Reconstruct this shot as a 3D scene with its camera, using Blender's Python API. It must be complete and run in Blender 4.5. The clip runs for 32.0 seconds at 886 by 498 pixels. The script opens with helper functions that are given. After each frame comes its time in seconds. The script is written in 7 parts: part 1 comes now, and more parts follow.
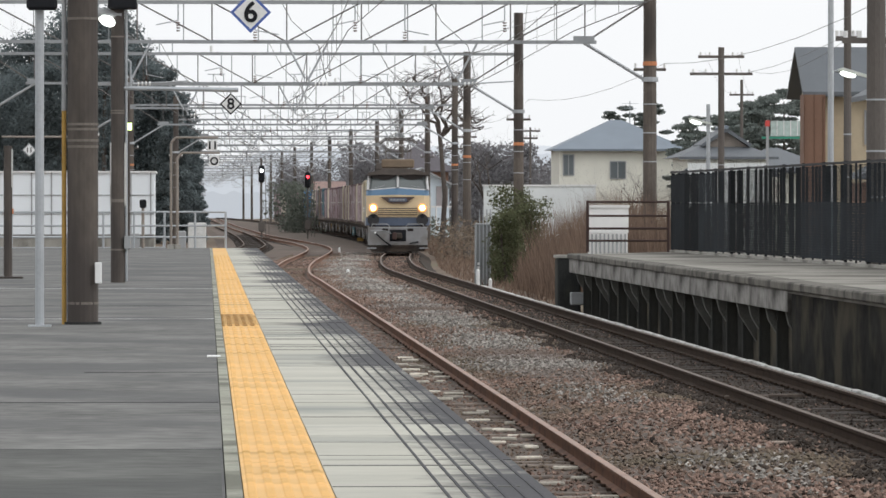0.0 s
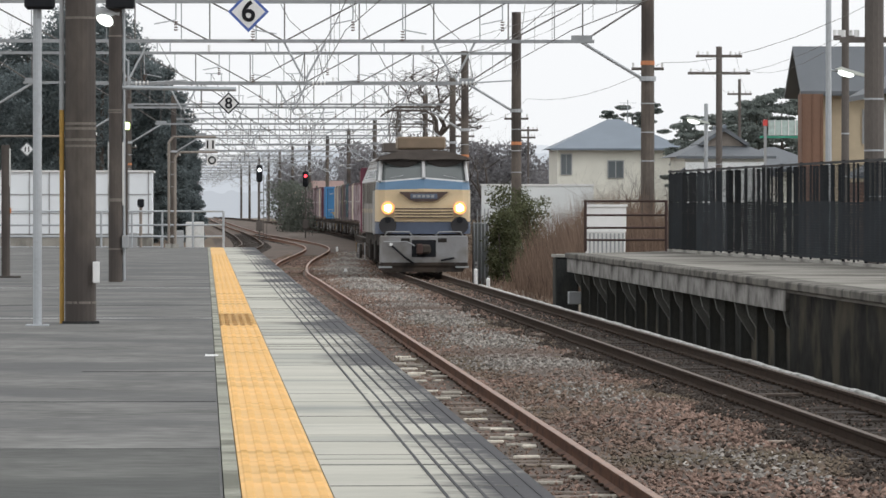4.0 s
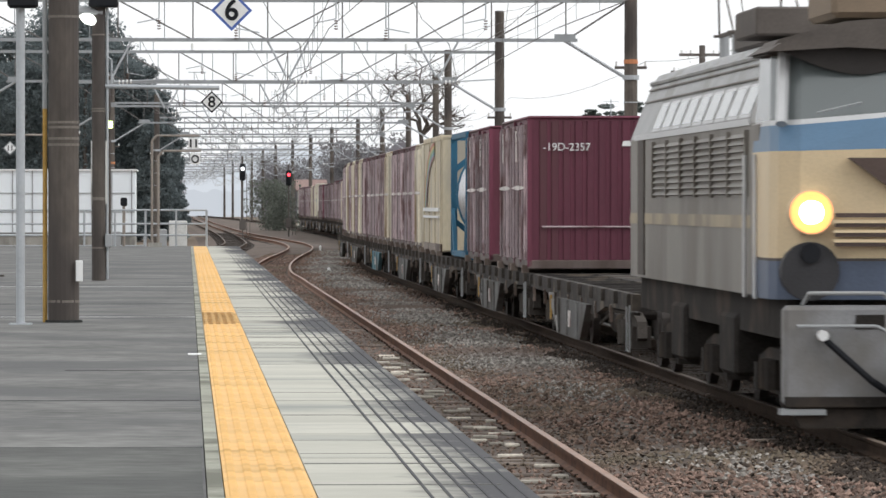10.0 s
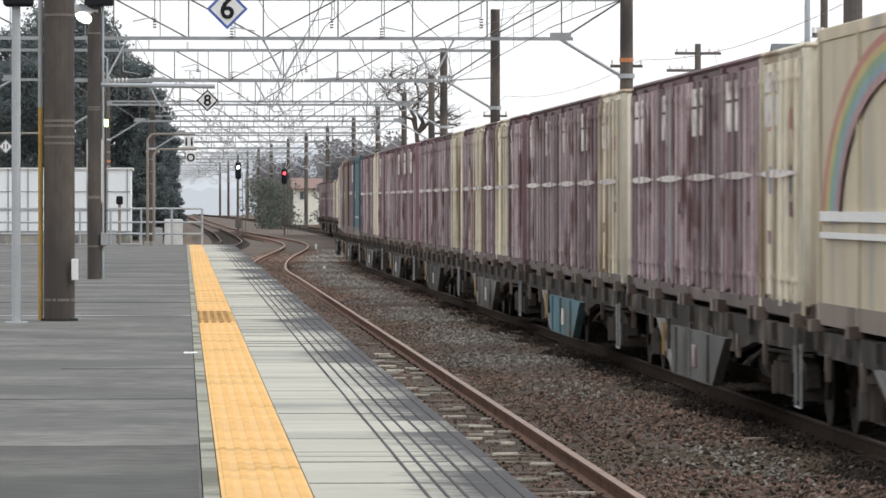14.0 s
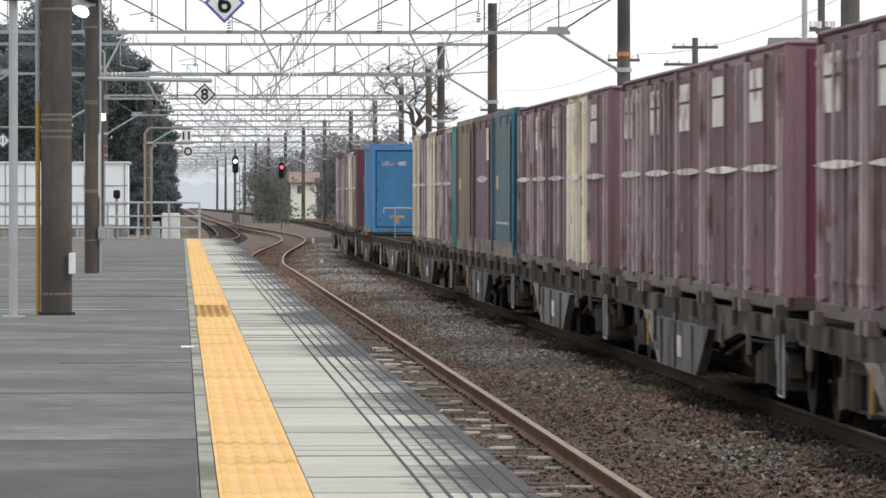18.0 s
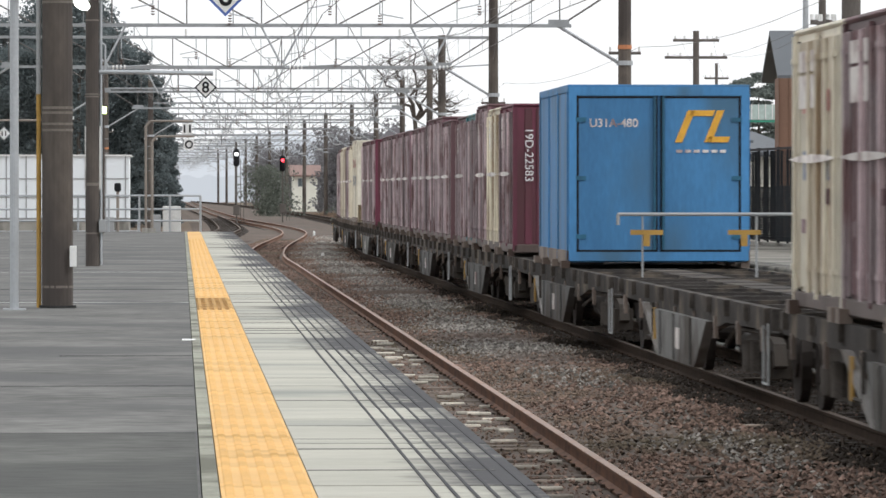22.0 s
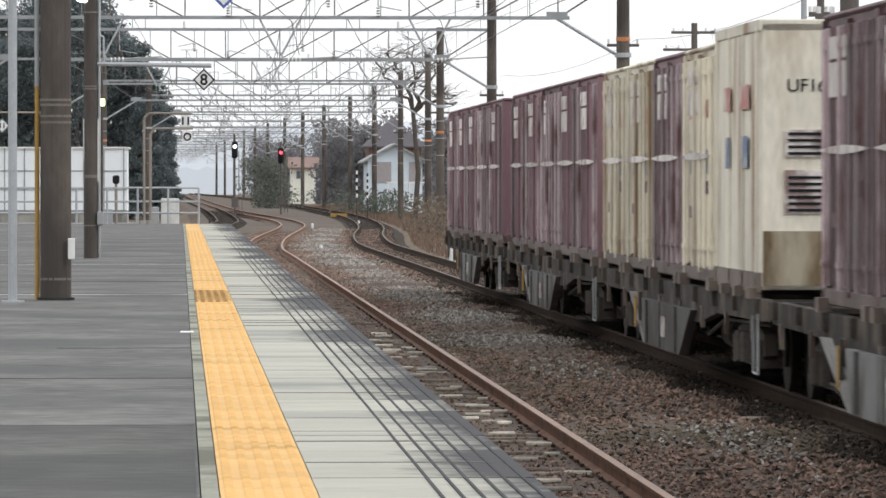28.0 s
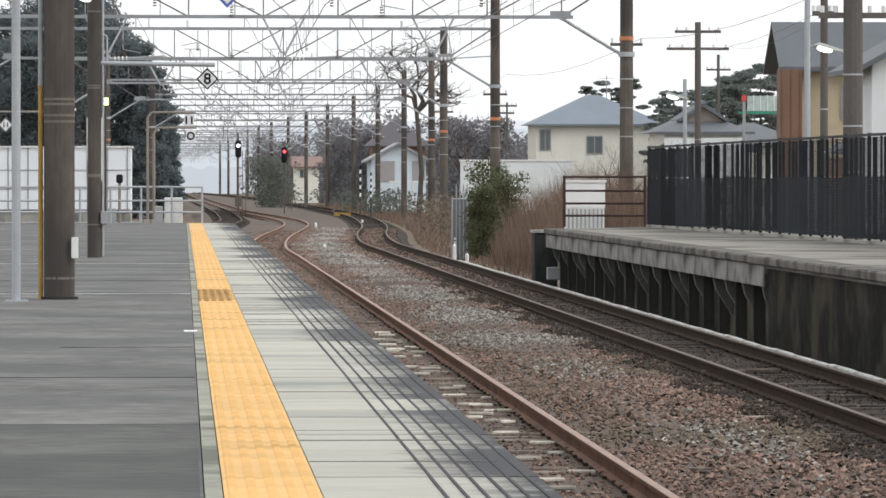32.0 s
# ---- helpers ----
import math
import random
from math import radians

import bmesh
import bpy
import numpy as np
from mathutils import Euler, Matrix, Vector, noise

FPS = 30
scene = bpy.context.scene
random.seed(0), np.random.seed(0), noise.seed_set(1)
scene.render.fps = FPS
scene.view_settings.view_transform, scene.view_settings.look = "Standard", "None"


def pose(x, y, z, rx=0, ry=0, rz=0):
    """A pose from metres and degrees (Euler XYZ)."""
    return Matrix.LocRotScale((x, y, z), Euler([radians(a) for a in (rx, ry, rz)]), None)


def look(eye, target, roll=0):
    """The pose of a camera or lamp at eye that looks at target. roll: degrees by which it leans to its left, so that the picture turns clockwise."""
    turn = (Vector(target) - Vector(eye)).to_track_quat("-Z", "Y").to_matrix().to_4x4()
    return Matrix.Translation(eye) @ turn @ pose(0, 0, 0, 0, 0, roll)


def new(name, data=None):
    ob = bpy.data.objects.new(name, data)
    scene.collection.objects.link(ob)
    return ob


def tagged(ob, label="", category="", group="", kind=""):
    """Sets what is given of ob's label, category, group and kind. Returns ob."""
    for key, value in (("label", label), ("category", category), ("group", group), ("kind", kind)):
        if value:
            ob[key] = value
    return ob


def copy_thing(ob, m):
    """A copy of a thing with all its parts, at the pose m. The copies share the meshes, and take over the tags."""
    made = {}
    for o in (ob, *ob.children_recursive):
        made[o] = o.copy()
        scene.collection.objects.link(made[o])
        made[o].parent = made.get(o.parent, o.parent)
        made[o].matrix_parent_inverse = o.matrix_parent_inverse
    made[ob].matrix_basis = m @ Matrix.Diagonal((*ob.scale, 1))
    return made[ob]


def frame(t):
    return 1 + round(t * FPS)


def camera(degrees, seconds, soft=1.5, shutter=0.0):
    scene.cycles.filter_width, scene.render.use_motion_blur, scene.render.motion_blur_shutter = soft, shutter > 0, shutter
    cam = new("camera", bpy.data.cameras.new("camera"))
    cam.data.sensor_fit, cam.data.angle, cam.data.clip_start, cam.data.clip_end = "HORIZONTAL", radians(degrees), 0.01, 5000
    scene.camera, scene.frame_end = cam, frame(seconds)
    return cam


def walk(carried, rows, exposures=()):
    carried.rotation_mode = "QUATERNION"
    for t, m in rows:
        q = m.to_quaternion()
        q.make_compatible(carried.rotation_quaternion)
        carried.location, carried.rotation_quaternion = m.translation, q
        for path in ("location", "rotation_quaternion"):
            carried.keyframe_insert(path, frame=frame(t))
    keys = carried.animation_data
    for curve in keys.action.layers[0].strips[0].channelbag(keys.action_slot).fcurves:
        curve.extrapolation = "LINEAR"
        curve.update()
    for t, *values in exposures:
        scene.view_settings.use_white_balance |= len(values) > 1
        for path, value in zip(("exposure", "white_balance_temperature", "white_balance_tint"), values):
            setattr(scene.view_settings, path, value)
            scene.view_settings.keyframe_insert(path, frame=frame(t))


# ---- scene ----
# Plan: x to the right of the platform's line, y along the line away from the viewer, z = 0 at the rail heads.
EYE = Vector((0.0, 0.0, 2.05))
LENS = 9.290          # degrees across the picture
DEP = 9650.0          # the same lens as a length
cam = camera(LENS, 32.0, soft=1.55, shutter=0.4)


def aim(dx, dy):
    """The camera's pose on its stand: swung dx to the left and dy downwards, in thousandths of a tenth of the lens length."""
    a, p = math.atan((784 - 325 - dx) / DEP), math.atan((441 - 321 - dy) / DEP)
    way = Vector((math.sin(a) * math.cos(p), math.cos(a) * math.cos(p), -math.sin(p)))
    return look(EYE, EYE + way * 100)


walk(cam, [(t, aim(dx, dy)) for t, dx, dy in (
    (0, 41.4, 44.4), (0.5, 40.0, 44.4), (1, 40.0, 44.4), (1.5, 40.0, 44.4), (2, 39.9, 44.4), (2.5, 39.8, 44.3), (3, 39.5, 44.4), (3.5, 38.4, 43.6),
    (5.5, 32.2, 42.9), (6, 27.8, 43.1), (6.5, 23.3, 43.0), (7, 20.1, 42.9), (7.5, 17.1, 42.9), (8, 15.3, 42.9), (8.5, 13.8, 42.9), (9, 12.0, 42.8),
    (9.5, 9.4, 41.3), (10, 7.7, 41.0), (10.5, 6.2, 39.8), (11, 4.5, 38.5), (11.2, 3.9, 38.3), (11.4, 3.4, 42.9), (11.5, 3.1, 43.1), (12, 1.8, 43.6),
    (12.5, 1.9, 42.9), (13, 1.6, 41.0), (13.5, 0.8, 39.5), (14, 0.0, 38.3), (14.5, -1.4, 36.8), (16.5, -4.6, 30.9), (17, -5.4, 30.3),
    (17.5, -4.6, 29.1), (18, -4.9, 27.6), (18.5, -5.4, 26.0), (19, -4.8, 24.5), (19.5, -4.3, 23.2), (20, -2.8, 21.4), (20.5, -2.3, 19.9),
    (21, -3.0, 18.4), (21.5, -3.8, 16.8), (22, -3.2, 15.3), (22.5, -3.0, 14.6), (23, -3.0, 13.8), (23.5, -4.3, 12.2), (24, -4.5, 10.9),
    (24.5, -4.8, 10.4), (25, -6.3, 9.2), (25.5, -6.2, 7.7), (27.5, -6.4, 3.0), (28, -6.2, 1.5), (28.5, -6.1, 1.3), (29, -3.0, 0.0),
    (29.5, -2.9, -0.2), (30, -2.7, -1.5), (30.5, -1.2, -1.6), (31, -0.1, -1.5), (31.5, -0.3, -0.3), (32, 0.0, 0.0),
)], exposures=((0.0, 0.04), (8.6, 0.06), (10.6, 0.23), (32.0, 0.21)))

# ---- world and light: an overcast, hazy afternoon ----
world = bpy.data.worlds.new("sky")
scene.world = world
world.use_nodes = True
wn, wl = world.node_tree.nodes, world.node_tree.links
sky = wn.new("ShaderNodeTexSky")
sky.sky_type, sky.sun_disc = "NISHITA", False
sky.sun_elevation, sky.sun_rotation = radians(34), radians(62)
sky.dust_density, sky.air_density, sky.ozone_density = 5.0, 1.5, 1.0
pale = wn.new("ShaderNodeHueSaturation")
pale.inputs["Saturation"].default_value = 0.12
cloud = wn.new("ShaderNodeMix")
cloud.data_type, cloud.inputs[0].default_value = "RGBA", 0.8
cloud.inputs[7].default_value = (11.1, 11.3, 11.55, 1)
wl.new(sky.outputs[0], pale.inputs["Color"])
wl.new(pale.outputs[0], cloud.inputs[6])
wl.new(cloud.outputs[2], wn["Background"].inputs[0])
wn["Background"].inputs[1].default_value = 0.1
sun = new("sun", bpy.data.lights.new("sun", "SUN"))
sun.data.energy, sun.data.angle, sun.data.color = 0.9, radians(25), (0.98, 0.985, 1.0)
sun.matrix_world = look((60, 40, 60), (0, 80, 0))


# ---- materials ----
def mat(name, col, rough=0.8, metal=0.0, spread=0.25, scale=3.0, fine=40.0, bump=0.15, stain=None, amount=0.0,
        stretch=(1, 1, 1), island=0.0, single=0.0, spec=0.4, coord="Object"):
    """A worn surface: base colour with coarse and fine mottling, stains of a second colour and a fine relief."""
    m = bpy.data.materials.new(name)
    m.use_nodes = True
    n, l = m.node_tree.nodes, m.node_tree.links
    b = n["Principled BSDF"]
    b.inputs["Metallic"].default_value, b.inputs["Specular IOR Level"].default_value = metal, spec
    tc, mp = n.new("ShaderNodeTexCoord"), n.new("ShaderNodeMapping")
    mp.inputs["Scale"].default_value = stretch
    l.new(tc.outputs[coord], mp.inputs[0])
    if single:
        info, shift, plus = n.new("ShaderNodeObjectInfo"), n.new("ShaderNodeVectorMath"), n.new("ShaderNodeVectorMath")
        shift.operation, shift.inputs[1].default_value = "MULTIPLY", (31.0, 47.0, 19.0)
        l.new(info.outputs["Random"], shift.inputs[0])
        l.new(tc.outputs[coord], plus.inputs[0]), l.new(shift.outputs[0], plus.inputs[1]), l.new(plus.outputs[0], mp.inputs[0])
    big, small = n.new("ShaderNodeTexNoise"), n.new("ShaderNodeTexNoise")
    for q, s in ((big, scale), (small, fine)):
        q.inputs["Scale"].default_value, q.inputs["Detail"].default_value = s, 4.0
        l.new(mp.outputs[0], q.inputs["Vector"])
    mul = n.new("ShaderNodeMath")
    mul.operation = "MULTIPLY_ADD"
    mul.inputs[1].default_value = 0.6
    l.new(big.outputs[0], mul.inputs[0])
    half = n.new("ShaderNodeMath")
    half.operation = "MULTIPLY"
    half.inputs[1].default_value = 0.4
    l.new(small.outputs[0], half.inputs[0])
    l.new(half.outputs[0], mul.inputs[2])
    rng = n.new("ShaderNodeMapRange")
    rng.inputs[1].default_value, rng.inputs[2].default_value = 0.3, 0.7
    rng.inputs[3].default_value, rng.inputs[4].default_value = 1 - spread, 1 + spread
    l.new(mul.outputs[0], rng.inputs[0])
    value = rng.outputs[0]
    for source, width in (("Random Per Island", island), ("Random", single)):
        if width:
            g = n.new("ShaderNodeNewGeometry" if source != "Random" else "ShaderNodeObjectInfo")
            r2, mm = n.new("ShaderNodeMapRange"), n.new("ShaderNodeMath")
            r2.inputs[3].default_value, r2.inputs[4].default_value = 1 - width, 1 + width
            l.new(g.outputs[source], r2.inputs[0])
            mm.operation = "MULTIPLY"
            l.new(value, mm.inputs[0]), l.new(r2.outputs[0], mm.inputs[1])
            value = mm.outputs[0]
    hsv = n.new("ShaderNodeHueSaturation")
    hsv.inputs["Color"].default_value = (*col, 1)
    l.new(value, hsv.inputs["Value"])
    out = hsv.outputs[0]
    if stain:
        st, ramp, mix = n.new("ShaderNodeTexNoise"), n.new("ShaderNodeMapRange"), n.new("ShaderNodeMix")
        st.inputs["Scale"].default_value, st.inputs["Detail"].default_value = scale * 0.7, 6.0
        off = n.new("ShaderNodeVectorMath")
        off.inputs[1].default_value = (7.3, 2.1, 4.4)
        l.new(mp.outputs[0], off.inputs[0]), l.new(off.outputs[0], st.inputs["Vector"])
        ramp.inputs[1].default_value, ramp.inputs[2].default_value = 0.62 - 0.3 * amount, 0.72 - 0.2 * amount
        l.new(st.outputs[0], ramp.inputs[0])
        mix.data_type, mix.inputs[7].default_value = "RGBA", (*stain, 1)
        l.new(ramp.outputs[0], mix.inputs[0]), l.new(out, mix.inputs[6])
        out = mix.outputs[2]
    l.new(out, b.inputs["Base Color"])
    rr = n.new("ShaderNodeMapRange")
    rr.inputs[3].default_value, rr.inputs[4].default_value = max(rough - 0.12, 0.02), min(rough + 0.12, 1)
    l.new(mul.outputs[0], rr.inputs[0]), l.new(rr.outputs[0], b.inputs["Roughness"])
    if bump:
        bp = n.new("ShaderNodeBump")
        bp.inputs["Strength"].default_value, bp.inputs["Distance"].default_value = bump, 0.02
        l.new(small.outputs[0], bp.inputs["Height"]), l.new(bp.outputs[0], b.inputs["Normal"])
    return m


def glow(name, col, power):
    m = bpy.data.materials.new(name)
    m.use_nodes = True
    b = m.node_tree.nodes["Principled BSDF"]
    b.inputs["Base Color"].default_value = (*col, 1)
    b.inputs["Emission Color"].default_value, b.inputs["Emission Strength"].default_value = (*col, 1), power
    return m


def glassy(name, col, rough=0.08):
    m = bpy.data.materials.new(name)
    m.use_nodes = True
    b = m.node_tree.nodes["Principled BSDF"]
    b.inputs["Base Color"].default_value = (*col, 1)
    b.inputs["Roughness"].default_value, b.inputs["Specular IOR Level"].default_value = rough, 0.8
    return m


M_ASPHALT = mat("asphalt", (0.128, 0.127, 0.12), 0.85, scale=1.0, fine=8, spread=0.65, stretch=(1.0, 0.9, 1), stain=(0.08, 0.08, 0.08), amount=0.52, bump=0.45)
M_SLAB = mat("platform_concrete", (0.42, 0.41, 0.355), 0.85, scale=1.6, fine=24, spread=0.16, single=0.16, stretch=(0.35, 1, 1), stain=(0.27, 0.28, 0.255), amount=0.3)


def grime_edge(m, x_from, x_to, col, scatter):
    """Dirt creeping in from the platform's edge, to a different reach on each slab."""
    n, l = m.node_tree.nodes, m.node_tree.links
    b = n["Principled BSDF"]
    old = b.inputs["Base Color"].links[0].from_socket
    tc, sep, info, nz = (n.new("ShaderNode" + k) for k in ("TexCoord", "SeparateXYZ", "ObjectInfo", "TexNoise"))
    nz.inputs["Scale"].default_value, nz.inputs["Detail"].default_value = 5.0, 5.0
    plus = n.new("ShaderNodeVectorMath")
    l.new(tc.outputs["Object"], sep.inputs[0]), l.new(tc.outputs["Object"], plus.inputs[0])
    l.new(info.outputs["Location"], plus.inputs[1]), l.new(plus.outputs[0], nz.inputs["Vector"])
    wob, rnd_, add, rng, mix = n.new("ShaderNodeMath"), n.new("ShaderNodeMath"), n.new("ShaderNodeMath"), n.new("ShaderNodeMapRange"), n.new("ShaderNodeMix")
    wob.operation, wob.inputs[1].default_value = "MULTIPLY_ADD", 0.5
    l.new(nz.outputs[0], wob.inputs[0]), l.new(sep.outputs[0], wob.inputs[2])
    rnd_.operation, rnd_.inputs[1].default_value = "MULTIPLY", scatter
    l.new(info.outputs["Random"], rnd_.inputs[0])
    add.operation = "SUBTRACT"
    l.new(wob.outputs[0], add.inputs[0]), l.new(rnd_.outputs[0], add.inputs[1])
    rng.inputs[1].default_value, rng.inputs[2].default_value = x_from, x_to
    l.new(add.outputs[0], rng.inputs[0])
    mix.data_type, mix.inputs[7].default_value = "RGBA", (*col, 1)
    l.new(rng.outputs[0], mix.inputs[0]), l.new(old, mix.inputs[6]), l.new(mix.outputs[2], b.inputs["Base Color"])


grime_edge(M_SLAB, 0.78, 1.04, (0.058, 0.057, 0.062), 0.46)
M_GROOVE = mat("groove_filler", (0.055, 0.055, 0.06), 0.9)
M_TILE = mat("tactile_yellow", (0.74, 0.45, 0.17), 0.75, scale=2.0, fine=30, spread=0.12, single=0.08, stain=(0.5, 0.28, 0.08), amount=0.15)
M_CONC = mat("concrete", (0.33, 0.32, 0.29), 0.9, scale=1.5, spread=0.25, stain=(0.16, 0.155, 0.14), amount=0.5, stretch=(1, 1, 0.4))
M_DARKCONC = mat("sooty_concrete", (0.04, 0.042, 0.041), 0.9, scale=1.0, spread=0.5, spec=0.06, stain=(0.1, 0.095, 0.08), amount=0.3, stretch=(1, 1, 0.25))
M_KERB = mat("white_kerb", (0.62, 0.62, 0.6), 0.85, scale=2.0, spread=0.2, stain=(0.3, 0.29, 0.27), amount=0.4)
M_RUST = mat("rusty_rail", (0.175, 0.085, 0.05), 0.8, scale=4, spread=0.35, stain=(0.1, 0.05, 0.033), amount=0.4)
M_RUSTHEAD = mat("rusty_railhead", (0.28, 0.155, 0.095), 0.45, metal=0.3, scale=3, spread=0.3, stain=(0.22, 0.1, 0.055), amount=0.4, bump=0.03, spec=0.5)
M_RAIL = mat("worn_rail", (0.052, 0.036, 0.027), 0.9, scale=4, spread=0.35, spec=0.08)
M_DARK_ASPHALT = mat("older_asphalt", (0.082, 0.083, 0.077), 0.9, scale=1.0, fine=8, spread=0.6, stain=(0.06, 0.062, 0.058), amount=0.5, bump=0.5)
M_HEAD = mat("worn_railhead", (0.15, 0.12, 0.1), 0.7, metal=0.2, spread=0.2, bump=0.02, spec=0.2)
M_SLEEPER = mat("sleeper", (0.22, 0.18, 0.15), 0.9, scale=6, fine=40, single=0.5, spread=0.4, stain=(0.09, 0.07, 0.058), amount=0.55)
M_SLEEPER_DARK = mat("dark_sleeper", (0.05, 0.041, 0.035), 0.9, scale=5, single=0.3, spread=0.35)
M_GROUND = mat("trackside_soil", (0.165, 0.128, 0.1), 0.95, scale=0.12, fine=6, spread=0.35, stain=(0.15, 0.14, 0.095), amount=0.4, bump=0.5, spec=0.1)
M_BALLAST = mat("ballast_bed", (0.14, 0.112, 0.096), 0.95, scale=0.35, fine=14, spread=0.45, stain=(0.13, 0.115, 0.1), amount=0.4, bump=0.6, spec=0.1)
# Darker bed for the strips inside and right beside the main rails.
M_DARKBED = mat("oily_bed", (0.055, 0.044, 0.037), 0.95, scale=0.5, fine=16, spread=0.4, stain=(0.045, 0.038, 0.032), amount=0.4, bump=0.5, spec=0.1)
M_STONE = mat("grey_stone", (0.285, 0.265, 0.24), 0.9, scale=0.25, fine=10, spread=0.3, island=0.55, stain=(0.19, 0.15, 0.13), amount=0.4, bump=0.0, spec=0.12)
M_STONE_BROWN = mat("rust_brown_stone", (0.225, 0.155, 0.125), 0.9, scale=0.2, fine=10, spread=0.35, island=0.55, stain=(0.17, 0.14, 0.105), amount=0.4, bump=0.0, spec=0.12)
M_DARKSTONE = mat("oily_stone", (0.064, 0.05, 0.041), 0.9, scale=0.3, fine=10, spread=0.35, island=0.5, stain=(0.055, 0.045, 0.038), amount=0.5, bump=0.0, spec=0.15)
M_POLE = mat("brown_pole", (0.112, 0.094, 0.08), 0.75, scale=2.4, fine=18, spread=0.45, stain=(0.06, 0.05, 0.045), amount=0.5, stretch=(1, 1, 0.35))
M_POLEFAR = mat("concrete_pole", (0.125, 0.11, 0.1), 0.85, scale=1.0, spread=0.25, stretch=(1, 1, 0.25))
M_GALV = mat("galvanised_steel", (0.42, 0.44, 0.46), 0.5, metal=0.35, scale=3, spread=0.15)
M_TRUSS = mat("truss_steel", (0.31, 0.325, 0.335), 0.6, metal=0.2, scale=2, spread=0.2)
M_WEB = mat("weathered_web_steel", (0.15, 0.14, 0.135), 0.7, metal=0.1, scale=2, spread=0.3)
M_WIRE = mat("wire", (0.13, 0.125, 0.12), 0.6, bump=0)
M_BLACK = mat("black_paint", (0.012, 0.013, 0.016), 0.6, spread=0.3, spec=0.2)
M_FENCE = mat("black_fence_mesh", (0.016, 0.019, 0.022), 0.85, scale=1.5, spread=0.4, single=0.7, spec=0.06)
M_OCHRE = mat("dull_yellow_paint", (0.4, 0.24, 0.06), 0.7, spread=0.25)
M_STRAP = mat("dull_strap", (0.17, 0.15, 0.13), 0.7, spread=0.2)
M_YELLOW = mat("yellow_paint", (0.72, 0.38, 0.05), 0.6)
M_ORANGE = mat("orange_band", (0.6, 0.24, 0.11), 0.7, spread=0.25)
M_WHITE = mat("white_paint", (0.78, 0.78, 0.77), 0.55, spread=0.08)
M_BLUE = mat("blue_paint", (0.08, 0.14, 0.42), 0.5)
M_BORDER = mat("mossy_border", (0.3, 0.3, 0.245), 0.9, scale=2.5, spread=0.35, stain=(0.13, 0.13, 0.1), amount=0.5)
M_GREY = mat("grey_paint", (0.33, 0.34, 0.345), 0.55, spread=0.12)


# ---- building helpers ----
def part(name, bm, material, parent=None, label=""):
    me = bpy.data.meshes.new(name)
    if isinstance(bm, bmesh.types.BMesh):
        bm.to_mesh(me)
        bm.free()
    else:
        me.from_pydata(*bm)
    for m in (material if isinstance(material, (list, tuple)) else (material,)):
        me.materials.append(m)
    ob = new(name, me)
    if parent:
        ob.parent = parent
    if label:
        ob["label"] = label
    return ob


def again(ob, parent, x=0.0, y=0.0, z=0.0, rz=0.0, name=""):
    """Another object on the mesh of ob."""
    o = new(name or ob.name.split(".")[0], ob.data)
    o.parent = parent
    o.matrix_basis = pose(x, y, z, 0, 0, rz)
    return o


def thing(name, label, category, m=None, group="", kind=""):
    o = tagged(new(name), label, category, group, kind)
    o.matrix_basis = m or Matrix()
    return o


def B(*boxes, bev=0.0):
    """A bmesh of boxes (x0, x1, y0, y1, z0, z1)."""
    bm = bmesh.new()
    for b in boxes:
        add_box(bm, *b)
    if bev:
        bmesh.ops.bevel(bm, geom=bm.edges[:], offset=bev, segments=1, affect="EDGES", clamp_overlap=True)
    return bm


def add_box(bm, x0, x1, y0, y1, z0, z1):
    v = [bm.verts.new((x, y, z)) for z in (z0, z1) for y in (y0, y1) for x in (x0, x1)]
    for q in ((0, 2, 3, 1), (4, 5, 7, 6), (0, 1, 5, 4), (2, 6, 7, 3), (0, 4, 6, 2), (1, 3, 7, 5)):
        bm.faces.new([v[i] for i in q])
    return v


def add_rod(bm, a, b, r, r2=None, seg=8):
    """A round bar from a to b."""
    a, b = Vector(a), Vector(b)
    d = (b - a).normalized()
    s = d.orthogonal().normalized()
    t = d.cross(s)
    r2 = r if r2 is None else r2
    rings = []
    for p, q in ((a, r), (b, r2)):
        rings.append([bm.verts.new(p + (s * math.cos(k * math.tau / seg) + t * math.sin(k * math.tau / seg)) * q) for k in range(seg)])
    for k in range(seg):
        bm.faces.new((rings[0][k], rings[0][(k + 1) % seg], rings[1][(k + 1) % seg], rings[1][k]))
    bm.faces.new(rings[0][::-1]), bm.faces.new(rings[1])


def R(*rods, seg=8):
    bm = bmesh.new()
    for q in rods:
        add_rod(bm, q[0], q[1], q[2], q[3] if len(q) > 3 else None, seg)
    return bm


def add_prism(bm, outline, axis, lo, hi):
    """An outline of (u, v) pushed along an axis: 'x' gives (., u, v), 'y' (u, ., v), 'z' (u, v, .)."""
    def at(u, v, w):
        return {"x": (w, u, v), "y": (u, w, v), "z": (u, v, w)}[axis]
    a, b = [bm.verts.new(at(u, v, lo)) for u, v in outline], [bm.verts.new(at(u, v, hi)) for u, v in outline]
    k = len(outline)
    for i in range(k):
        bm.faces.new((a[i], a[(i + 1) % k], b[(i + 1) % k], b[i]))
    bm.faces.new(a[::-1]), bm.faces.new(b)


def prism(outline, axis, lo, hi):
    bm = bmesh.new()
    add_prism(bm, outline, axis, lo, hi)
    bmesh.ops.recalc_face_normals(bm, faces=bm.faces[:])
    return bm


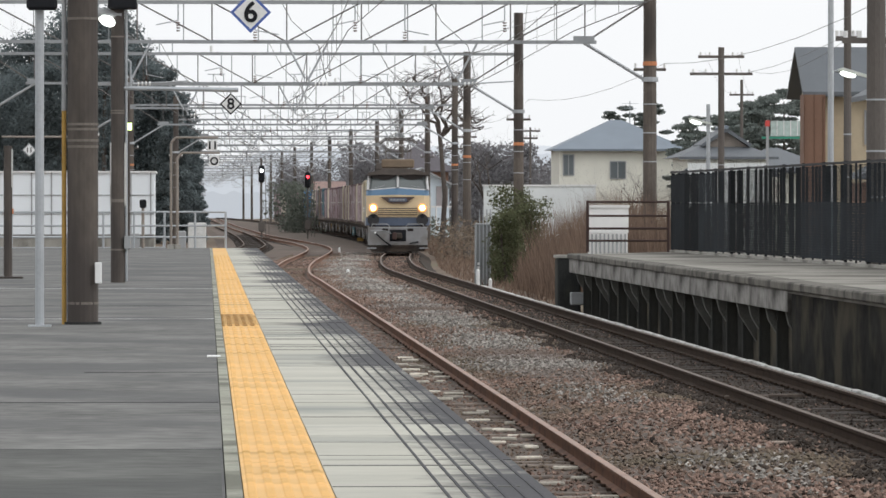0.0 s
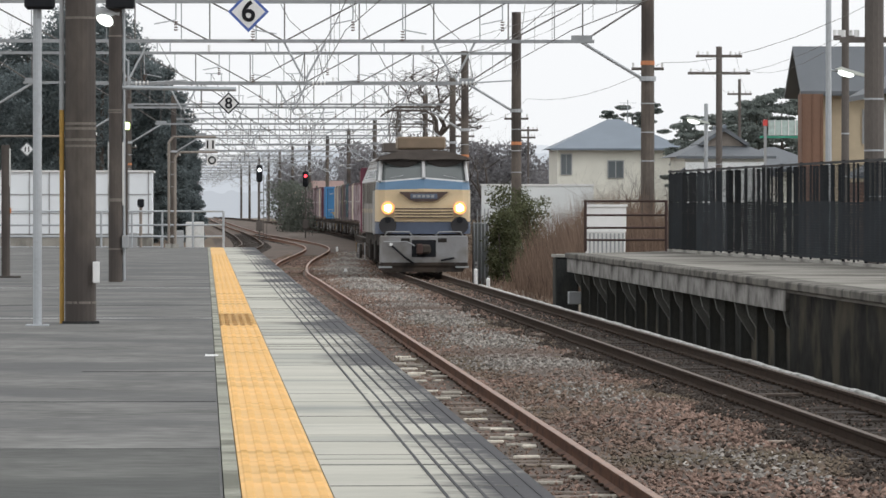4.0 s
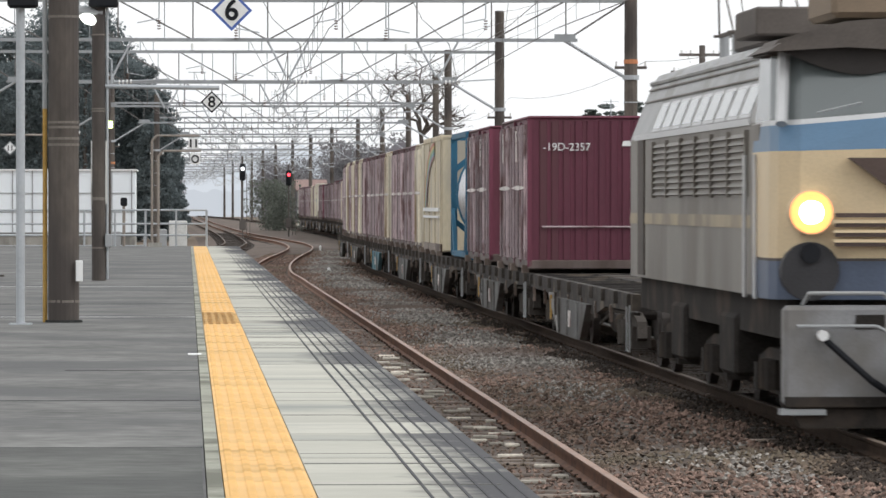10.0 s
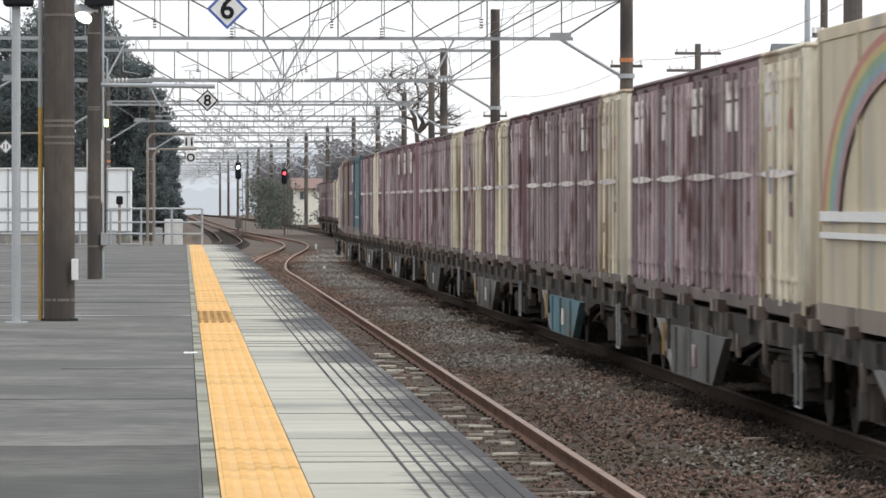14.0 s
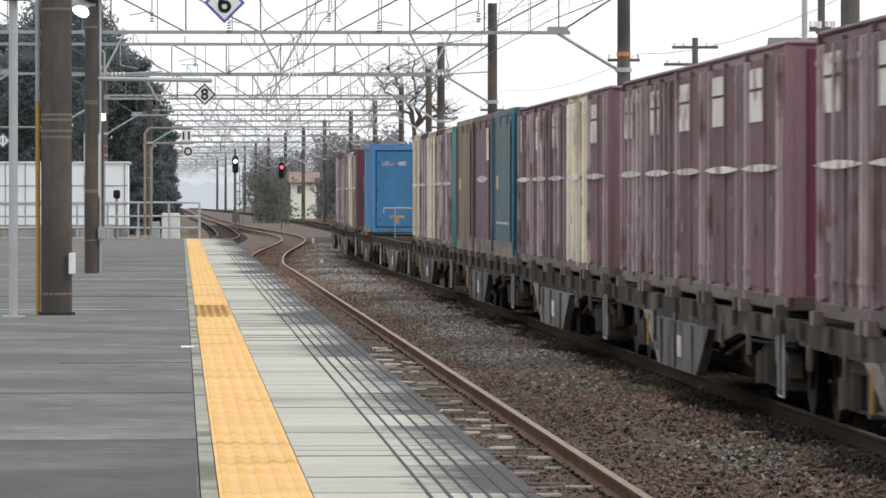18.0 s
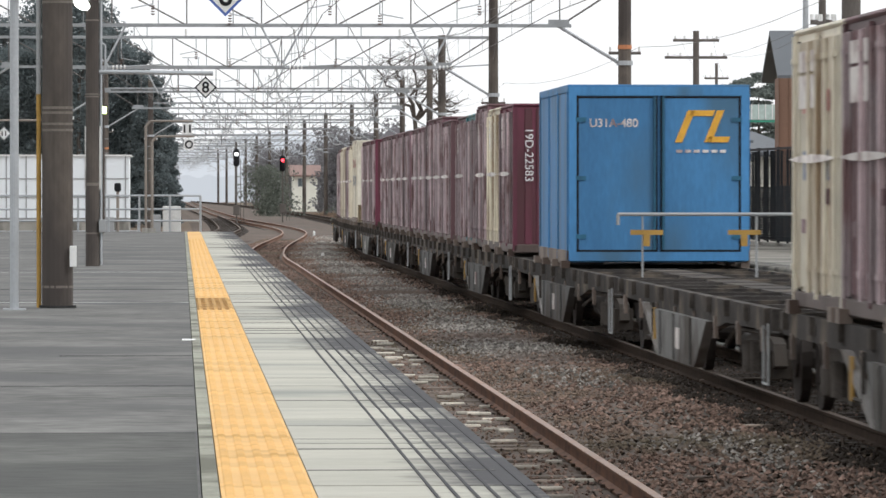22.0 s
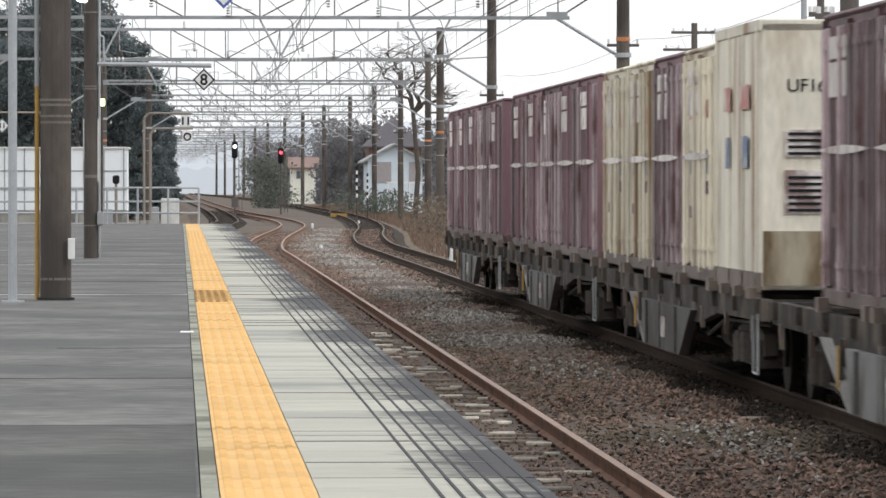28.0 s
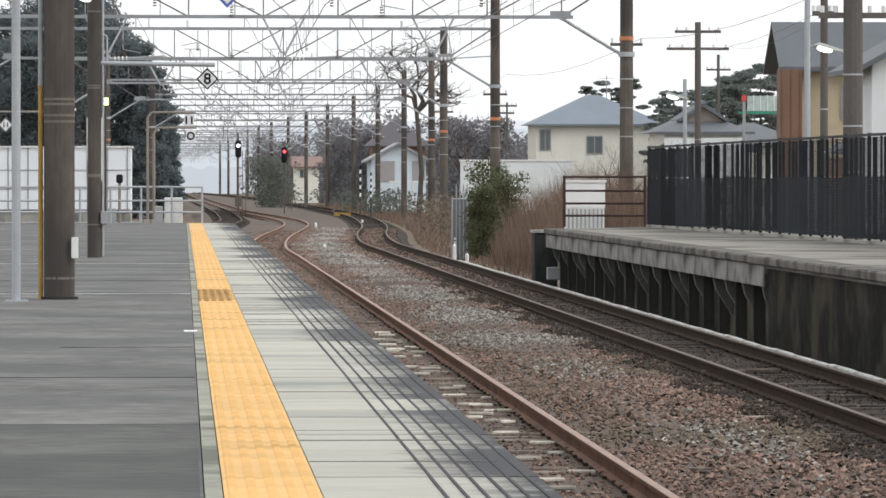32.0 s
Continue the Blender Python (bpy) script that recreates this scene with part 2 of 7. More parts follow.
def lettering(name, text, size, material, parent, m, extrude=0.004, label="", bold=0.0):
    cu = bpy.data.curves.new(name, "FONT")
    cu.body, cu.size, cu.extrude, cu.align_x, cu.align_y = text, size, extrude, "CENTER", "CENTER"
    cu.offset = size * bold
    tmp = bpy.data.objects.new(name, cu)
    me = bpy.data.meshes.new_from_object(tmp)
    bpy.data.objects.remove(tmp)
    me.materials.clear()
    me.materials.append(material)
    ob = new(name, me)
    ob.parent, ob.matrix_basis = parent, m
    if label:
        ob["label"] = label
    return ob


FACING = pose(0, 0, 0, 90)      # upright writing, read from the viewer's side


def tween(rows, y):
    """A rounded line through rows of (y, x) with no flat spots."""
    if y <= rows[0][0]:
        return rows[0][1]
    if y >= rows[-1][0]:
        (a, p), (b, q) = rows[-2:]
        return q + (q - p) / (b - a) * (y - b)
    i = max(k for k in range(len(rows) - 1) if rows[k][0] <= y)
    def slope(k):
        if k == 0:
            return 0.0
        if k == len(rows) - 1:
            return (rows[k][1] - rows[k - 1][1]) / (rows[k][0] - rows[k - 1][0])
        return (rows[k + 1][1] - rows[k - 1][1]) / (rows[k + 1][0] - rows[k - 1][0])
    (a, p), (b, q) = rows[i], rows[i + 1]
    h = b - a
    s = (y - a) / h
    return ((2 * s ** 3 - 3 * s * s + 1) * p + (s ** 3 - 2 * s * s + s) * h * slope(i)
            + (-2 * s ** 3 + 3 * s * s) * q + (s ** 3 - s * s) * h * slope(i + 1))


# centre lines of the tracks
LINE_1 = ((0, 2.62), (150, 2.60), (170, 2.62), (200, 3.3), (257, 5.3), (290, 5.6), (330, 5.0), (380, 4.0), (470, 3.2), (600, 2.4), (900, 1.2))
LINE_2 = ((0, 6.55), (160, 6.5), (185, 6.6), (215, 7.42), (245, 8.58), (275, 9.45), (310, 10.15), (345, 10.48), (390, 10.52), (440, 10.4), (480, 10.15), (560, 9.7), (640, 9.1), (800, 6.6), (900, 4.4))
LINE_3 = ((150, -2.0), (220, 0.6), (275, 2.2), (300, 2.6), (400, 2.5), (600, 1.2), (900, -0.8))


def track_x(line, y):
    return tween(line, y)


# ---- ground ----
def ground():
    bm = bmesh.new()
    xs = [-1500, -200, -60, -20, -6, 0, 4, 8, 14, 20, 60, 200, 1500]
    ys = [-60, -10, 20, 60, 100, 140, 180, 220, 260, 300, 400, 600, 1000, 2000, 4500]
    grid = [[bm.verts.new((x, y, -0.34)) for x in xs] for y in ys]
    for r, s in zip(grid, grid[1:]):
        for i in range(len(xs) - 1):
            bm.faces.new((r[i], r[i + 1], s[i + 1], s[i]))
    o = part("ground", bm, M_GROUND)
    tagged(o, "brown trackside soil with dry weeds reaching the horizon", "ground", kind="structure")


ground()


def ballast_bed():
    """The raised bed under the three tracks, its shoulders sloping to the soil."""
    verts, faces = [], []
    ys = [-26 + 4 * k for k in range(0, 89)] + [330 + 20 * k for k in range(0, 35)]
    for y in ys:
        x1, x2 = track_x(LINE_1, y) - 1.6, track_x(LINE_2, y) + 1.0
        if y > 240:
            x1 = min(x1, track_x(LINE_3, y) - 1.5)
        xs = (x1 - 0.6, x1, x1 + 1.6, x1 + 2.9, (x1 + x2) / 2, x2 - 2.2, x2 - 1.0, x2, x2 + 0.5)
        zs = (-0.36, -0.17, -0.165, -0.16, -0.12, -0.16, -0.165, -0.18, -0.36)
        for x, z in zip(xs, zs):
            verts.append((x, y, z + 0.02 * noise.noise((x, y * 0.3, 0))))
    n = 9
    for j in range(len(ys) - 1):
        for i in range(n - 1):
            a = j * n + i
            faces.append((a, a + 1, a + n + 1, a + n))
    o = part("ballast_bed", (verts, [], faces), (M_BALLAST, M_DARKBED))
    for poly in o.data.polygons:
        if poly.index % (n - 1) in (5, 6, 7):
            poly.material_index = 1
    tagged(o, "brown and grey crushed-stone ballast bed under the tracks", "ballast", kind="structure")
    return o


ballast_bed()


def rail_mesh(line, side, y0, y1, step, head=True):
    prof = ((-0.065, -0.15), (-0.065, -0.135), (-0.012, -0.115), (-0.012, -0.045), (-0.034, -0.032), (-0.034, -0.004), (-0.026, 0.0),
            (0.026, 0.0), (0.034, -0.004), (0.034, -0.032), (0.012, -0.045), (0.012, -0.115), (0.065, -0.135), (0.065, -0.15))
    verts, faces, k = [], [], len(prof)
    count = int((y1 - y0) / step)
    for j in range(count + 1):
        y = y0 + (y1 - y0) * j / count
        c = track_x(line, y) + side * 0.5675
        verts += [(c + u, y, w) for u, w in prof]
    for j in range(count):
        for i in range(k):
            a, b = j * k + i, j * k + (i + 1) % k
            faces.append((a, b, b + k, a + k))
    return verts, [], faces, count, k


def track(name, line, y0, y1, rail_mat, head_mat, label):
    t = thing(name, label, "railway track", kind="structure")
    for side in (-1, 1):
        v, e, f, count, k = rail_mesh(line, side, y0, y1, 2.5)
        r = part("rail", (v, e, f), (rail_mat, head_mat), t)
        for p in r.data.polygons:
            if p.index % k in (5, 6, 7):
                p.material_index = 1
    return t


TRACK_1 = track("track_near", LINE_1, -25, 900, M_RUST, M_RUSTHEAD, "disused narrow-gauge track with rust-brown rails beside the platform")
TRACK_2 = track("track_main", LINE_2, -25, 1000, M_RAIL, M_HEAD, "main narrow-gauge track with worn brown rails on ballast")
track("track_far", LINE_3, 150, 900, M_RAIL, M_HEAD, "track running on beyond the platform end")


# ---- platforms ----
EDGE, TOP = 1.14, 1.10


def near_platform():
    p = thing("platform_near", "grey asphalt station platform with a pale concrete edge and yellow tactile strip", "platform", kind="structure")
    part("asphalt_surface", B((-9.0, 0.06, -25, 124, 0.9, TOP)), M_ASPHALT, p, "worn dark-grey asphalt")
    part("concrete_line", B((0.064, 0.118, -25, 124, 0.9, TOP + 0.002)), M_BORDER, p, "narrow mossy concrete border")
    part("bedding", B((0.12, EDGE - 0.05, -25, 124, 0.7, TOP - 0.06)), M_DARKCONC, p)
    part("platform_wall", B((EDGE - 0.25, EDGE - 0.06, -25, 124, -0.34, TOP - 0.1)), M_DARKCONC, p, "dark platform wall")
    part("platform_end_wall", B((-9.0, EDGE - 0.06, 124.0, 124.3, -0.34, TOP - 0.004)), M_CONC, p)
    return p


PLAT = near_platform()


def far_platform():
    p = thing("platform_far", "old concrete platform with stained coping on the far side of the main track", "platform", kind="structure")
    z = 1.0
    bm = prism(((7.95, -25), (7.95, 119), (8.2, 119.6), (10.9, 126), (13.4, 126), (13.4, -25)), "z", 0.86, z)
    M_PAVING = mat("old_paving", (0.27, 0.255, 0.225), 0.9, scale=0.7, fine=10, spread=0.3, stain=(0.13, 0.12, 0.1), amount=0.5)
    M_FASCIA = mat("streaked_fascia", (0.26, 0.25, 0.235), 0.9, scale=2.4, fine=11, spread=0.5, stain=(0.06, 0.056, 0.05), amount=0.6, stretch=(1, 0.6, 0.8))
    # much darker than the fascia above it
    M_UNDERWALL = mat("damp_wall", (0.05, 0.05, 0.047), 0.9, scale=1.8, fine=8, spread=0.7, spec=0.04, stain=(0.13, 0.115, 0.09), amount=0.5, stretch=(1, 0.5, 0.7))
    part("paving", bm, M_PAVING, p, "greyish weathered paving")
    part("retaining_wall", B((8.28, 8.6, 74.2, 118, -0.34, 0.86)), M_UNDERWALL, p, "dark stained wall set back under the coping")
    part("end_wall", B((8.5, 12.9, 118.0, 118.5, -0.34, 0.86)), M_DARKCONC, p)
    M_LIP = mat("mossy_coping", (0.15, 0.14, 0.12), 0.9, scale=2.2, fine=9, spread=0.5, stain=(0.05, 0.046, 0.038), amount=0.55, bump=0.5)
    part("coping_lip", B((7.88, 8.3, -25, 119.2, z - 0.10, z + 0.02), bev=0.02), M_LIP, p, "dark mossy rounded lip")
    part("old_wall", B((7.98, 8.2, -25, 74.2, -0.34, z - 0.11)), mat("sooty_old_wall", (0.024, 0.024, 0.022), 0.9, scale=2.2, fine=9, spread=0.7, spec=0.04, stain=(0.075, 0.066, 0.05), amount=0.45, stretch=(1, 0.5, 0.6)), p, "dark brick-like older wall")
    panel = part("fascia_panel", B((7.93, 8.2, 0.006, 4.994, 0.60, z - 0.105), bev=0.008), M_FASCIA, p)
    panel.location = (0, 74.3, 0)
    for k in range(1, 9):
        again(panel, p, 0, 74.3 + 5.0 * k)
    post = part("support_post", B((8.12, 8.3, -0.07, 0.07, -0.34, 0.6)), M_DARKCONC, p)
    brace = part("bracket", prism(((8.3, 0.6), (7.98, 0.6), (8.02, 0.42), (8.3, -0.02)), "y", -0.1, 0.1), mat("mossy_bracket", (0.13, 0.13, 0.118), 0.9, spread=0.4, scale=2), p)
    post.location = brace.location = (0, 75, 0)
    for k in range(1, 18):
        again(post, p, 0, 75 + 2.5 * k)
        again(brace, p, 0, 75 + 2.5 * k + (0.2 if k % 3 else -0.5))
    return p


far_platform()


# ---- masts, gantries and wires of the overhead line ----
GANTRIES = ((142, -7.4, 11.55), (190, -7.7, 10.86), (238, -5.1, 11.35), (286, -4.0, 13.0), (334, -1.9, 13.5), (382, -1.6, 13.6), (430, -1.4, 13.4),
            (478, -1.4, 12.6), (526, -1.6, 11.8), (574, -1.9, 11.0), (622, -2.2, 10.0), (670, -2.6, 9.2), (718, -3.0, 8.4), (766, -3.4, 7.6), (830, -3.8, 6.8), (900, -4.2, 6.0))
LOW, HIGH = 6.33, 7.36
M_BROWNPOT = mat("glazed_pottery", (0.2, 0.14, 0.12), 0.4, spread=0.2)


def mast(name, x, y, top, r, base, material, label, parent=None):
    t = parent or thing(name, label, "mast", pose(x, y, base))
    h = top - base
    m = part("shaft", R(((0, 0, 0), (0, 0, h), r * 1.04, r * 0.94), seg=14), material, t)
    return t


def gantry(y, x0, x1, detail):
    g = thing("overhead_gantry", "galvanised lattice beam on two brown poles carrying the overhead wires", "gantry", pose(0, y, 0), group="gantries over the line")
    for x in (x0, x1):
        part("pole", R(((x, 0, -0.34), (x, 0, 8.8), 0.19, 0.165), seg=12), M_POLE, g, "brown concrete pole")
        if y < 300:
            zb = 5.72 if y < 150 else 4.17
            part("orange_band", R(((x, 0, zb), (x, 0, zb + 0.11), 0.188), seg=12), M_ORANGE, g)
        part("pole_clamp", R(((x, 0, 5.30), (x, 0, 5.42), 0.22), seg=12), M_GALV, g)
        if detail:
            za = 5.62 if y < 150 else 5.08
            for z in (3.2, 3.95, 4.7):
                part("strap", R(((x, 0, z), (x, 0, z + 0.03), 0.187), seg=12), M_GALV, g)
            part("cross_arm", R(((x - 0.42, 0, za), (x + 0.42, 0, za), 0.04), seg=6), M_POLEFAR, g)
            for d in (-0.38, 0.38):
                part("insulator", R(((x + d, 0, za + 0.04), (x + d, 0, za + 0.16), 0.03), seg=6), M_WHITE, g)
    part("top_chord", B((x0, x1, -0.05, 0.05, HIGH - 0.05, HIGH + 0.05)), M_TRUSS, g)
    part("bottom_chord", B((x0 + 1.4, x1 - 1.4, -0.045, 0.045, LOW - 0.045, LOW + 0.045)), M_TRUSS, g)
    for x, d in ((x0, 1), (x1, -1)):
        part("knee_brace", R(((x + d * 0.15, 0, 5.36), (x + d * 1.75, 0, LOW), 0.045), seg=6), M_GALV, g)
        part("gusset", B((min(x + d * 1.45, x + d * 2.0), max(x + d * 1.45, x + d * 2.0), -0.03, 0.03, LOW - 0.04, LOW + 0.16)), M_TRUSS, g)
        part("end_diagonal", R(((x + d * 1.7, 0, LOW), (x + d * 0.1, 0, HIGH), 0.026), seg=5), M_WEB, g)
    n = 8 if detail else 6
    w = (x1 - x0 - 3.4) / n
    for k in range(n + 1):
        x = x0 + 1.7 + w * k
        part("upright", R(((x, 0, LOW), (x, 0, HIGH), 0.019), seg=5), M_WEB, g)
        if k < n:
            a, b = (LOW, HIGH) if k >= n // 2 else (HIGH, LOW)
            part("diagonal", R(((x, 0, a), (x + w, 0, b), 0.021), seg=5), M_WEB, g)
            if detail:
                part("hanger_rod", R(((x + w * 0.62, 0, LOW), (x + w * 0.62, 0, HIGH), 0.014), seg=5), M_TRUSS, g)
    for line in (LINE_1, LINE_2, LINE_3):
        x = track_x(line, y)
        if not x0 + 1 < x < x1 - 1:
            continue
        part("drop_bracket", R(((x - 0.55, 0, LOW), (x - 0.05, 0, LOW - 0.95), 0.03), ((x + 0.55, 0, LOW), (x + 0.05, 0, LOW - 0.95), 0.03), seg=5), M_GALV, g)
        part("pull_off_arm", R(((x, 0, LOW - 0.9), (x + 0.1, 0, LOW - 1.1), 0.025), ((x + 0.1, 0, LOW - 1.1), (x + 1.5, 0, LOW - 1.02), 0.018), seg=5), M_GALV, g)
        for q in range(4):
            part("insulator", R(((x + 0.2 + 0.1 * q, 0, LOW - 1.1 + 0.005 * q), (x + 0.24 + 0.1 * q, 0, LOW - 1.1 + 0.005 * q), 0.055), seg=8), M_WHITE, g)
        part("top_post", R(((x - 0.9, 0, HIGH), (x - 0.9, 0, HIGH + 0.45), 0.02), ((x - 1.15, 0, HIGH + 0.45), (x - 0.4, 0, HIGH + 0.45), 0.018), ((x - 0.45, 0, HIGH), (x - 0.45, 0, HIGH + 0.45), 0.02), seg=5), M_GALV, g)
        part("insulator", R(((x + 0.9, 0, HIGH), (x + 0.9, 0, HIGH + 0.28), 0.05), seg=6), M_WHITE, g)
        if detail:
            # strings of discs on short arms, and a bent anchor arm under the beam
            for dx, dz in ((-1.35, 0.30), (1.25, 0.55)):
                part("anchor_arm", R(((x + dx, -0.1, HIGH - 0.05), (x + dx, -0.1, LOW + dz), 0.018), ((x + dx, -0.1, LOW + dz), (x + dx * 0.55, -0.3, LOW + dz - 0.12), 0.016), seg=5), M_GALV, g)
                for q in range(4):
                    part("disc_insulator", R(((x + dx, -0.1, LOW + dz - 0.04 - 0.07 * q), (x + dx, -0.1, LOW + dz - 0.075 - 0.07 * q), 0.06, 0.035), seg=8), M_BROWNPOT, g)
            part("cable_loop", R(((x - 0.9, 0.05, HIGH + 0.45), (x - 0.4, 0.05, LOW + 0.55), 0.012), ((x - 0.4, 0.05, LOW + 0.55), (x + 0.3, 0.05, LOW - 0.1), 0.012), ((x + 0.3, 0.05, LOW - 0.1), (x + 0.5, 0.05, LOW - 0.98), 0.012), seg=4), M_WIRE, g)
    return g


for i, (y, x0, x1) in enumerate(GANTRIES):
    gantry(y, x0, x1, y < 400)


def tube(path, r, seg=4):
    """One thin tube along a row of points."""
    verts, faces = [], []
    for p in path:
        verts += [(p.x + r * math.cos(k * math.tau / seg), p.y, p.z + r * math.sin(k * math.tau / seg)) for k in range(seg)]
    for j in range(len(path) - 1):
        for k in range(seg):
            a, b = j * seg + k, j * seg + (k + 1) % seg
            faces.append((a, b, b + seg, a + seg))
    return verts, [], faces


def stretch(name, label, points, r, sag, mat_=None):
    """A wire over a row of supports, sagging between them."""
    path = []
    for a, b in zip(points, points[1:]):
        a, b = Vector(a), Vector(b)
        path.append(a)
        for k in range(1, 7):
            u = k / 6
            p = a.lerp(b, u) - Vector((0, 0, 4 * sag * u * (1 - u)))
            path.append(p)
    o = part(name, tube(path, r), mat_ or M_WIRE)
    return tagged(o, label, "wire")


def overhead_wires():
    spots = [-20, 20, 58, 94] + [g[0] for g in GANTRIES]
    for line, y_from in ((LINE_1, 0), (LINE_2, 0), (LINE_3, 230)):
        pts = [y for y in spots if y >= y_from]
        zig = [(track_x(line, y) + (0.18 if k % 2 else -0.18), y) for k, y in enumerate(pts)]
        stretch("contact_wire", "thin dark contact wire over the track", [(x, y, 5.08) for x, y in zig], 0.009, 0.02)
        stretch("catenary_wire", "dark carrier wire sagging between the gantries", [(track_x(line, y), y, 6.05) for y in pts], 0.01, 0.42)
        bm = bmesh.new()
        for (xa, ya), (xb, yb) in zip(zig, zig[1:]):
            for k in range(1, 8):
                u = k / 8
                x, y = xa + (xb - xa) * u, ya + (yb - ya) * u
                add_rod(bm, (x, y, 5.08), (x, y, 6.05 - 4 * 0.42 * u * (1 - u)), 0.005, seg=3)
        tagged(part("wire_droppers", bm, M_WIRE), "thin droppers between carrier and contact wire", "wire", kind="stuff")
    right = [(11.6, 94)] + [(g[2], g[0]) for g in GANTRIES]
    for dx, z in ((0.38, 5.78), (0.0, 8.75), (-0.9, 7.65)):
        stretch("feeder_wire", "dark feeder wire along the pole tops", [(x + dx, y, z) for x, y in right], 0.006, 0.35)
    left = [(g[1], g[0]) for g in GANTRIES]
    for dx, z in ((0.0, 8.7), (0.9, 7.65)):
        stretch("feeder_wire", "dark feeder wire along the pole tops", [(x + dx, y, z) for x, y in left], 0.006, 0.35)
    # cross-span wires slung from the poles to the beams
    for (y, x0, x1), (y2, u0, u1) in zip(GANTRIES[:8], GANTRIES[1:9]):
        stretch("stay_wire", "slanting stay wire between gantries", [(x1, y, 7.9), (track_x(LINE_2, y2) + 0.8, y2, HIGH)], 0.007, 0.05)
        stretch("stay_wire", "slanting stay wire between gantries", [(x1 - 3.2, y, HIGH), (u1, y2, 6.6)], 0.007, 0.1)
        stretch("stay_wire", "slanting stay wire between gantries", [(track_x(LINE_1, y) + 1.0, y, HIGH + 0.3), (track_x(LINE_2, y2), y2, LOW)], 0.007, 0.1)


overhead_wires()


# ---- things on the near platform ----
def straps(t, r, zs, material=M_STRAP):
    for z in zs:
        part("strap", R(((0, 0, z), (0, 0, z + 0.02), r + 0.006), seg=14), material, t)


def platform_pole():
    t = thing("platform_pole", "thick dark-brown steel pole with straps standing on the platform", "pole", pose(-1.0, 44, TOP))
    part("shaft", R(((0, 0, 0), (0, 0, 7.2), 0.126, 0.118), seg=20), M_POLE, t)
    straps(t, 0.122, (0.16, 1.42, 1.47, 1.56, 1.60, 2.45, 2.62, 2.78, 2.84))
    part("tag_box", B((0.10, 0.155, -0.14, -0.10, 0.33, 0.50), bev=0.005), M_WHITE, t, "small white tag box")
    part("conduit", R(((-0.15, 0, 0), (-0.15, 0, 1.72), 0.019)), M_OCHRE, t, "yellow conduit")
    part("upper_conduit", R(((-0.15, 0, 1.72), (-0.15, 0, 7.0), 0.02)), M_GREY, t)
    part("foot_collar", R(((0, 0, 0), (0, 0, 0.02), 0.15), seg=16), M_DARKCONC, t)
    return t


platform_pole()


def diamond(parent, x, y, z, half, digit, rim, label):
    m = pose(x, y, z)
    b = part("sign_plate", prism(((-half, 0), (0, -half), (half, 0), (0, half)), "y", 0, 0.012), rim, parent, label)
    b.matrix_basis = m
    k = half * 0.82
    f = part("sign_face", prism(((-k, 0), (0, -k), (k, 0), (0, k)), "y", -0.004, 0.0), M_WHITE, parent)
    f.matrix_basis = m
    lettering("digit", digit, half * (1.4 if len(digit) == 1 else 1.0), M_BLACK, parent, pose(x, y - 0.006, z - 0.005) @ FACING, 0.003, bold=0.02)


def slim_pole():
    t = thing("sign_pole", "slim grey steel pole with an arm holding a blue-edged number sign", "sign pole", pose(-1.322, 43.2, TOP))
    part("shaft", R(((0, 0, 0), (0, 0, 6.0), 0.036), seg=12), M_GALV, t)
    part("arm", R(((0, 0, 2.72), (1.95, 0, 2.72), 0.022)), M_GALV, t)
    part("hanger", R(((1.66, 0, 2.6), (1.66, 0, 2.72), 0.01)), M_GALV, t)
    diamond(t, 1.667, 0, 2.485, 0.163, "6", M_BLUE, "white diamond sign with blue edge")
    part("foot_plate", B((-0.09, 0.09, -0.09, 0.09, 0, 0.012)), M_GALV, t)
    sp = part("loudspeaker", B((-0.10, 0.14, -0.12, 0.08, 2.50, 2.72), bev=0.02), M_BLACK, t, "black box loudspeaker")
    return t


slim_pole()


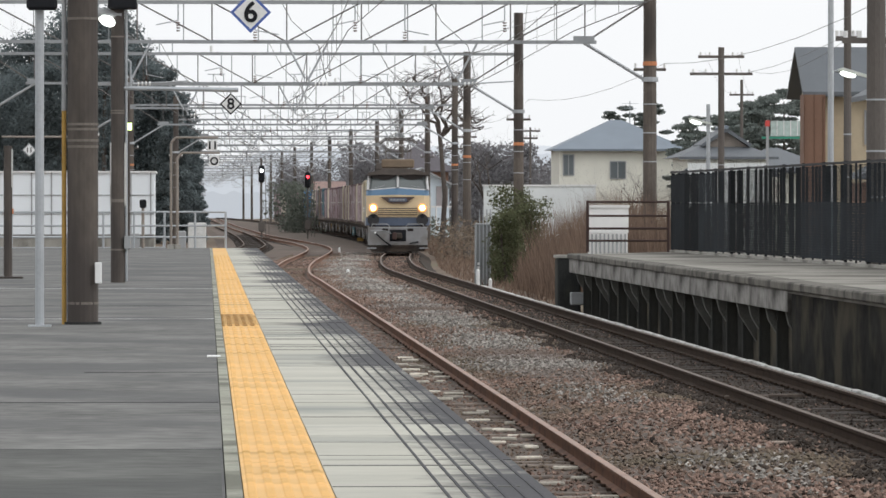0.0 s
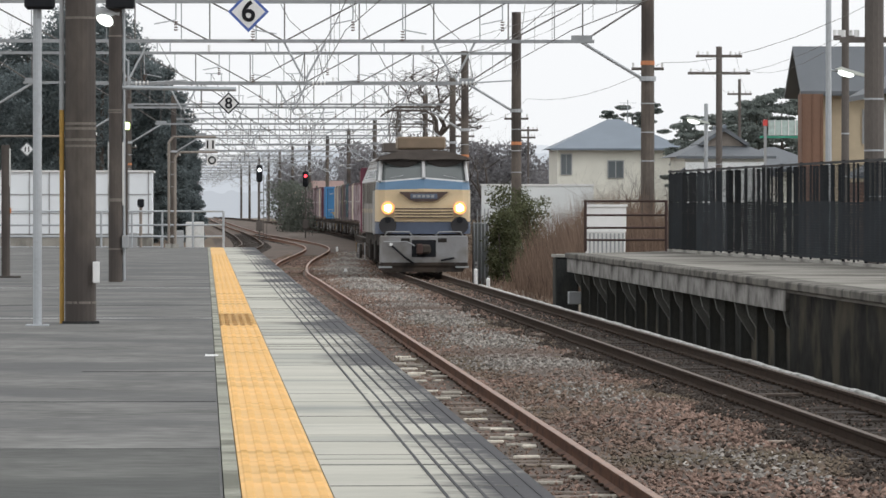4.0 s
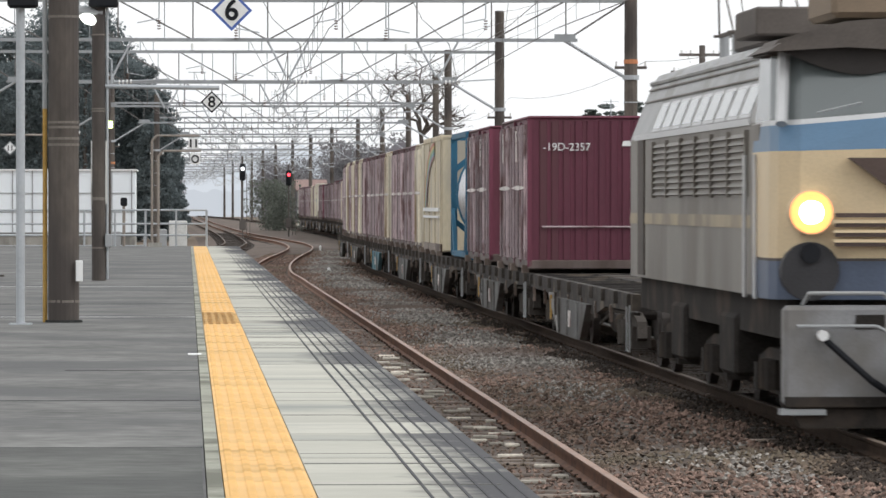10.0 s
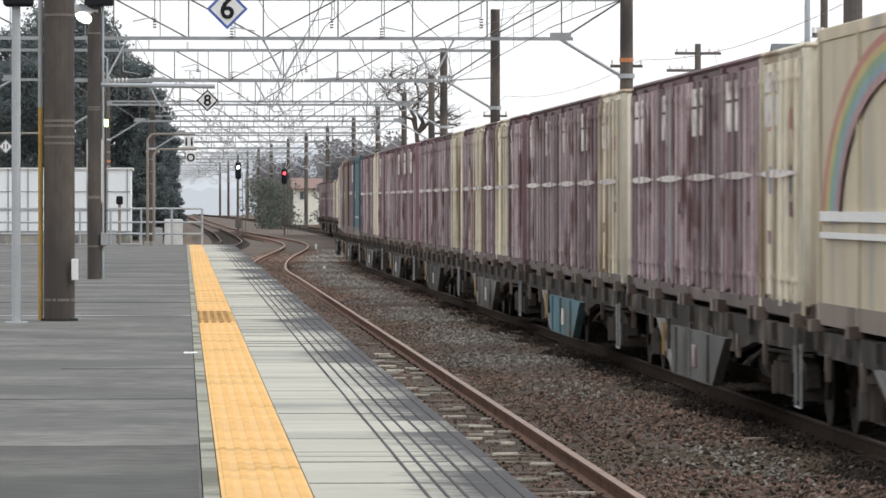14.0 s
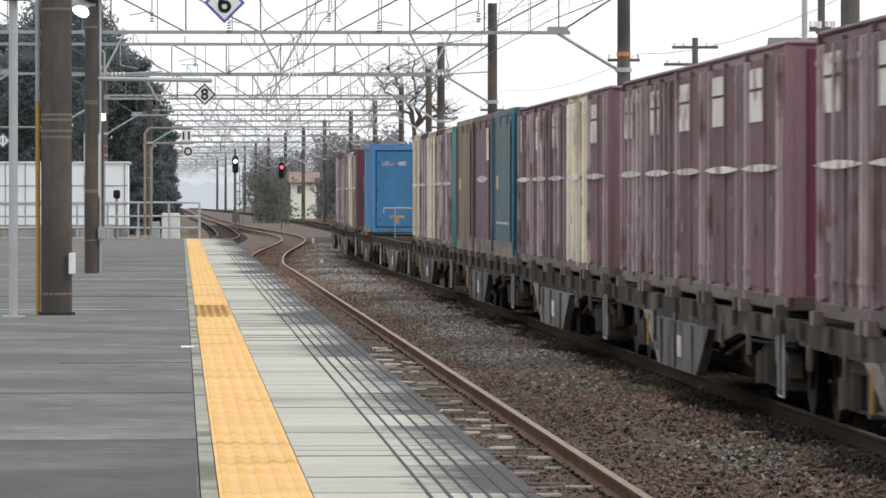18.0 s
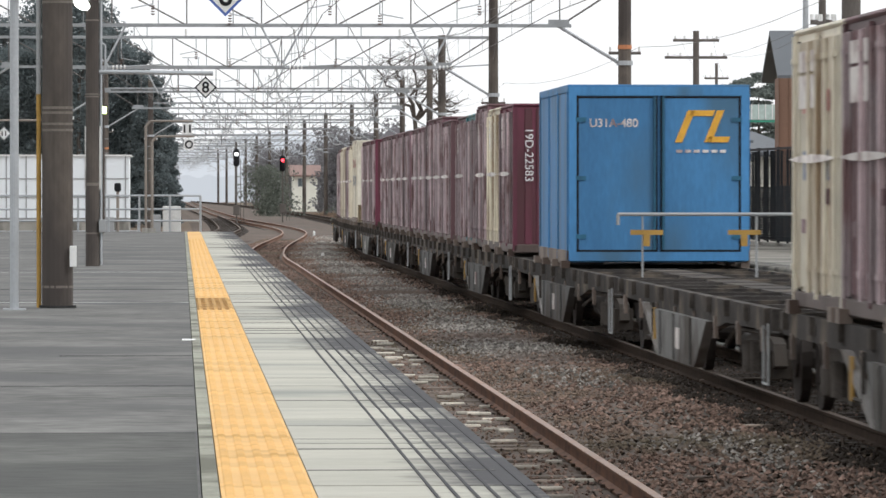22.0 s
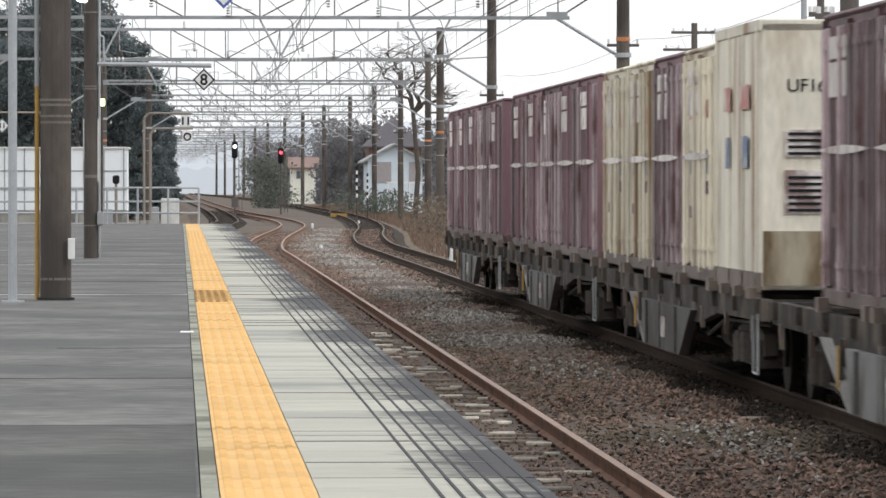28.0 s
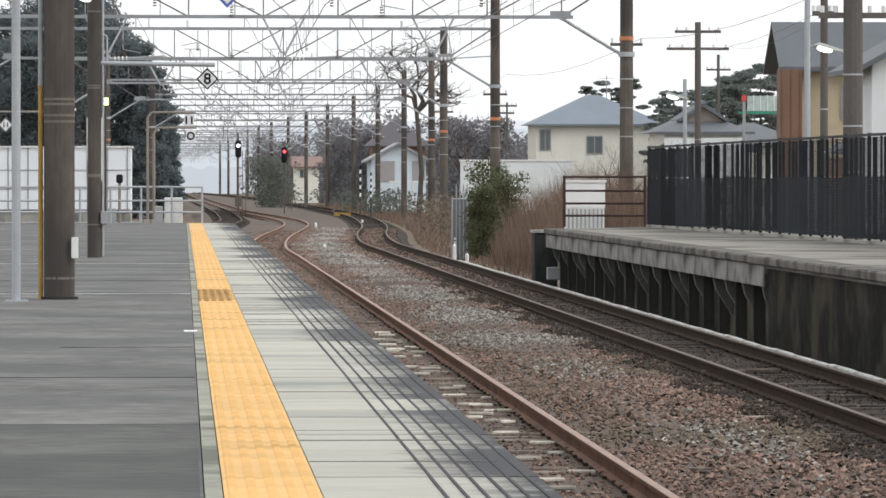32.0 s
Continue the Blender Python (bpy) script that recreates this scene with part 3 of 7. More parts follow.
def second_pole():
    t = thing("platform_lamp_pole", "dark-brown pole with cream guards, lit lamp and sign arm", "lamp pole", pose(-1.11, 68, TOP))
    part("shaft", R(((0, 0, 0), (0, 0, 5.6), 0.088, 0.08), seg=16), M_POLE, t)
    straps(t, 0.084, (0.4, 1.0, 1.02, 2.1, 2.13, 3.05))
    for x in (-0.085, 0.095):
        part("edge_guard", B((x - 0.012, x + 0.012, -0.03, 0.03, 0.95, 1.74)), M_KERB, t, "cream plastic guard strip")
    part("conduit", R(((0.105, 0, 0.02), (0.105, 0, 5.4), 0.018)), M_GALV, t)
    part("switch_box", B((0.08, 0.16, -0.10, 0.0, 0.42, 0.58), bev=0.006), M_GREY, t)
    part("arm", R(((0.08, 0, 2.42), (1.50, 0, 2.40), 0.028)), M_GALV, t, "horizontal sign arm")
    part("arm_brace", R(((0.16, 0, 2.42), (0.16, 0, 2.75), 0.012), ((0.16, 0, 2.75), (0.08, 0, 2.8), 0.012)), M_GALV, t)
    part("hanger", R(((1.406, 0, 2.36), (1.406, 0, 2.40), 0.01)), M_GALV, t)
    diamond(t, 1.406, 0, 2.225, 0.138, "8", M_BLACK, "white diamond sign with black edge")
    bm = bmesh.new()
    bmesh.ops.create_uvsphere(bm, u_segments=16, v_segments=10, radius=1, matrix=Matrix.Translation((-0.13, -0.05, 3.26)) @ Matrix.Rotation(0.5, 4, "Y") @ Matrix.Diagonal((0.115, 0.08, 0.07, 1)))
    part("lamp", bm, M_LAMPWHITE, t, "lit white lamp")
    part("lamp_shade", R(((-0.26, -0.05, 3.36), (0.05, -0.05, 3.33), 0.07, 0.03), seg=10), M_GREY, t)
    part("loudspeaker", B((-0.12, 0.24, -0.16, 0.12, 3.40, 3.62), bev=0.02), M_BLACK, t, "black box loudspeaker")
    return t


M_LAMPWHITE = glow("lamp_white", (0.95, 1.0, 0.95), 3.0)
M_LAMPSHADE = mat("pale_lamp_hood", (0.6, 0.63, 0.58), 0.5, spread=0.1)
M_GREENLAMP = glow("lamp_green", (0.75, 1.0, 0.35), 3.0)
second_pole()


def short_post():
    t = thing("platform_post", "brown steel post with a base plate on the platform", "post", pose(-2.62, 72, TOP))
    part("shaft", R(((0, 0, 0), (0, 0, 1.75), 0.058), seg=12), M_POLE, t)
    part("edge_guard", B((0.045, 0.065, -0.03, 0.03, 1.2, 1.7)), M_KERB, t)
    part("base_plate", B((-0.16, 0.2, -0.14, 0.14, 0, 0.025), bev=0.005), M_POLE, t)
    part("reflector", B((0.058, 0.075, -0.05, -0.02, 0.85, 0.92)), M_ORANGE, t)


short_post()


def left_sign():
    t = thing("sign_post", "slim post with an orange-brown arm and a diamond number sign", "sign post", pose(-2.05, 100, TOP))
    part("shaft", R(((0, 0, 0), (0, 0, 2.3), 0.045)), M_POLE, t)
    part("arm", R(((0, 0, 2.22), (-1.7, 0, 2.22), 0.02)), M_BROWNPIPE, t)
    diamond(t, -1.2, 0, 1.98, 0.13, "11", M_GREY, "white diamond sign")


M_BROWNPIPE = mat("brown_pipe", (0.27, 0.235, 0.205), 0.7, spread=0.2)
left_sign()


def bent_pipe_signs():
    for x, top, reach, word, name in ((-0.80, 2.48, 1.05, "11", "number_plate_sign"), (-0.66, 2.14, 0.95, "O", "ring_sign")):
        t = thing("stop_marker", "bent brown pipe post with a small white plate " + ("numbered eleven" if word == "11" else "and black ring"), "sign post", pose(x, 121.5, TOP))
        part("pipe", R(((0, 0, 0), (0, 0, top - 0.12), 0.03), ((0, 0, top - 0.12), (0.1, 0, top), 0.028), ((0.1, 0, top), (reach, 0, top), 0.024)), M_BROWNPIPE, t)
        part("plate", B((reach - 0.24, reach - 0.02, -0.03, -0.018, top - 0.30, top - 0.05)), M_WHITE, t)
        if word == "11":
            lettering("digit", "11", 0.24, M_BLACK, t, pose(reach - 0.13, -0.036, top - 0.18) @ FACING, 0.003, bold=0.03)
        else:
            bm = bmesh.new()
            for k in range(20):
                a, b = k * math.tau / 20, (k + 1) * math.tau / 20
                add_rod(bm, (reach - 0.13 + 0.075 * math.cos(a), -0.036, top - 0.18 + 0.075 * math.sin(a)), (reach - 0.13 + 0.075 * math.cos(b), -0.036, top - 0.18 + 0.075 * math.sin(b)), 0.018, seg=5)
            part("ring", bm, M_BLACK, t, "black ring")
        part("foot", B((-0.08, 0.08, -0.08, 0.08, 0, 0.1)), M_CONC, t)


bent_pipe_signs()


def end_fence():
    t = thing("platform_end_fence", "pale steel pipe fence across the platform end", "fence", pose(0, 123.4, TOP))
    for z in (0.25, 0.51, 0.82):
        part("rail", R(((-8.8, 0, z), (0.42, 0, z), 0.022)), M_GALV, t)
    p = part("post", R(((0, 0, 0), (0, 0, 0.82), 0.025)), M_GALV, t)
    p.location.x = 0.42
    for k in range(1, 14):
        again(p, t, 0.42 - 0.69 * k)


end_fence()


def trackside_left():
    c = thing("signal_cabinet", "white metal equipment cabinet beyond the platform end", "cabinet", pose(-0.24, 131, -0.34))
    part("body", B((-0.22, 0.22, -0.15, 0.15, 0.1, 2.0), bev=0.02), M_KERB, c)
    for x in (-0.1, 0.1):
        part("door", B((x - 0.09, x + 0.09, -0.162, -0.15, 0.3, 1.9)), M_KERB, c)
    part("plinth", B((-0.3, 0.3, -0.2, 0.2, 0, 0.1)), M_CONC, c)
    b = thing("junction_box", "small pale equipment box beside the cabinet", "box", pose(-0.62, 130, -0.34))
    part("body", B((-0.12, 0.12, -0.1, 0.1, 0, 1.8), bev=0.02), M_GREY, b)
    s = thing("shunting_signal", "short grey-brown post with a black lamp head", "signal", pose(-1.5, 128, -0.34))
    part("post", R(((0, 0, 0), (0, 0, 2.35), 0.035)), M_BROWNPIPE, s)
    part("lamp_head", B((-0.08, 0.08, -0.08, 0.08, 2.35, 2.55), bev=0.03), M_BLACK, s)
    part("box", B((-0.38, -0.08, -0.1, 0.1, 1.3, 1.75), bev=0.01), M_GREY, s)
    g = thing("green_lamp", "small lit green-white marker lamp on a thin post", "lamp", pose(-1.72, 120, TOP))
    part("post", R(((0, 0, 0), (0, 0, 3.3), 0.03)), M_POLE, g)
    part("lamp", B((-0.06, 0.07, -0.06, 0.02, 2.62, 2.78), bev=0.01), M_GREENLAMP, g)
    # white shed
    w = thing("white_shed", "long white metal-clad shed with panel seams beyond the platform", "shed", pose(0, 262, -0.34))
    part("wall", B((-30, -2.55, 0, 9, 1.0, 4.0)), mat("white_cladding", (0.8, 0.84, 0.87), 0.5, spread=0.06, scale=0.6), w)
    part("plinth", B((-30, -2.55, 0.1, 9, 0, 1.0)), M_CONC, w)
    part("roof_edge", B((-30.1, -2.45, -0.1, 9.1, 4.0, 4.08)), M_WHITE, w)
    for z in (1.0, 2.0, 2.9):
        part("seam", B((-30, -2.55, -0.03, -0.005, z, z + 0.05)), M_GREY, w)
    seam = part("upright_seam", B((-0.03, 0.03, -0.03, -0.005, 1.0, 4.0)), M_GREY, w)
    seam.location.x = -2.7
    for k in range(1, 20):
        again(seam, w, -2.7 - 0.95 * k)
    f = thing("lineside_fence", "low grey pipe fence before the shed", "fence", pose(0, 250, -0.34))
    for z in (0.5, 1.0):
        part("rail", R(((-28, 0, z), (-2.0, 0, z), 0.03)), M_GALV, f)
    p = part("post", R(((0, 0, 0), (0, 0, 1.05), 0.035)), M_GALV, f)
    p.location.x = -2.0
    for k in range(1, 14):
        again(p, f, -2.0 - 1.9 * k)


trackside_left()


# ---- signals down the line ----
def colour_signal(x, y, zl, lit, label):
    s = thing("colour_light_signal", label, "signal", pose(x, y, -0.3))
    part("mast", R(((0, 0, 0), (0, 0, zl + 1.0), 0.05)), M_POLEFAR, s)
    part("head", B((-0.19, 0.19, -0.2, 0.1, zl - 0.45, zl + 0.6), bev=0.09), M_BLACK, s, "black signal head")
    part("lit_lens", R(((0, -0.26, zl + 0.28), (0, -0.205, zl + 0.28), 0.11), seg=14), lit, s)
    for z in (zl - 0.25, zl):
        part("hood", R(((0, -0.36, z), (0, -0.2, z), 0.09), seg=10), M_BLACK, s)
    part("ladder", R(((0.25, 0.1, 0.3), (0.25, 0.1, zl), 0.02), ((0.45, 0.1, 0.3), (0.45, 0.1, zl), 0.02)), M_POLEFAR, s)
    part("equipment_box", B((-0.2, 0.2, -0.15, 0.1, 0.8, 1.4), bev=0.02), M_POLEFAR, s)


colour_signal(3.35, 335, 4.25, glow("signal_white", (0.95, 1.0, 1.0), 3.0), "trackside signal with a clear white light")
colour_signal(6.75, 366, 4.05, glow("signal_red", (1.0, 0.05, 0.07), 3.5), "trackside signal showing red")


# ---- far platform furniture ----
def black_fence():
    """Steel posts carrying screens of fine black horizontal slats that let some light through, and a few solid boards behind."""
    t = thing("screen_fence", "tall black screen fence of fine slats between posts along the platform", "fence", pose(0, 0, 1.0))
    a, b = Vector((10.62, 124.6, 0)), Vector((12.6, 40, 0))
    n = 30
    d = (b - a) / n
    rz = math.degrees(math.atan2(d.y, d.x))
    ln = d.length
    pieces = [part("fence_post", B((-0.035, 0.035, 0.014, 0.07, 0, 1.86)), M_BLACK, t),
              part("mid_post", B((ln / 2 - 0.02, ln / 2 + 0.02, 0.014, 0.05, 0, 1.80)), M_BLACK, t),
              part("top_rail", B((0.0, ln, -0.02, 0.02, 1.80, 1.845)), M_BLACK, t),
              part("low_rail", B((0.0, ln, 0.012, 0.03, 0.10, 0.14)), M_BLACK, t),
              part("timber_rail", B((0.0, ln, 0.034, 0.05, 0.86, 0.89)), mat("weathered_orange_timber", (0.06, 0.038, 0.025), 0.85, spread=0.6, scale=2), t)]
    # close slats below, finer and more open ones above; the first bays are close all the way up
    def bay(z0, w, top, w2):
        rows = [(0.0, ln, -0.008, 0.004, z0 + 0.0475 * k, z0 + 0.0475 * k + w) for k in range(int((1.14 - z0) / 0.0475))]
        return B(*rows, *[(0.0, ln, -0.006, 0.004, 1.14 + top * k, 1.14 + top * k + w2) for k in range(int(0.66 / top))])
    screens = [part("slat_screen", bay(*q), M_FENCE, t, "fine black slats") for q in ((0.09, 0.044, 0.024, 0.0135), (0.12, 0.043, 0.024, 0.012), (0.09, 0.0445, 0.024, 0.0145))]
    close = part("slat_screen", bay(0.07, 0.0455, 0.0475, 0.0445), M_FENCE, t, "fine black slats")
    kerb = part("base_kerb", B((0.0, ln, -0.03, 0.12, 0.002, 0.055)), M_CONC, t, "low concrete kerb under the fence")
    pieces.append(kerb)
    rnd, placed = random.Random(4), []
    for k in range(n):
        p = a + d * k
        for ob in pieces + [close if k < 3 else screens[k % 3]]:
            if ob in placed:
                again(ob, t, p.x, p.y, 0, rz)
            else:
                ob.matrix_basis = pose(p.x, p.y, 0, 0, 0, rz)
                placed.append(ob)
    boards = {}
    u = 0.0
    while u < 62:
        w = rnd.choice((0.14, 0.22, 0.38, 0.6))
        gap = rnd.uniform(0.15, 1.1) * (0.6 if u < 9 else 1.0)
        q = a + d.normalized() * u
        if w in boards:
            again(boards[w], t, q.x, q.y, 0, rz)
        else:
            boards[w] = part("board", B((0, w, 0.055, 0.075, 0.08, 1.79)), M_FENCE, t)
            boards[w].matrix_basis = pose(q.x, q.y, 0, 0, 0, rz)
        u += w + gap


black_fence()


def end_rail():
    t = thing("platform_railing", "rusty dark railing with four bars at the platform end", "railing", pose(8.72, 124.8, 1.0))
    for z in (0.26, 0.54, 0.83, 1.15):
        part("rail", R(((0, 0, z), (1.88, 0, z), 0.025)), M_DARKRUST, t)
    for x in (0.0, 1.86):
        part("post", R(((x, 0, 0), (x, 0, 1.18), 0.035)), M_DARKRUST, t)
    s = thing("white_notice_shed", "small white corrugated box behind the railing", "box", pose(9.2, 131, -0.34))
    part("body", B((0.0, 0.92, 0, 0.6, 0.2, 1.75)), M_WHITE, s)
    part("upper_panel", B((-0.02, 0.94, -0.02, 0.6, 1.75, 2.36)), M_WHITE, s)
    rib = part("rib", B((-0.02, 0.02, -0.03, 0.0, 0.2, 1.72)), M_GREY, s)
    rib.location.x = 0.06
    for k in range(1, 9):
        again(rib, s, 0.06 + 0.1 * k)
    part("lid", B((-0.05, 0.97, -0.05, 0.65, 2.36, 2.42)), M_WHITE, s)
    e = thing("concrete_end_block", "stained concrete block at the foot of the platform end", "block", pose(7.75, 120.2, -0.34))
    part("body", B((0, 0.5, 0, 1.2, 0, 1.25), bev=0.03), M_DARKCONC, e)
    part("cap", B((-0.03, 0.53, -0.03, 1.23, 1.25, 1.31)), M_CONC, e)
    u = thing("cable_bracket", "grey bracket box under the platform end", "bracket", pose(7.9, 118.5, -0.1))
    part("box", B((0, 0.35, -0.2, 0.1, 0.0, 0.28), bev=0.02), M_GREY, u)


M_DARKRUST = mat("dark_rust", (0.06, 0.035, 0.03), 0.75, spread=0.3)
end_rail()


def white_kerb():
    t = thing("cable_trough", "line of white-edged concrete trough blocks beside the rail", "kerb", kind="structure")
    p = part("block", B((-0.04, 0.04, 0.0, 1.996, -0.34, 0.0), bev=0.01), M_KERB, t)
    rnd = random.Random(8)
    p.location = (7.42, 24, -0.04)
    for k in range(1, 60):
        y = 24 + 2.0 * k
        again(p, t, 7.42 - 0.0012 * (y - 24) + rnd.uniform(-0.01, 0.01), y, rnd.uniform(-0.046, -0.034), rnd.uniform(-0.15, 0.15))


white_kerb()


def pole_with_arms(x, y, top, r, arms, label, base=-0.34):
    t = thing("utility_pole", label, "utility pole", pose(x, y, base))
    part("shaft", R(((0, 0, 0), (0, 0, top - base), r * 1.05, r * 0.9), seg=12), M_POLEFAR, t)
    for z, w in arms:
        part("cross_arm", B((-w / 2, w / 2, -0.05, 0.05, z - base - 0.05, z - base + 0.05)), M_POLEFAR, t)
        for d in (-0.9, -0.5, 0.5, 0.9):
            part("insulator", R(((d * w / 2, 0, z - base + 0.05), (d * w / 2, 0, z - base + 0.17), 0.04), seg=6), M_WHITE, t)
    for z in (2.2, 3.0, 3.9):
        part("strap", R(((0, 0, z), (0, 0, z + 0.03), r * 1.05), seg=12), M_GALV, t)
    return t


pole_with_arms(18.9, 200, 7.9, 0.125, ((7.55, 1.7), (6.92, 2.3)), "brown utility pole with two cross arms")
pole_with_arms(11.7, 95, 8.8, 0.175, ((4.95, 1.2),), "thick brown pole with straps behind the far platform", 0.0)
pole_with_arms(13.55, 115, 7.0, 0.085, ((5.6, 0.5),), "slim grey pole with a small cross arm")
pole_with_arms(28.5, 290, 8.8, 0.09, ((8.0, 1.3),), "thin distant utility pole")
pole_with_arms(17.8, 300, 6.4, 0.06, ((6.2, 1.1), (5.8, 0.8)), "thin distant utility pole")
stretch("power_line", "thin dark power line between utility poles", [(18.3, 200, 7.7), (27.9, 290, 8.1)], 0.005, 0.4)
stretch("power_line", "thin dark power line between utility poles", [(19.5, 200, 7.7), (29.0, 290, 8.1)], 0.005, 0.4)
stretch("power_line", "thin dark power line between utility poles", [(19.9, 200, 7.05), (13.7, 115, 5.7)], 0.005, 0.4)
stretch("power_line", "thin dark power line between utility poles", [(18.0, 200, 7.05), (11.3, 95, 5.1)], 0.005, 0.4)


def platform_lamp(x, y, top, lx, lz, base):
    t = thing("platform_lamp", "slim grey lamp post with a lit oval lamp", "lamp post", pose(x, y, base))
    part("shaft", R(((0, 0, 0), (0, 0, top - base), 0.07, 0.055), seg=10), M_GALV, t)
    z = lz - base
    part("arm", R(((0, 0, z + 0.08), (lx, 0, z + 0.02), 0.02)), M_GALV, t)
    bm = bmesh.new()
    bmesh.ops.create_uvsphere(bm, u_segments=16, v_segments=8, radius=1, matrix=Matrix.Translation((lx, 0, z)) @ Matrix.Rotation(0.22, 4, "Y") @ Matrix.Diagonal((0.17, 0.11, 0.06, 1)))
    part("lamp", bm, M_LAMPWHITE, t, "lit white lamp")
    part("lamp_shade", prism(((lx - 0.22, z + 0.1), (lx - 0.1, z + 0.14), (lx + 0.42, z - 0.02), (lx + 0.46, z - 0.08), (lx + 0.2, z - 0.02)), "y", -0.11, 0.11), M_LAMPSHADE, t, "pale lamp hood")
    return t


platform_lamp(12.62, 110, 8.2, 0.35, 4.72, 0.86)
platform_lamp(14.0, 152, 4.9, -0.35, 4.40, -0.34)


# ---- houses ----
M_TILEROOF = mat("grey_roof", (0.12, 0.132, 0.145), 0.6, scale=1.0, spread=0.15)
M_BLUEROOF = mat("blue_grey_roof", (0.19, 0.225, 0.265), 0.55, scale=0.8, spread=0.12)
M_RENDER = mat("cream_render", (0.76, 0.75, 0.67), 0.85, scale=0.8, spread=0.1)
M_WHITEWALL = mat("white_render", (0.7, 0.73, 0.73), 0.85, scale=0.8, spread=0.1)
M_BROWNWALL = mat("brown_boards", (0.2, 0.115, 0.08), 0.75, scale=1.5, spread=0.2, stretch=(1, 1, 0.2))
M_YELLOWWALL = mat("ochre_render", (0.5, 0.42, 0.3), 0.85, spread=0.12)
M_PINKROOF = mat("red_brown_roof", (0.25, 0.165, 0.145), 0.7, spread=0.2)
M_DARKROOF = mat("brown_grey_roof", (0.1, 0.09, 0.1), 0.7, spread=0.2)
M_PANE = glassy("house_glass", (0.1, 0.12, 0.13), 0.15)


def house(x0, x1, y0, y1, eaves, ridge, wall, roof, hip, label, along="x", windows=(), pane=None):
    """A house with walls, a gabled or hipped roof with overhanging eaves, and windows (x, z, w, h) on the side towards the line."""
    h = thing("house", label, "house", pose(0, 0, -0.34), group="houses beside the line")
    e, r = eaves + 0.34, ridge + 0.34
    part("wall", B((x0, x1, y0, y1, 0, e)), wall, h)
    o = 0.45
    bm = bmesh.new()
    xm, ym = (x0 + x1) / 2, (y0 + y1) / 2
    if along == "x":
        k = min((x1 - x0) * 0.45, (y1 - y0) * 0.6) if hip else -o
        base = [(x0 - o, y0 - o), (x1 + o, y0 - o), (x1 + o, y1 + o), (x0 - o, y1 + o)]
        tops = [(x0 + k, ym), (x1 - k, ym)]
        order = ((0, 1, 5, 4), (1, 2, 5), (2, 3, 4, 5), (3, 0, 4))
    else:
        k = min((y1 - y0) * 0.35, (x1 - x0) / 2) if hip else -o
        base = [(x0 - o, y0 - o), (x1 + o, y0 - o), (x1 + o, y1 + o), (x0 - o, y1 + o)]
        tops = [(xm, y0 + k), (xm, y1 - k)]
        order = ((0, 1, 4), (1, 2, 5, 4), (2, 3, 5), (3, 0, 4, 5))
    lo = [bm.verts.new((x, y, e - 0.1)) for x, y in base] + [bm.verts.new((x, y, r)) for x, y in tops]
    for f in order:
        if hip or len(f) == 4:
            bm.faces.new([lo[i] for i in f])
    if hip:
        bm.faces.new(lo[:4][::-1])
    else:
        low = {v: bm.verts.new(v.co - Vector((0, 0, 0.14))) for v in lo}
        for f in [f for f in bm.faces[:]]:
            bm.faces.new([low[v] for v in f.verts][::-1])
        for e2 in [e2 for e2 in bm.edges[:] if len(e2.link_faces) == 1 and e2.verts[0] in low]:
            a, b = e2.verts
            bm.faces.new((a, b, low[b], low[a]))
    bmesh.ops.recalc_face_normals(bm, faces=bm.faces[:])
    part("roof", bm, roof, h)
    if hip or along == "x":
        part("eaves_board", B((x0 - o, x1 + o, y0 - o - 0.03, y0 - o, e - 0.2, e - 0.08)), roof, h)
    if not hip and along == "y":
        bm = bmesh.new()
        v = [bm.verts.new(p) for p in ((x0, y0 + 0.01, e), (x1, y0 + 0.01, e), (xm, y0 + 0.01, r - 0.15))]
        w = [bm.verts.new((p.co.x, y0 + 0.2, p.co.z)) for p in v]
        bm.faces.new(v), bm.faces.new(w[::-1])
        for i in range(3):
            bm.faces.new((v[i], v[(i + 1) % 3], w[(i + 1) % 3], w[i]))
        bmesh.ops.recalc_face_normals(bm, faces=bm.faces[:])
        part("gable", bm, wall, h)
    for wx, wz, ww, wh in windows:
        win = part("window", B((wx - ww / 2, wx + ww / 2, y0 - 0.05, y0 - 0.01, wz + 0.34, wz + 0.34 + wh)), M_GREY, h)
        part("pane", B((wx - ww / 2 + 0.06, wx - 0.03, y0 - 0.06, y0 - 0.045, wz + 0.40, wz + 0.28 + wh), (wx + 0.03, wx + ww / 2 - 0.06, y0 - 0.06, y0 - 0.045, wz + 0.40, wz + 0.28 + wh)), pane or M_PANE, win)
    return h


house(21.35, 28.8, 330, 338, 5.6, 7.35, M_RENDER, M_BLUEROOF, True, "cream house with a blue-grey hipped roof", windows=((21.9, 3.9, 0.7, 1.3), (24.9, 3.7, 1.0, 1.1), (26.9, 3.7, 0.6, 1.0)))
house(14.45, 18.65, 420, 430, 3.75, 5.05, mat("pale_blue_render", (0.62, 0.7, 0.76), 0.85, scale=0.8, spread=0.1), M_GREY, False, "white gabled house with dark openings beside the line", along="y", windows=((15.5, 2.0, 1.5, 1.6), (18.1, 2.0, 0.95, 1.6)), pane=mat("grey_brown_shutter", (0.36, 0.33, 0.335), 0.7, spread=0.1))
house(16.3, 20.8, 470, 480, 5.2, 7.6, M_BROWNWALL, M_DARKROOF, True, "dark house with a steep brown-grey roof among trees")
house(12.2, 14.9, 600, 607, 3.75, 4.8, M_RENDER, M_PINKROOF, False, "small distant house with a red-brown roof", windows=((13.2, 2.4, 0.9, 0.9),))
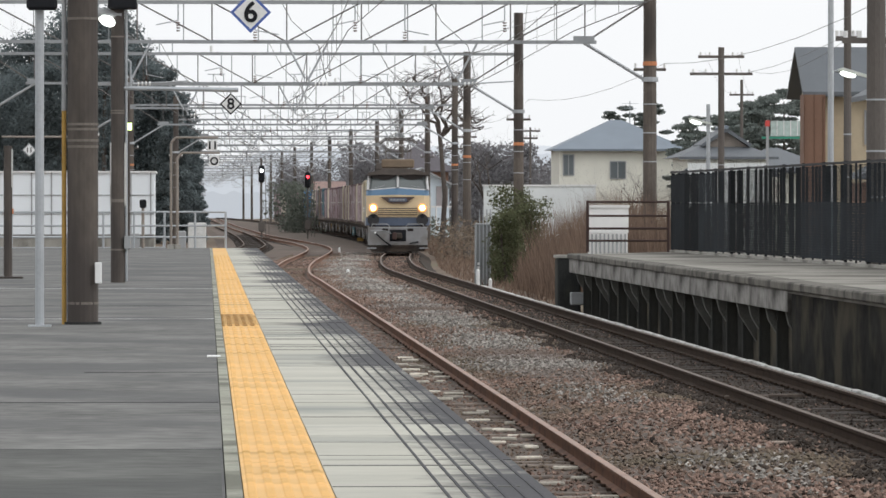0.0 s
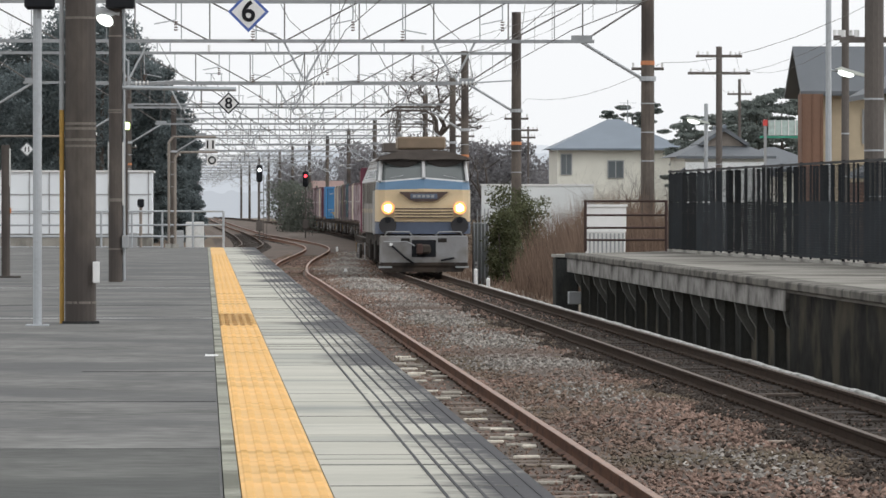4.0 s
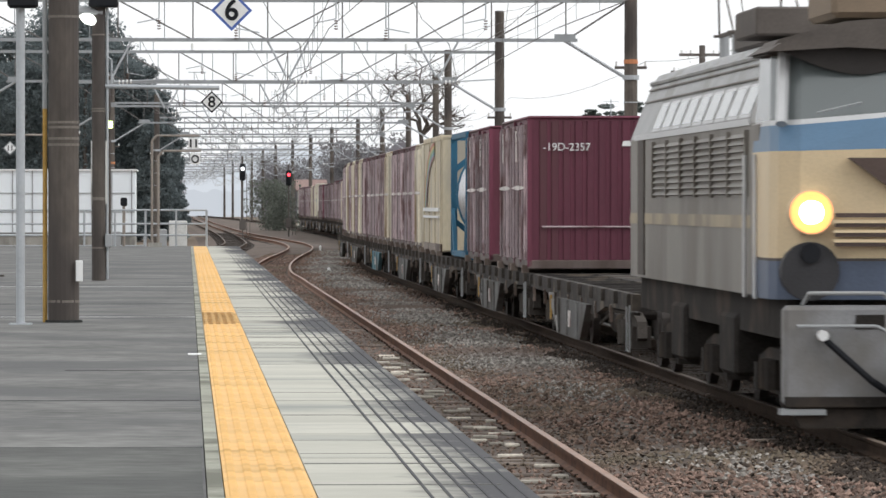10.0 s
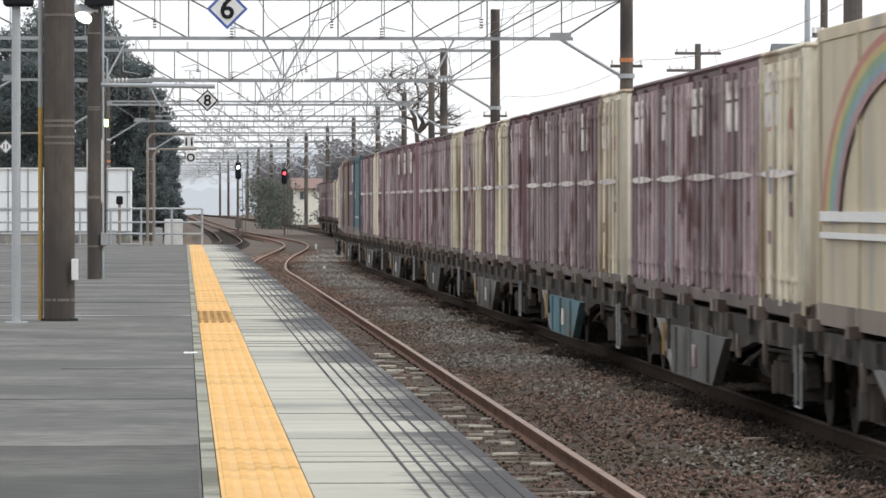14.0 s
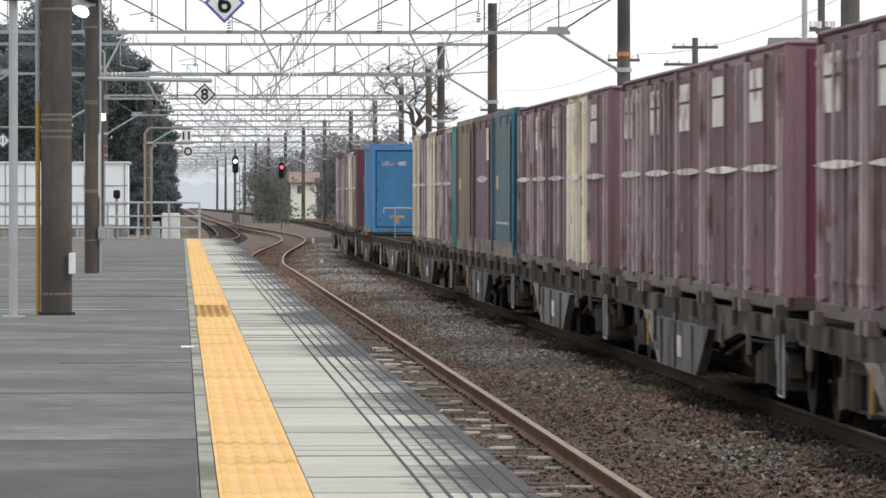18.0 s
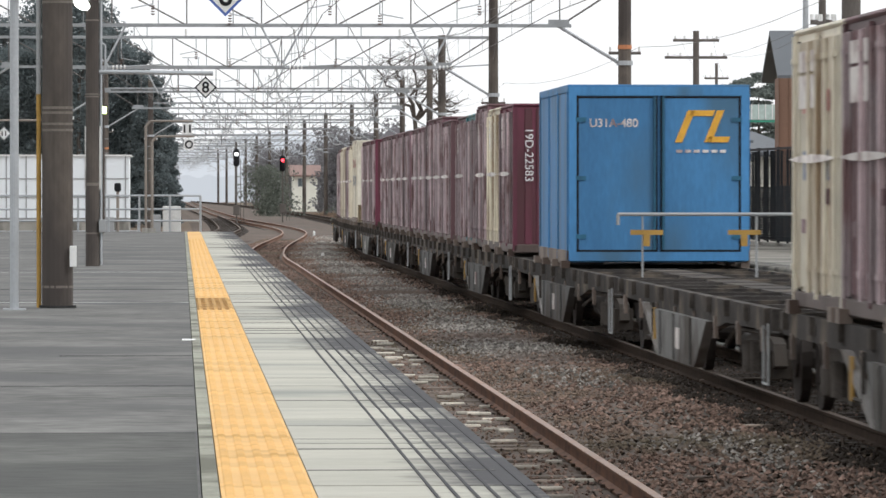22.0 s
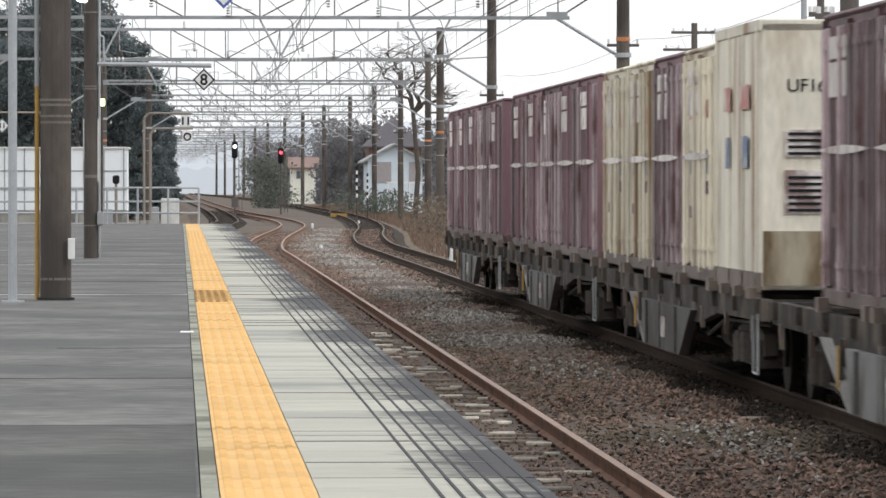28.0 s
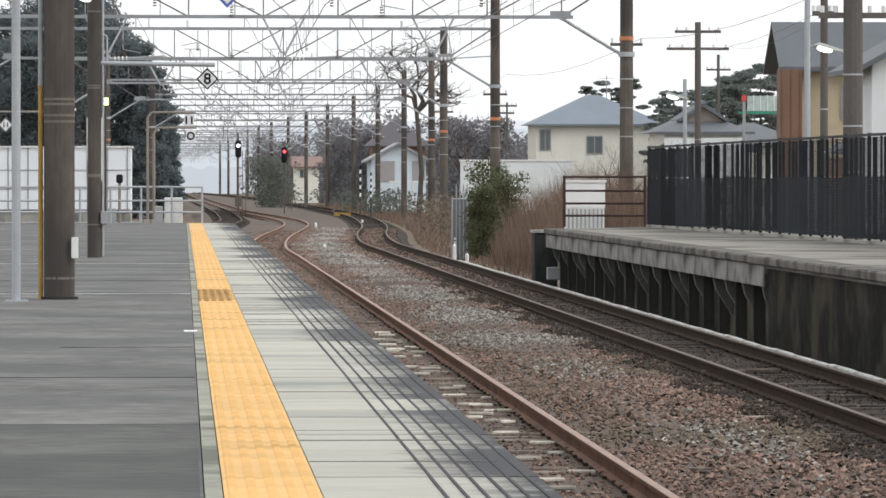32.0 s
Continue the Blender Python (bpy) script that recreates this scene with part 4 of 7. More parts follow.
TILED = house(22.5, 26.3, 255, 263, 4.45, 5.35, M_RENDER, M_TILEROOF, True, "house with a dark tiled roof, gable on top and skirt below", windows=((23.5, 2.6, 1.2, 1.0),))
part("upper_roof", prism(((23.3, 5.3), (24.5, 6.1), (25.7, 5.3), (25.6, 5.2), (24.5, 5.9), (23.4, 5.2)), "y", 256.5, 261.5), M_TILEROOF, TILED)
part("upper_gable", prism(((23.5, 5.2), (24.5, 5.95), (25.5, 5.2)), "y", 256.8, 257.0), M_BROWNPIPE, TILED, "shaded little gable")
part("ridge_tiles", R(((24.5, 256.4, 6.12), (24.5, 261.6, 6.12), 0.1), seg=6), M_BLUEROOF, TILED)
part("skirt_roof", prism(((22.0, 3.85), (22.5, 4.2), (26.3, 4.2), (26.8, 3.85), (26.8, 3.75), (22.0, 3.75)), "y", 253.9, 255.0), M_TILEROOF, TILED)
house(26.0, 31.0, 270, 278, 3.9, 5.0, M_RENDER, M_TILEROOF, True, "low house with a grey tiled roof")
house(19.25, 23.5, 172, 176, 5.75, 7.15, M_YELLOWWALL, M_TILEROOF, False, "ochre and brown boarded house with a slate-grey roof", windows=((21.2, 4.0, 0.8, 1.1),))
house(18.5, 23.0, 146, 152, 5.2, 6.6, M_WHITEWALL, M_TILEROOF, False, "pale house with a grey roof and white verge", along="y", windows=((19.8, 3.6, 0.8, 1.1),))


def roof_mast():
    t = thing("antenna_mast", "thin grey aerial mast on the cream house's roof", "aerial", pose(25.9, 333.5, 6.6))
    part("pole", R(((0, 0, 0), (0, 0, 1.9), 0.03), seg=6), M_GALV, t)
    for z, w in ((1.75, 0.5), (1.45, 0.4)):
        part("element", R(((-w, 0, z), (w, 0, z), 0.012), seg=5), M_GALV, t)


roof_mast()


def boarded_bay():
    t = thing("boarded_annex", "brown boarded annex on the front of a house", "annex", pose(18.75, 170.8, -0.34))
    part("body", B((0.0, 0.68, 0, 1.1, 0, 5.9)), M_BROWNWALL, t)
    for x in (0.05, 0.35, 0.63):
        part("trim_board", B((x - 0.015, x + 0.015, -0.03, 0, 0, 5.9)), M_BROWNWALL, t)
    l = thing("lean_to_roof", "dark lean-to roof of a porch", "porch", pose(19.3, 160, -0.34))
    part("body", B((0, 2.2, 0, 3, 0, 3.1)), M_BROWNWALL, l)
    part("roof", prism(((-0.3, 3.2), (2.4, 3.2), (2.4, 4.6)), "y", -0.3, 3.2), M_TILEROOF, l)


boarded_bay()


def yard_walls():
    w = thing("white_garden_wall", "long white garden wall behind the bushes", "wall", pose(13.3, 262, -0.34))
    part("body", B((0, 5.4, 0, 0.25, 0, 3.35)), M_WHITEWALL, w)
    part("coping", B((-0.05, 5.45, -0.05, 0.3, 3.35, 3.43)), M_WHITE, w)
    w = thing("white_fence_wall", "low white wall below the houses", "wall", pose(19.0, 215, -0.34))
    part("body", B((0, 3.2, 0, 0.2, 0, 4.1)), M_WHITEWALL, w)
    r = thing("panel_fence", "white mesh panels between red-capped posts", "fence", pose(20.4, 198, -0.34))
    part("panel", B((0.12, 1.5, 0, 0.05, 4.95, 5.5)), mat("pale_green_mesh", (0.46, 0.56, 0.53), 0.7, scale=6, spread=0.25), r)
    for x in (0.35, 0.6, 0.85, 1.1, 1.35):
        part("mullion", B((x - 0.015, x + 0.015, -0.03, 0.0, 4.95, 5.52)), M_WHITE, r)
    for x in (0.0, 1.62):
        part("post", B((x - 0.05, x + 0.05, -0.05, 0.05, 0, 5.3)), M_GREY, r)
        part("red_cap", B((x - 0.08, x + 0.08, -0.07, 0.08, 5.3, 5.52)), mat("red_cap", (0.6, 0.08, 0.07), 0.6), r)
    part("green_rail", B((-0.2, 1.9, -0.02, 0.05, 4.85, 4.93)), mat("green_rail", (0.05, 0.3, 0.2), 0.6), r)
    s = thing("porch_shelter", "low carport with white posts beside the gabled house", "shelter", pose(15.2, 400, -0.34))
    part("roof", B((0, 3.2, 0, 3, 2.3, 2.42)), M_WHITE, s)
    for x in (0.05, 1.6, 3.1):
        part("post", R(((x, 0.1, 0), (x, 0.1, 2.3), 0.06)), M_WHITE, s)
    c = thing("concrete_cabinet", "tall grey ribbed metal lineside enclosure with white marks", "cabinet", pose(8.12, 165, -0.34))
    part("body", B((0.0, 0.46, 0, 0.5, 0, 1.85)), mat("weathered_zinc", (0.24, 0.25, 0.25), 0.7, metal=0.2, stretch=(1, 1, 0.2), spread=0.25), c)
    for x in (0.02, 0.13, 0.24, 0.35, 0.46):
        part("rib", R(((x, -0.02, 0), (x, -0.02, 2.3 if x > 0.1 else 1.9), 0.018)), M_GALV, c)
    part("top_rail", R(((0.02, -0.02, 1.85), (0.48, -0.02, 1.85), 0.02)), M_GALV, c)
    part("mark_bar", B(*[(0.06, 0.13, -0.05, -0.04, 0.25 + 0.12 * k, 0.33 + 0.12 * k) for k in range(4)]), M_WHITE, c)
    for x, y, h in ((7.95, 160, 0.42), (7.9, 152, 0.25), (4.57, 177, 0.22), (9.5, 290, 0.22), (11.9, 250, 0.5), (6.3, 260, 0.3)):
        m = thing("marker_post", "short white marker post beside the track", "marker", pose(x, y, -0.26))
        part("post", R(((0, 0, 0), (0, 0, h), 0.055), seg=10), M_WHITE, m)
        part("cap", R(((0, 0, h), (0, 0, h + 0.05), 0.055, 0.02), seg=10), M_WHITE, m)
    for x, y, zt in ((10.3, 300, 2.4), (10.1, 312, 3.1)):
        m = thing("striped_post", "black and white striped lineside post", "marker", pose(x, y, -0.34))
        for k in range(8):
            part("band", R(((0, 0, 1.5 + zt * k / 14), (0, 0, 1.5 + zt * (k + 1) / 14), 0.05)), M_BLACK if k % 2 else M_WHITE, m)
        part("shaft", R(((0, 0, 0), (0, 0, 1.5), 0.045)), M_POLE, m)
    y = thing("yellow_plank", "yellow board lying beside the track", "board", pose(9.6, 345, -0.3))
    part("board", B((-0.1, 0.95, 0, 0.3, 0.1, 0.36)), M_OCHRE, y)


yard_walls()


# ---- plants ----
def leaf_mat(name, col, spread):
    """Thin leaves: part of the light passes through them."""
    m = mat(name, col, 0.8, scale=0.5, fine=5, spread=0.25, island=spread, bump=0.0, spec=0.2)
    n, l = m.node_tree.nodes, m.node_tree.links
    b = n["Principled BSDF"]
    t, mix = n.new("ShaderNodeBsdfTranslucent"), n.new("ShaderNodeMixShader")
    l.new(b.inputs["Base Color"].links[0].from_socket, t.inputs[0])
    mix.inputs[0].default_value = 0.45
    l.new(b.outputs[0], mix.inputs[1]), l.new(t.outputs[0], mix.inputs[2])
    l.new(mix.outputs[0], n["Material Output"].inputs[0])
    return m


# Conifer, pine, hedge and woods colours are paled to carry distance haze.
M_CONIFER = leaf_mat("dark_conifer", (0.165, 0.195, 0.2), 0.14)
M_PINE = leaf_mat("pine_needles", (0.18, 0.205, 0.19), 0.3)
M_SHRUB = leaf_mat("shrub_leaves", (0.125, 0.135, 0.075), 0.5)
M_HEDGE = leaf_mat("hedge_leaves", (0.15, 0.165, 0.14), 0.3)
M_REED = leaf_mat("dry_reed", (0.21, 0.15, 0.115), 0.4)
M_TWIG = leaf_mat("bare_twigs", (0.2, 0.16, 0.125), 0.35)
M_BARK = mat("bark", (0.09, 0.075, 0.065), 0.9, scale=4, spread=0.3)
# Pale grey: twig colour with the haze of distance mixed in.
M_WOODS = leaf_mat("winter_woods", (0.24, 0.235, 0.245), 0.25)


def leaves(rng, centres, radii, count, size):
    """Many small leaf blades scattered in clumps: an array of centres with radii (rx, ry, rz) each."""
    c = np.repeat(np.array(centres, float), count, 0)
    r = np.repeat(np.array(radii, float), count, 0)
    n = len(c)
    d = rng.normal(size=(n, 3))
    d /= np.linalg.norm(d, axis=1)[:, None]
    p = c + d * r * (rng.random((n, 1)) ** 0.4)
    u, v = rng.normal(size=(n, 3)), rng.normal(size=(n, 3))
    u /= np.linalg.norm(u, axis=1)[:, None]
    v -= (v * u).sum(1)[:, None] * u
    v /= np.linalg.norm(v, axis=1)[:, None]
    s = size * rng.uniform(0.5, 1.4, (n, 1))
    quad = np.stack([p - u * s - v * s * 0.45, p + u * s * 0.2 - v * s * 0.7, p + u * s + v * s * 0.3, p - u * s * 0.1 + v * s * 0.6], 1)
    verts = quad.reshape(-1, 3).tolist()
    faces = np.arange(n * 4).reshape(-1, 4).tolist()
    return verts, [], faces


def tree(name, x, y, base, height, spread, material, label, seed, clumps=40, count=60, size=0.22, low=0.25, cone=0.0, trunk_r=0.2, flat=0.6, clump=0.42):
    rng = np.random.default_rng(seed)
    rnd = random.Random(seed)
    t = thing(name, label, "tree", pose(x, y, base))
    top = Vector((rnd.uniform(-0.3, 0.3), rnd.uniform(-0.3, 0.3), height * 0.92))
    rods = [((0, 0, 0), tuple(top * 0.5), trunk_r, trunk_r * 0.7), (tuple(top * 0.5), tuple(top), trunk_r * 0.7, trunk_r * 0.2)]
    cs, rs, limbs = [], [], []
    for k in range(clumps):
        u = low + (1 - low) * (k + rnd.random()) / clumps
        reach = spread * ((1 - cone) + cone * (1 - u)) * math.sqrt(rnd.random()) * (1.0 if cone else math.sqrt(max(0.08, 1 - ((u - 0.62) / 0.5) ** 2)))
        a = rnd.random() * math.tau
        c = Vector((reach * math.cos(a), reach * math.sin(a), height * u))
        cs.append(c)
        q = rnd.uniform(0.6, 1.1) * spread * clump
        rs.append((q, q, q * flat))
        if k % (clumps // 6) == 0:
            limbs.append((tuple(top * max(0.2, u - 0.15)), tuple(c), trunk_r * 0.3, trunk_r * 0.08))
    part("trunk", R(*rods, seg=7), M_BARK, t)
    for rod in limbs:
        part("limb", R(rod, seg=6), M_BARK, t)
    part("crown", leaves(rng, cs, rs, count, size), material, t)
    return t


rnd = random.Random(11)
# dark conifers behind the shed, lower towards the line
for k, (x, y, h, s) in enumerate(((-2.1, 346, 7.2, 1.6), (-3.2, 352, 11.0, 2.0), (-4.9, 356, 12.6, 2.4), (-6.6, 350, 14.4, 2.8), (-8.6, 358, 15.0, 3.0), (-10.6, 352, 11.2, 2.6),
                                  (-12.6, 360, 10.8, 3.0), (-14.8, 354, 10.2, 3.0), (-17.5, 358, 9.6, 3.2), (-4.1, 372, 12.2, 2.4), (-7.6, 376, 15.4, 3.0), (-11.6, 374, 11.4, 3.0),
                                  (-1.75, 350, 9.2, 1.5), (-1.1, 356, 6.6, 1.2), (-9.7, 366, 14.2, 2.6), (-11.7, 368, 13.4, 2.8), (-13.7, 370, 13.0, 3.0), (-5.8, 366, 14.2, 2.6), (-15.8, 372, 12.2, 3.2), (-2.7, 400, 8.4, 1.8), (-3.6, 430, 9.5, 2.0), (-2.9, 470, 9.0, 2.0), (-3.4, 520, 9.5, 2.2))):
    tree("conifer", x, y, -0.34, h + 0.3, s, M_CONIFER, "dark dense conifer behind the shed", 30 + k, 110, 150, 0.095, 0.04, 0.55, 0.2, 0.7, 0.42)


def bare_tree(x, y, base, height, seed, label, wide=0.5, twist=0.9, r0=0.16, depth=5, knobby=False):
    rnd = random.Random(seed)
    t = thing("bare_tree", label, "tree", pose(x, y, base))
    rods, twigs = [], []

    def grow(p, d, length, r, level):
        steps = 3
        for _ in range(steps):
            d = (d + Vector((rnd.uniform(-1, 1), rnd.uniform(-1, 1), rnd.uniform(-0.4, 0.6))) * 0.28 * twist).normalized()
            q = p + d * length / steps
            (rods if level < 3 else twigs).append((tuple(p), tuple(q), r, r * 0.82))
            p, r = q, r * 0.82
        if level >= depth:
            return
        for _ in range(3 if level < 3 else 2):
            e = (d + Vector((rnd.uniform(-1, 1), rnd.uniform(-1, 1), rnd.uniform(-0.3, 0.8))) * wide * 1.4).normalized()
            grow(p, e, length * rnd.uniform(0.6, 0.82), r * 0.72, level + 1)

    grow(Vector((0, 0, 0)), Vector((0, 0, 1)), height * 0.32, r0, 0)
    part("trunk", R(*rods, seg=6), M_BARK, t)
    part("branch_crown", R(*twigs, seg=3), M_BARK, t)
    return t


def gnarled_tree(x, y, base, head, tips, seed, label):
    """A pollarded tree: a leaning trunk, crooked limbs to given tips, with knobs and brushes of twigs."""
    rnd = random.Random(seed)
    t = thing("gnarled_tree", label, "tree", pose(x, y, base))
    part("trunk", R(((0, 0, 0), (0.2, 0, head * 0.45), 0.17, 0.15), ((0.2, 0, head * 0.45), (-0.1, 0.1, head), 0.15, 0.13), seg=9), M_BARK, t)
    twigs = []
    for dx, dz in tips:
        p, q = Vector((-0.1, 0.1, head - 0.1)), Vector((dx, rnd.uniform(-1.5, 1.5), dz))
        rods, r, here = [], 0.1, p
        n = 7
        for k in range(1, n + 1):
            nxt = p.lerp(q, k / n) + Vector((rnd.uniform(-0.32, 0.32), rnd.uniform(-0.3, 0.3), rnd.uniform(-0.3, 0.3) + 0.5 * math.sin(k / n * math.pi)))
            rods.append((tuple(here), tuple(nxt), r, r * 0.86))
            if k > 2:
                stub = nxt + Vector((rnd.uniform(-0.45, 0.45), 0, rnd.uniform(-0.3, 0.55)))
                rods.append((tuple(nxt), tuple(stub), r * 0.8, r * 0.55))
                for _ in range(8):
                    end = stub + Vector((rnd.uniform(-0.9, 0.9), rnd.uniform(-0.4, 0.4), rnd.uniform(-0.2, 0.6)))
                    twigs.append((tuple(stub), tuple(end), 0.022, 0.008))
                    for _ in range(2):
                        twigs.append((tuple(end), tuple(end + Vector((rnd.uniform(-0.5, 0.5), 0, rnd.uniform(-0.2, 0.4)))), 0.012, 0.006))
            here, r = nxt, r * 0.86
        part("limb", R(*rods, seg=7), M_BARK, t)
    part("twig_brush", R(*twigs, seg=3), M_BARK, t)


gnarled_tree(14.2, 330, -0.34, 6.6, ((-2.9, 9.9), (-1.5, 10.3), (-0.3, 10.5), (1.0, 10.2), (1.9, 9.6), (2.2, 7.6), (2.7, 7.2)), 5, "gnarled pollarded bare tree beside the poles")
bare_tree(16.9, 335, -0.34, 8.4, 6, "gnarled bare tree beside the poles", 0.9, 1.3, 0.2, 5)
bare_tree(-13.2, 388, -0.34, 17.5, 9, "tall bare winter tree behind the conifers", 0.6, 0.8, 0.4, 6)
bare_tree(15.3, 190, -0.34, 4.9, 12, "bare brown shrub tree before the houses", 0.9, 1.0, 0.1, 6)
bare_tree(14.3, 186, -0.34, 4.4, 15, "bare brown shrub tree before the houses", 0.9, 1.0, 0.1, 6)
for k, x in enumerate((17.0, 18.0, 19.0, 20.2, 21.4)):
    bare_tree(x, 188 + 2 * k, -0.34, 4.4 + 0.3 * (k % 3), 21 + k, "bare grey shrub behind the black fence", 0.7, 0.9, 0.085, 6)

# pines behind the houses
for k, (x, y, h, s) in enumerate(((27.2, 345, 8.8, 2.2), (30.4, 318, 7.9, 3.2), (32.4, 322, 8.6, 3.0), (34.6, 326, 9.4, 3.2), (37.0, 330, 8.9, 3.0), (28.8, 312, 6.6, 2.4), (39.4, 335, 7.6, 3.0), (33.4, 335, 7.8, 3.2))):
    tree("pine_tree", x, y, -0.34, h, s, M_PINE, "grey-green pine with spreading tufted crown", 60 + k, 60, 260, 0.085, 0.44, 0.0, 0.14, 0.24, 0.26)

# green shrub and reeds by the far platform's end
for k, (x, y, h, s) in enumerate(((9.25, 166, 2.9, 0.75), (9.75, 164, 2.5, 0.6), (8.95, 163, 2.2, 0.5))):
    tree("green_shrub", x, y, -0.34, h, s, M_SHRUB, "dense green evergreen shrub beside the track", 80 + k, 60, 120, 0.034, 0.05, 0.25, 0.05, 0.8, 0.62)


def reeds():
    rng = np.random.default_rng(5)
    n = 15000
    x = rng.uniform(8.9, 13.2, n)
    y = rng.uniform(136, 158, n)
    h = rng.uniform(0.9, 2.75, n) * np.clip((x - 8.75) / 0.9, 0.45, 1) * (1 + 0.12 * np.sin(x * 2.3 + 1.0))
    lean = rng.normal(scale=0.16, size=(n, 2))
    w = rng.uniform(0.006, 0.016, n)
    a = np.stack([x - w, y, np.full(n, -0.34)], 1)
    b = np.stack([x + w, y, np.full(n, -0.34)], 1)
    c = np.stack([x + lean[:, 0] * h, y + lean[:, 1] * h, h - 0.34], 1)
    verts = np.stack([a, b, c], 1).reshape(-1, 3).tolist()
    o = part("dry_reeds", (verts, [], np.arange(n * 3).reshape(-1, 3).tolist()), M_REED)
    tagged(o, "thicket of tall dry brown reeds", "reeds", kind="stuff")
    rng = np.random.default_rng(6)
    n = 26000
    side = rng.random(n)
    y = rng.uniform(100, 520, n) ** 1.0
    x = np.where(side < 0.35, rng.uniform(-14, -4.5, n), np.array([track_x(LINE_2, v) for v in y]) + rng.uniform(1.7, 7, n))
    ok = ~((y < 128) & (x > 7) & (x < 14))
    x, y = x[ok], y[ok]
    n = len(x)
    h = np.where(side[ok] < 0.35, rng.uniform(0.15, 0.7, n), rng.uniform(0.06, 0.4, n))
    lean = rng.normal(scale=0.3, size=(n, 2))
    w = rng.uniform(0.01, 0.03, n)
    a = np.stack([x - w, y, np.full(n, -0.35)], 1)
    b = np.stack([x + w, y, np.full(n, -0.35)], 1)
    c = np.stack([x + lean[:, 0] * h, y + lean[:, 1] * h, h - 0.35], 1)
    verts = np.stack([a, b, c], 1).reshape(-1, 3).tolist()
    o = part("dry_grass", (verts, [], np.arange(n * 3).reshape(-1, 3).tolist()), M_REED)
    tagged(o, "sparse dry weeds beside the tracks", "grass", kind="stuff")


reeds()


def woods(name, x0, x1, y, height, seed, material, label, n=26, leaf=0.165):
    """A far belt of trees: clumps of blades with an uneven top line."""
    rng = np.random.default_rng(seed)
    cs, rs = [], []
    for k in range(n):
        x = x0 + (x1 - x0) * (k + rng.random()) / n
        h = height * rng.uniform(0.7, 1.0)
        for z in np.arange(0.6, h, 1.3):
            cs.append((x + rng.normal(scale=0.6), y + rng.uniform(-5, 5), z))
            rs.append((1.3, 1.3, 1.0))
    o = part(name, leaves(rng, cs, rs, 150, leaf), material)
    return tagged(o, label, "trees", kind="stuff")


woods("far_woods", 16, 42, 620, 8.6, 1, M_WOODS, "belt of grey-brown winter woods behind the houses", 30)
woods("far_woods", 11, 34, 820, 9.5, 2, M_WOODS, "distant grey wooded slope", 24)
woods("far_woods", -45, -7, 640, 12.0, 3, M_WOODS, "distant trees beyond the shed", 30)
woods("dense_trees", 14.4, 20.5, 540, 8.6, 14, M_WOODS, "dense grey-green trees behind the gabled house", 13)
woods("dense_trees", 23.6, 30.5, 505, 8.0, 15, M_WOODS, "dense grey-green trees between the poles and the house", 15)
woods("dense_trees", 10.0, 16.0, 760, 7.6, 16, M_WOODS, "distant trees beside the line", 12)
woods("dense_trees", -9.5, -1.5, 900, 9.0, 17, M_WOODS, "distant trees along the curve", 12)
woods("hedge", 6.4, 8.2, 452, 4.0, 4, M_HEDGE, "clipped green hedge beside the line", 8, 0.12)
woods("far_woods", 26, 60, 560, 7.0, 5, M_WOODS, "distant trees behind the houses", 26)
woods("low_scrub", 10.5, 13.0, 230, 1.3, 7, M_TWIG, "low brown scrub below the poles", 10, 0.07)
woods("low_scrub", 12.0, 17.0, 380, 1.8, 8, M_HEDGE, "low scrub before the gabled house", 12, 0.1)


def backdrop():
    """Wooded slopes far beyond the line, one behind the other, parting where the line runs; haze is painted as glow,
    paler with distance.
    """
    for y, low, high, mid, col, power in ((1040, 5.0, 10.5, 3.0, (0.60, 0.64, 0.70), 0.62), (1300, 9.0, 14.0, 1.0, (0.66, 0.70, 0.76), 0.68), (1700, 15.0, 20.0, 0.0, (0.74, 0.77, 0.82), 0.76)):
        rng = random.Random(y)
        h, verts, faces = 0.0, [], []
        for k in range(420):
            x = -170 + 0.8 * k
            h += rng.uniform(-0.4, 0.4) - 0.12 * h
            top = low + (high - low) * min(1.0, abs(x - mid) / 20.0) ** 2 + h
            verts += [(x, y, -0.5), (x, y, max(0.5, top))]
            if k:
                faces.append((2 * k - 2, 2 * k, 2 * k + 1, 2 * k - 1))
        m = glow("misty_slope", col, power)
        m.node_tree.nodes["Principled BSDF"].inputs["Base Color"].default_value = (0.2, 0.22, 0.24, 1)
        tagged(part("backdrop", (verts, [], faces), m), "pale glowing wooded skyline with painted haze far beyond the line", "skyline", kind="structure")


backdrop()


# ---- the freight train ----
SPEED, FRONT = 19.03, 237.9        # metres a second; place of the locomotive's front at the start


def rust_paint(name, col, rust=(0.10, 0.045, 0.03), amount=0.35, rough=0.6):
    return mat(name, col, rough, scale=1.3, fine=22, spread=0.22, stain=rust, amount=amount, stretch=(1, 1, 0.3), bump=0.1, single=0.2)


M_MAROON = rust_paint("maroon_paint", (0.14, 0.035, 0.058), (0.1, 0.037, 0.045), 0.3)
M_MAROON_DULL = rust_paint("dull_maroon_paint", (0.14, 0.063, 0.08), (0.095, 0.05, 0.053), 0.4)
M_CREAM = rust_paint("cream_paint", (0.74, 0.69, 0.57), (0.34, 0.25, 0.16), 0.42)
M_FADED = rust_paint("faded_maroon_paint", (0.2, 0.115, 0.135), (0.12, 0.062, 0.07), 0.45)
M_DEEP = rust_paint("deep_brown_maroon", (0.13, 0.07, 0.077), (0.08, 0.047, 0.048), 0.4)
M_PLUM = rust_paint("plum_paint", (0.225, 0.13, 0.147), (0.15, 0.085, 0.09), 0.3)
